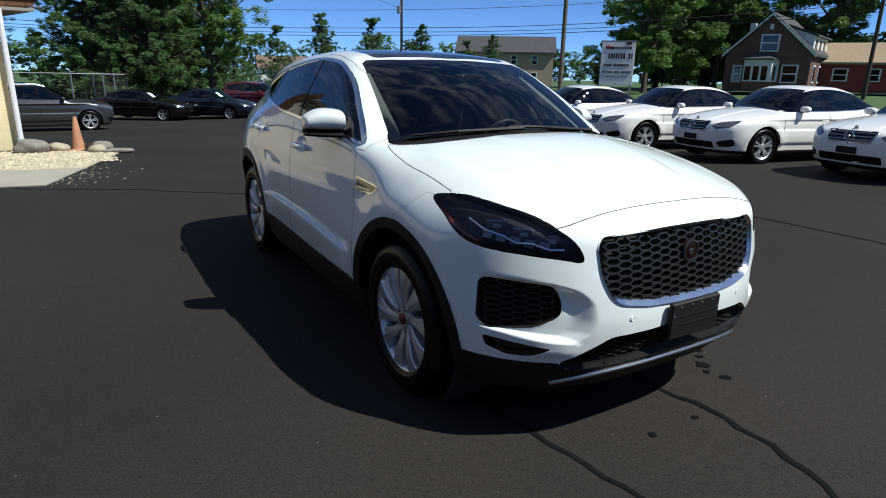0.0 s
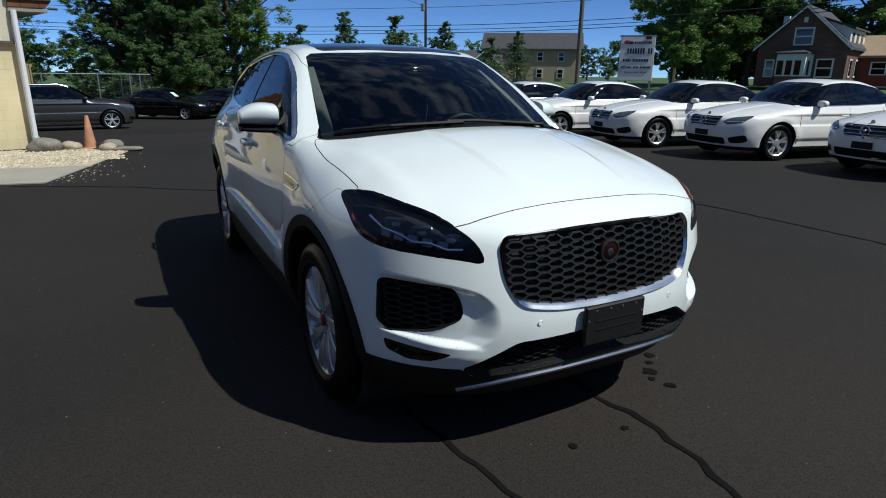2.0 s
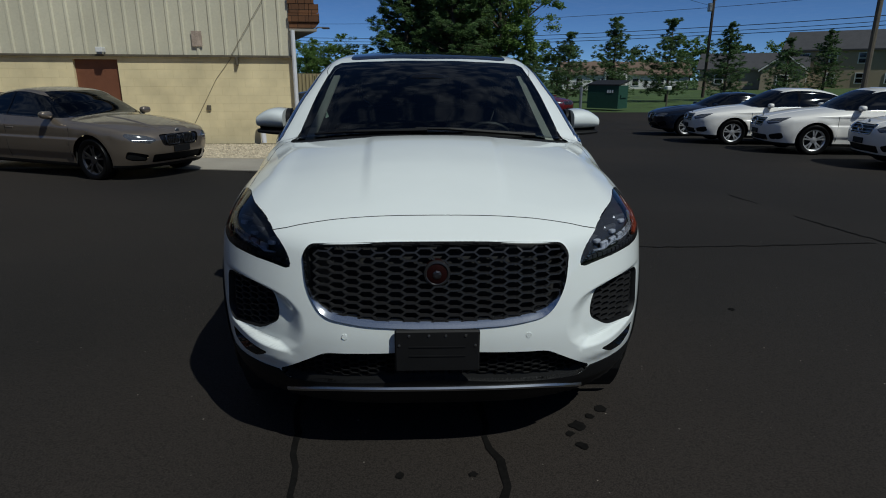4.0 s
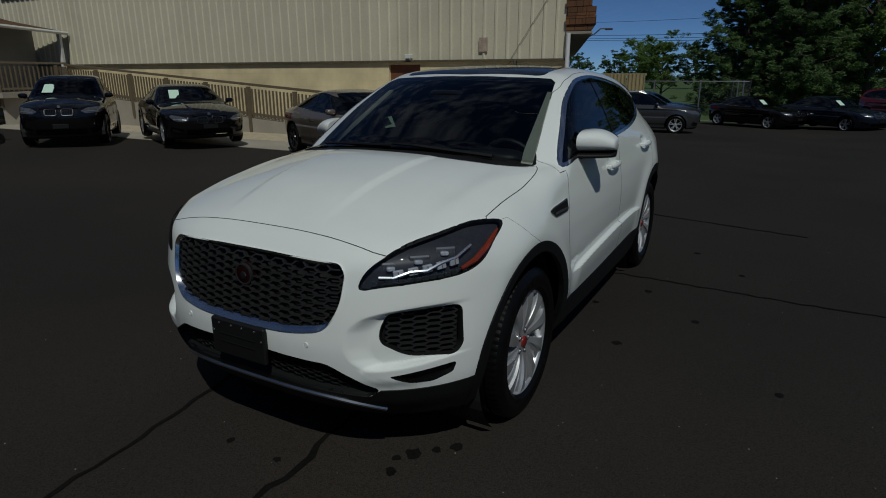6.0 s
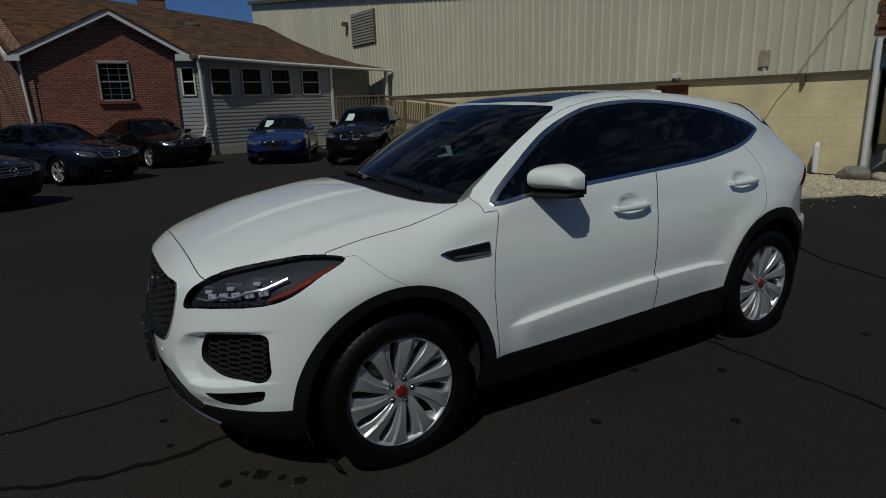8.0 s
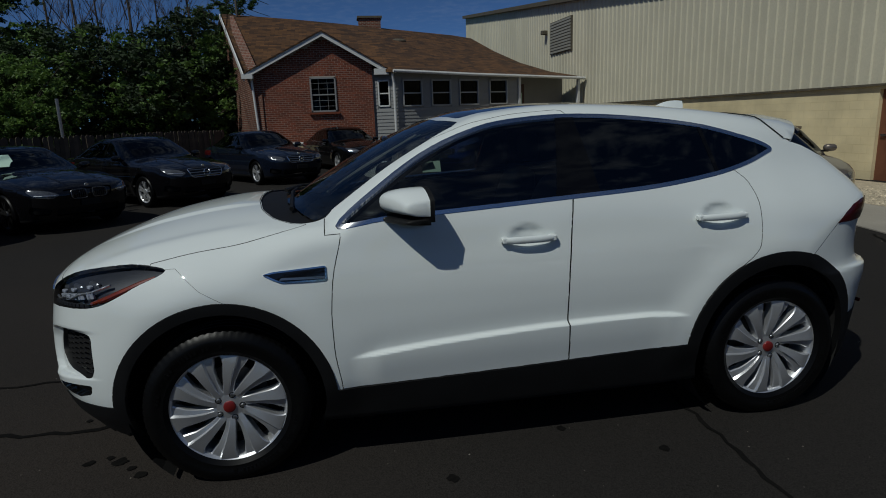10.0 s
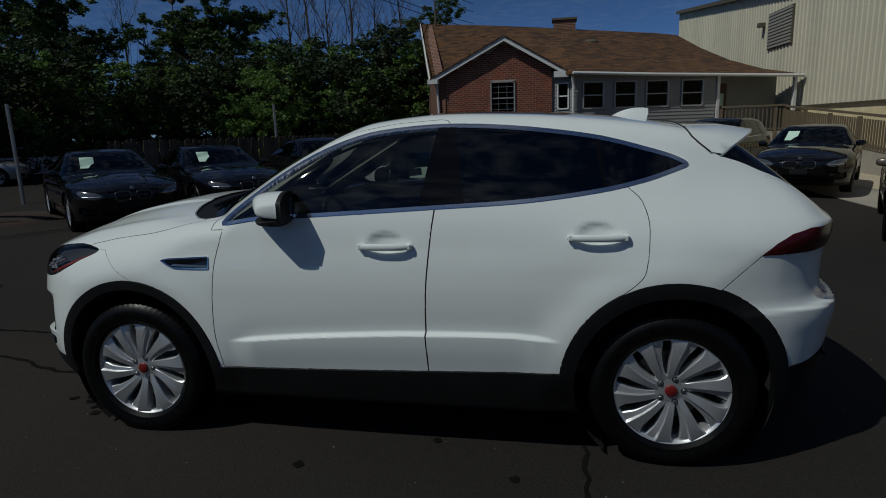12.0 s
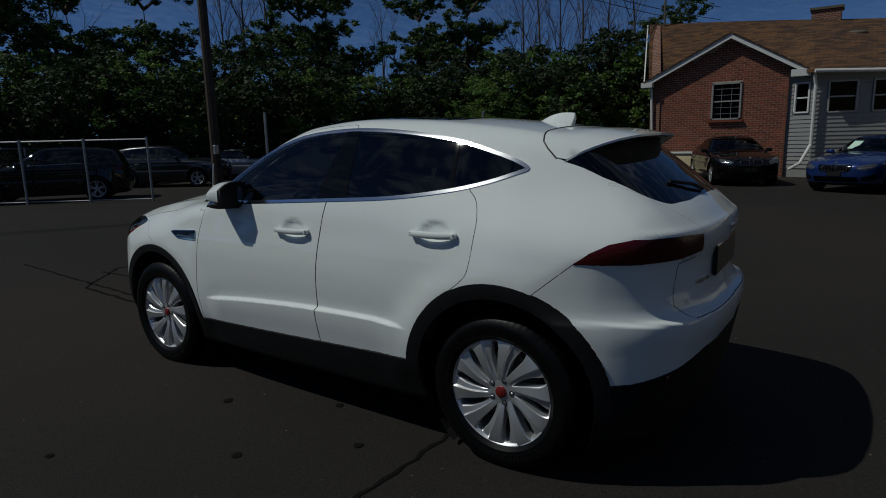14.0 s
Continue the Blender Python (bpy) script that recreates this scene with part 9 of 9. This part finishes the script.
# tan sheet-metal fence behind the building
tan_fence = tagged(new("metal_fence"), "tan corrugated metal fence behind the cream building", "fence")
SHEET = mat("tan_sheet_metal", (0.34, 0.28, 0.15), 0.6, vary=0.15, scale=1, fine=20, random_by=0.08)
for k in range(8):
    x0 = -12.6 + 0.98 * k
    bm = bmesh.new()
    zz = lie(x0, 29.5)
    prof = []
    for j in range(5):
        prof += [(x0 + 0.195 * j, 0.0), (x0 + 0.195 * j + 0.08, 0.0), (x0 + 0.195 * j + 0.11, -0.045), (x0 + 0.195 * j + 0.165, -0.045)]
    lows = [bm.verts.new((x, 29.5 + y, zz)) for x, y in prof]
    tops = [bm.verts.new((x, 29.5 + y, zz + 2.45)) for x, y in prof]
    for i in range(len(prof) - 1):
        bm.faces.new((lows[i], lows[i + 1], tops[i + 1], tops[i]))
    part("sheet_panel", bm, SHEET, tan_fence)
part("top_rail", box((-8.7, 29.56, lie(-8.7, 29.5) + 2.42), (7.9, 0.10, 0.12)), SHEET, tan_fence)
# weathered board fence
fence = tagged(new("board_fence"), "weathered grey board fence behind the parked cars", "fence")
lineF = [Vector((-21.6, -5.3, 0)), Vector((-16.6, -8.6, 0)), Vector((-11.6, -11.8, 0))]
plank = prism([(-0.07, 0, 0), (0.07, 0, 0), (0.07, 0, 1.46), (0.035, 0, 1.52), (-0.035, 0, 1.52), (-0.07, 0, 1.46)], (0, 0.02, 0))
first = part("board", plank, BOARD, fence)
count = 0
for a, b in zip(lineF, lineF[1:]):
    n = int((b - a).length / 0.15)
    ang = math.degrees(math.atan2((b - a).y, (b - a).x))
    for k in range(n):
        p = a.lerp(b, k / n)
        m = pose(p.x, p.y, -0.04 + rng.uniform(-0.03, 0.03), rng.uniform(-1, 1), rng.uniform(-1.5, 1.5), ang)
        ob = first if count == 0 else new("board", first.data)
        ob.parent, ob.matrix_basis = fence, m
        count += 1
    for h in (0.4, 1.15):
        part("fence_rail", tube([a + Vector((0.05, -0.08, h)), b + Vector((0.05, -0.08, h))], 0.04, 6), BOARD, fence)

# ---- cone, stones, pots by the gravel bed
cone = tagged(part("traffic_cone", lathe([(0.155, 0.03), (0.12, 0.06), (0.035, 0.70), (0.03, 0.71), (0.0, 0.71)], 20, Matrix.Translation((-2.2, 11.0, lie(0, 11.0))) @ pose(0, 0, 0, 0, -90, 0)), CONE_ORANGE, smooth=True), "faded orange traffic cone standing on the gravel", "cone")
part("cone_base", box((-2.2, 11.0, lie(0, 11.0) + 0.02), (0.40, 0.40, 0.045), bevel=0.01), CONE_ORANGE, cone)


def rock(x, y, sx, sy, sz, seed, material=STONE):
    t = bmesh.new()
    bmesh.ops.create_icosphere(t, subdivisions=3, radius=1)
    rr = Vector((seed * 3.1, seed * 1.7, seed))
    for v in t.verts:
        k = 1 + 0.25 * noise.noise(v.co * 1.3 + rr) + 0.08 * noise.noise(v.co * 3.5 + rr)
        v.co = Vector((v.co.x * sx, v.co.y * sy, v.co.z * sz)) * k
    bmesh.ops.translate(t, vec=(x, y, lie(x, y) + sz * 0.72), verts=t.verts)
    tagged(part("stone", t, material, smooth=True, sharp=80), "rounded field stone edging the gravel bed", "stone", "stones round the gravel bed")


PALE = mat("pale_stone", (0.36, 0.31, 0.23), 0.85, vary=0.25, scale=5, fine=40, bump_by=0.008)
rock(-3.0, 10.85, 0.30, 0.22, 0.17, 1)
rock(-2.55, 10.95, 0.19, 0.15, 0.11, 2, PALE)
rock(-1.78, 10.75, 0.20, 0.16, 0.13, 3)
rock(-1.86, 10.45, 0.17, 0.14, 0.10, 4, PALE)
rock(-1.52, 10.25, 0.30, 0.10, 0.06, 5, STONE)
pot = tagged(part("glass_jar", lathe([(0.0, 0.0), (0.08, 0.0), (0.10, 0.05), (0.10, 0.12), (0.085, 0.16), (0.075, 0.16), (0.07, 0.02), (0.0, 0.02)], 16, Matrix.Translation((-2.0, 10.72, lie(0, 10.7) + 0.02)) @ pose(0, 0, 0, 0, -90, 0)), mat("brown_pot", (0.06, 0.03, 0.02), 0.3, coat=0.5), smooth=True), "small dark glazed pot beside the cone", "pot")
# ---- skip and far vehicles
skip = tagged(new("dumpster"), "dark green steel waste container", "dumpster")
DM = facing(11.3, 33.5, -0.4, -12, 8) @ Matrix.Scale(0.86, 4)
part("bin", prism([DM @ Vector(p) for p in ((-1.2, 0, 0.15), (1.2, 0, 0.15), (1.2, 0, 1.75), (-1.2, 0, 1.75))], DM.to_3x3() @ Vector((0, -1.6, 0))), GREEN_STEEL, skip)
part("lid", prism([DM @ Vector(p) for p in ((-1.25, 0.05, 1.75), (1.25, 0.05, 1.75), (1.25, -1.65, 2.05), (-1.25, -1.65, 2.05))], (0, 0, 0.07)), mat("black_lid", (0.012, 0.012, 0.012), 0.6), skip)
for x in (-1.23, 1.23):
    part("lift_pocket", box((x, -0.8, 1.0), (0.12, 1.0, 0.18), DM), GREEN_STEEL, skip)
bars(skip, DM, 0.3, 1.0, 1.35, 0.22, 4, SIGN_WHITE, 0.012, 8)
tagged(part("steel_post", tube([(9.7, 32.6, -0.5), (9.7, 32.6, 1.0)], 0.09, 8), GALV), "stout grey bollard beside the waste container", "post")
van = tagged(new("camper_van"), "white boxy camper parked far off", "camper")
VM = facing(20.5, 60.0, -0.4, 3, 0)
part("body", box((0, -2.0, 1.5), (2.3, 4.6, 2.4), VM, 0.12), SIGN_WHITE, van)
part("windscreen", box((0, 0.32, 1.9), (1.8, 0.05, 0.7), VM), GLOSS_BLACK, van)
for x in (-1.0, 1.0):
    part("wheel", lathe([(0.0, -0.1), (0.34, -0.1), (0.34, 0.1), (0.0, 0.1)], 16, VM @ Matrix.Translation((x, -0.8, 0.34))), RUBBER, van)
mail = tagged(part("mailbox_post", tube([(16.6, 36.5, -0.4), (16.6, 36.5, 0.8)], 0.05, 6), TRIM_DARK), "white mailbox on a dark post", "mailbox")
part("mailbox", box((16.6, 36.5, 0.92), (0.35, 0.5, 0.28), bevel=0.06), SIGN_WHITE, mail)
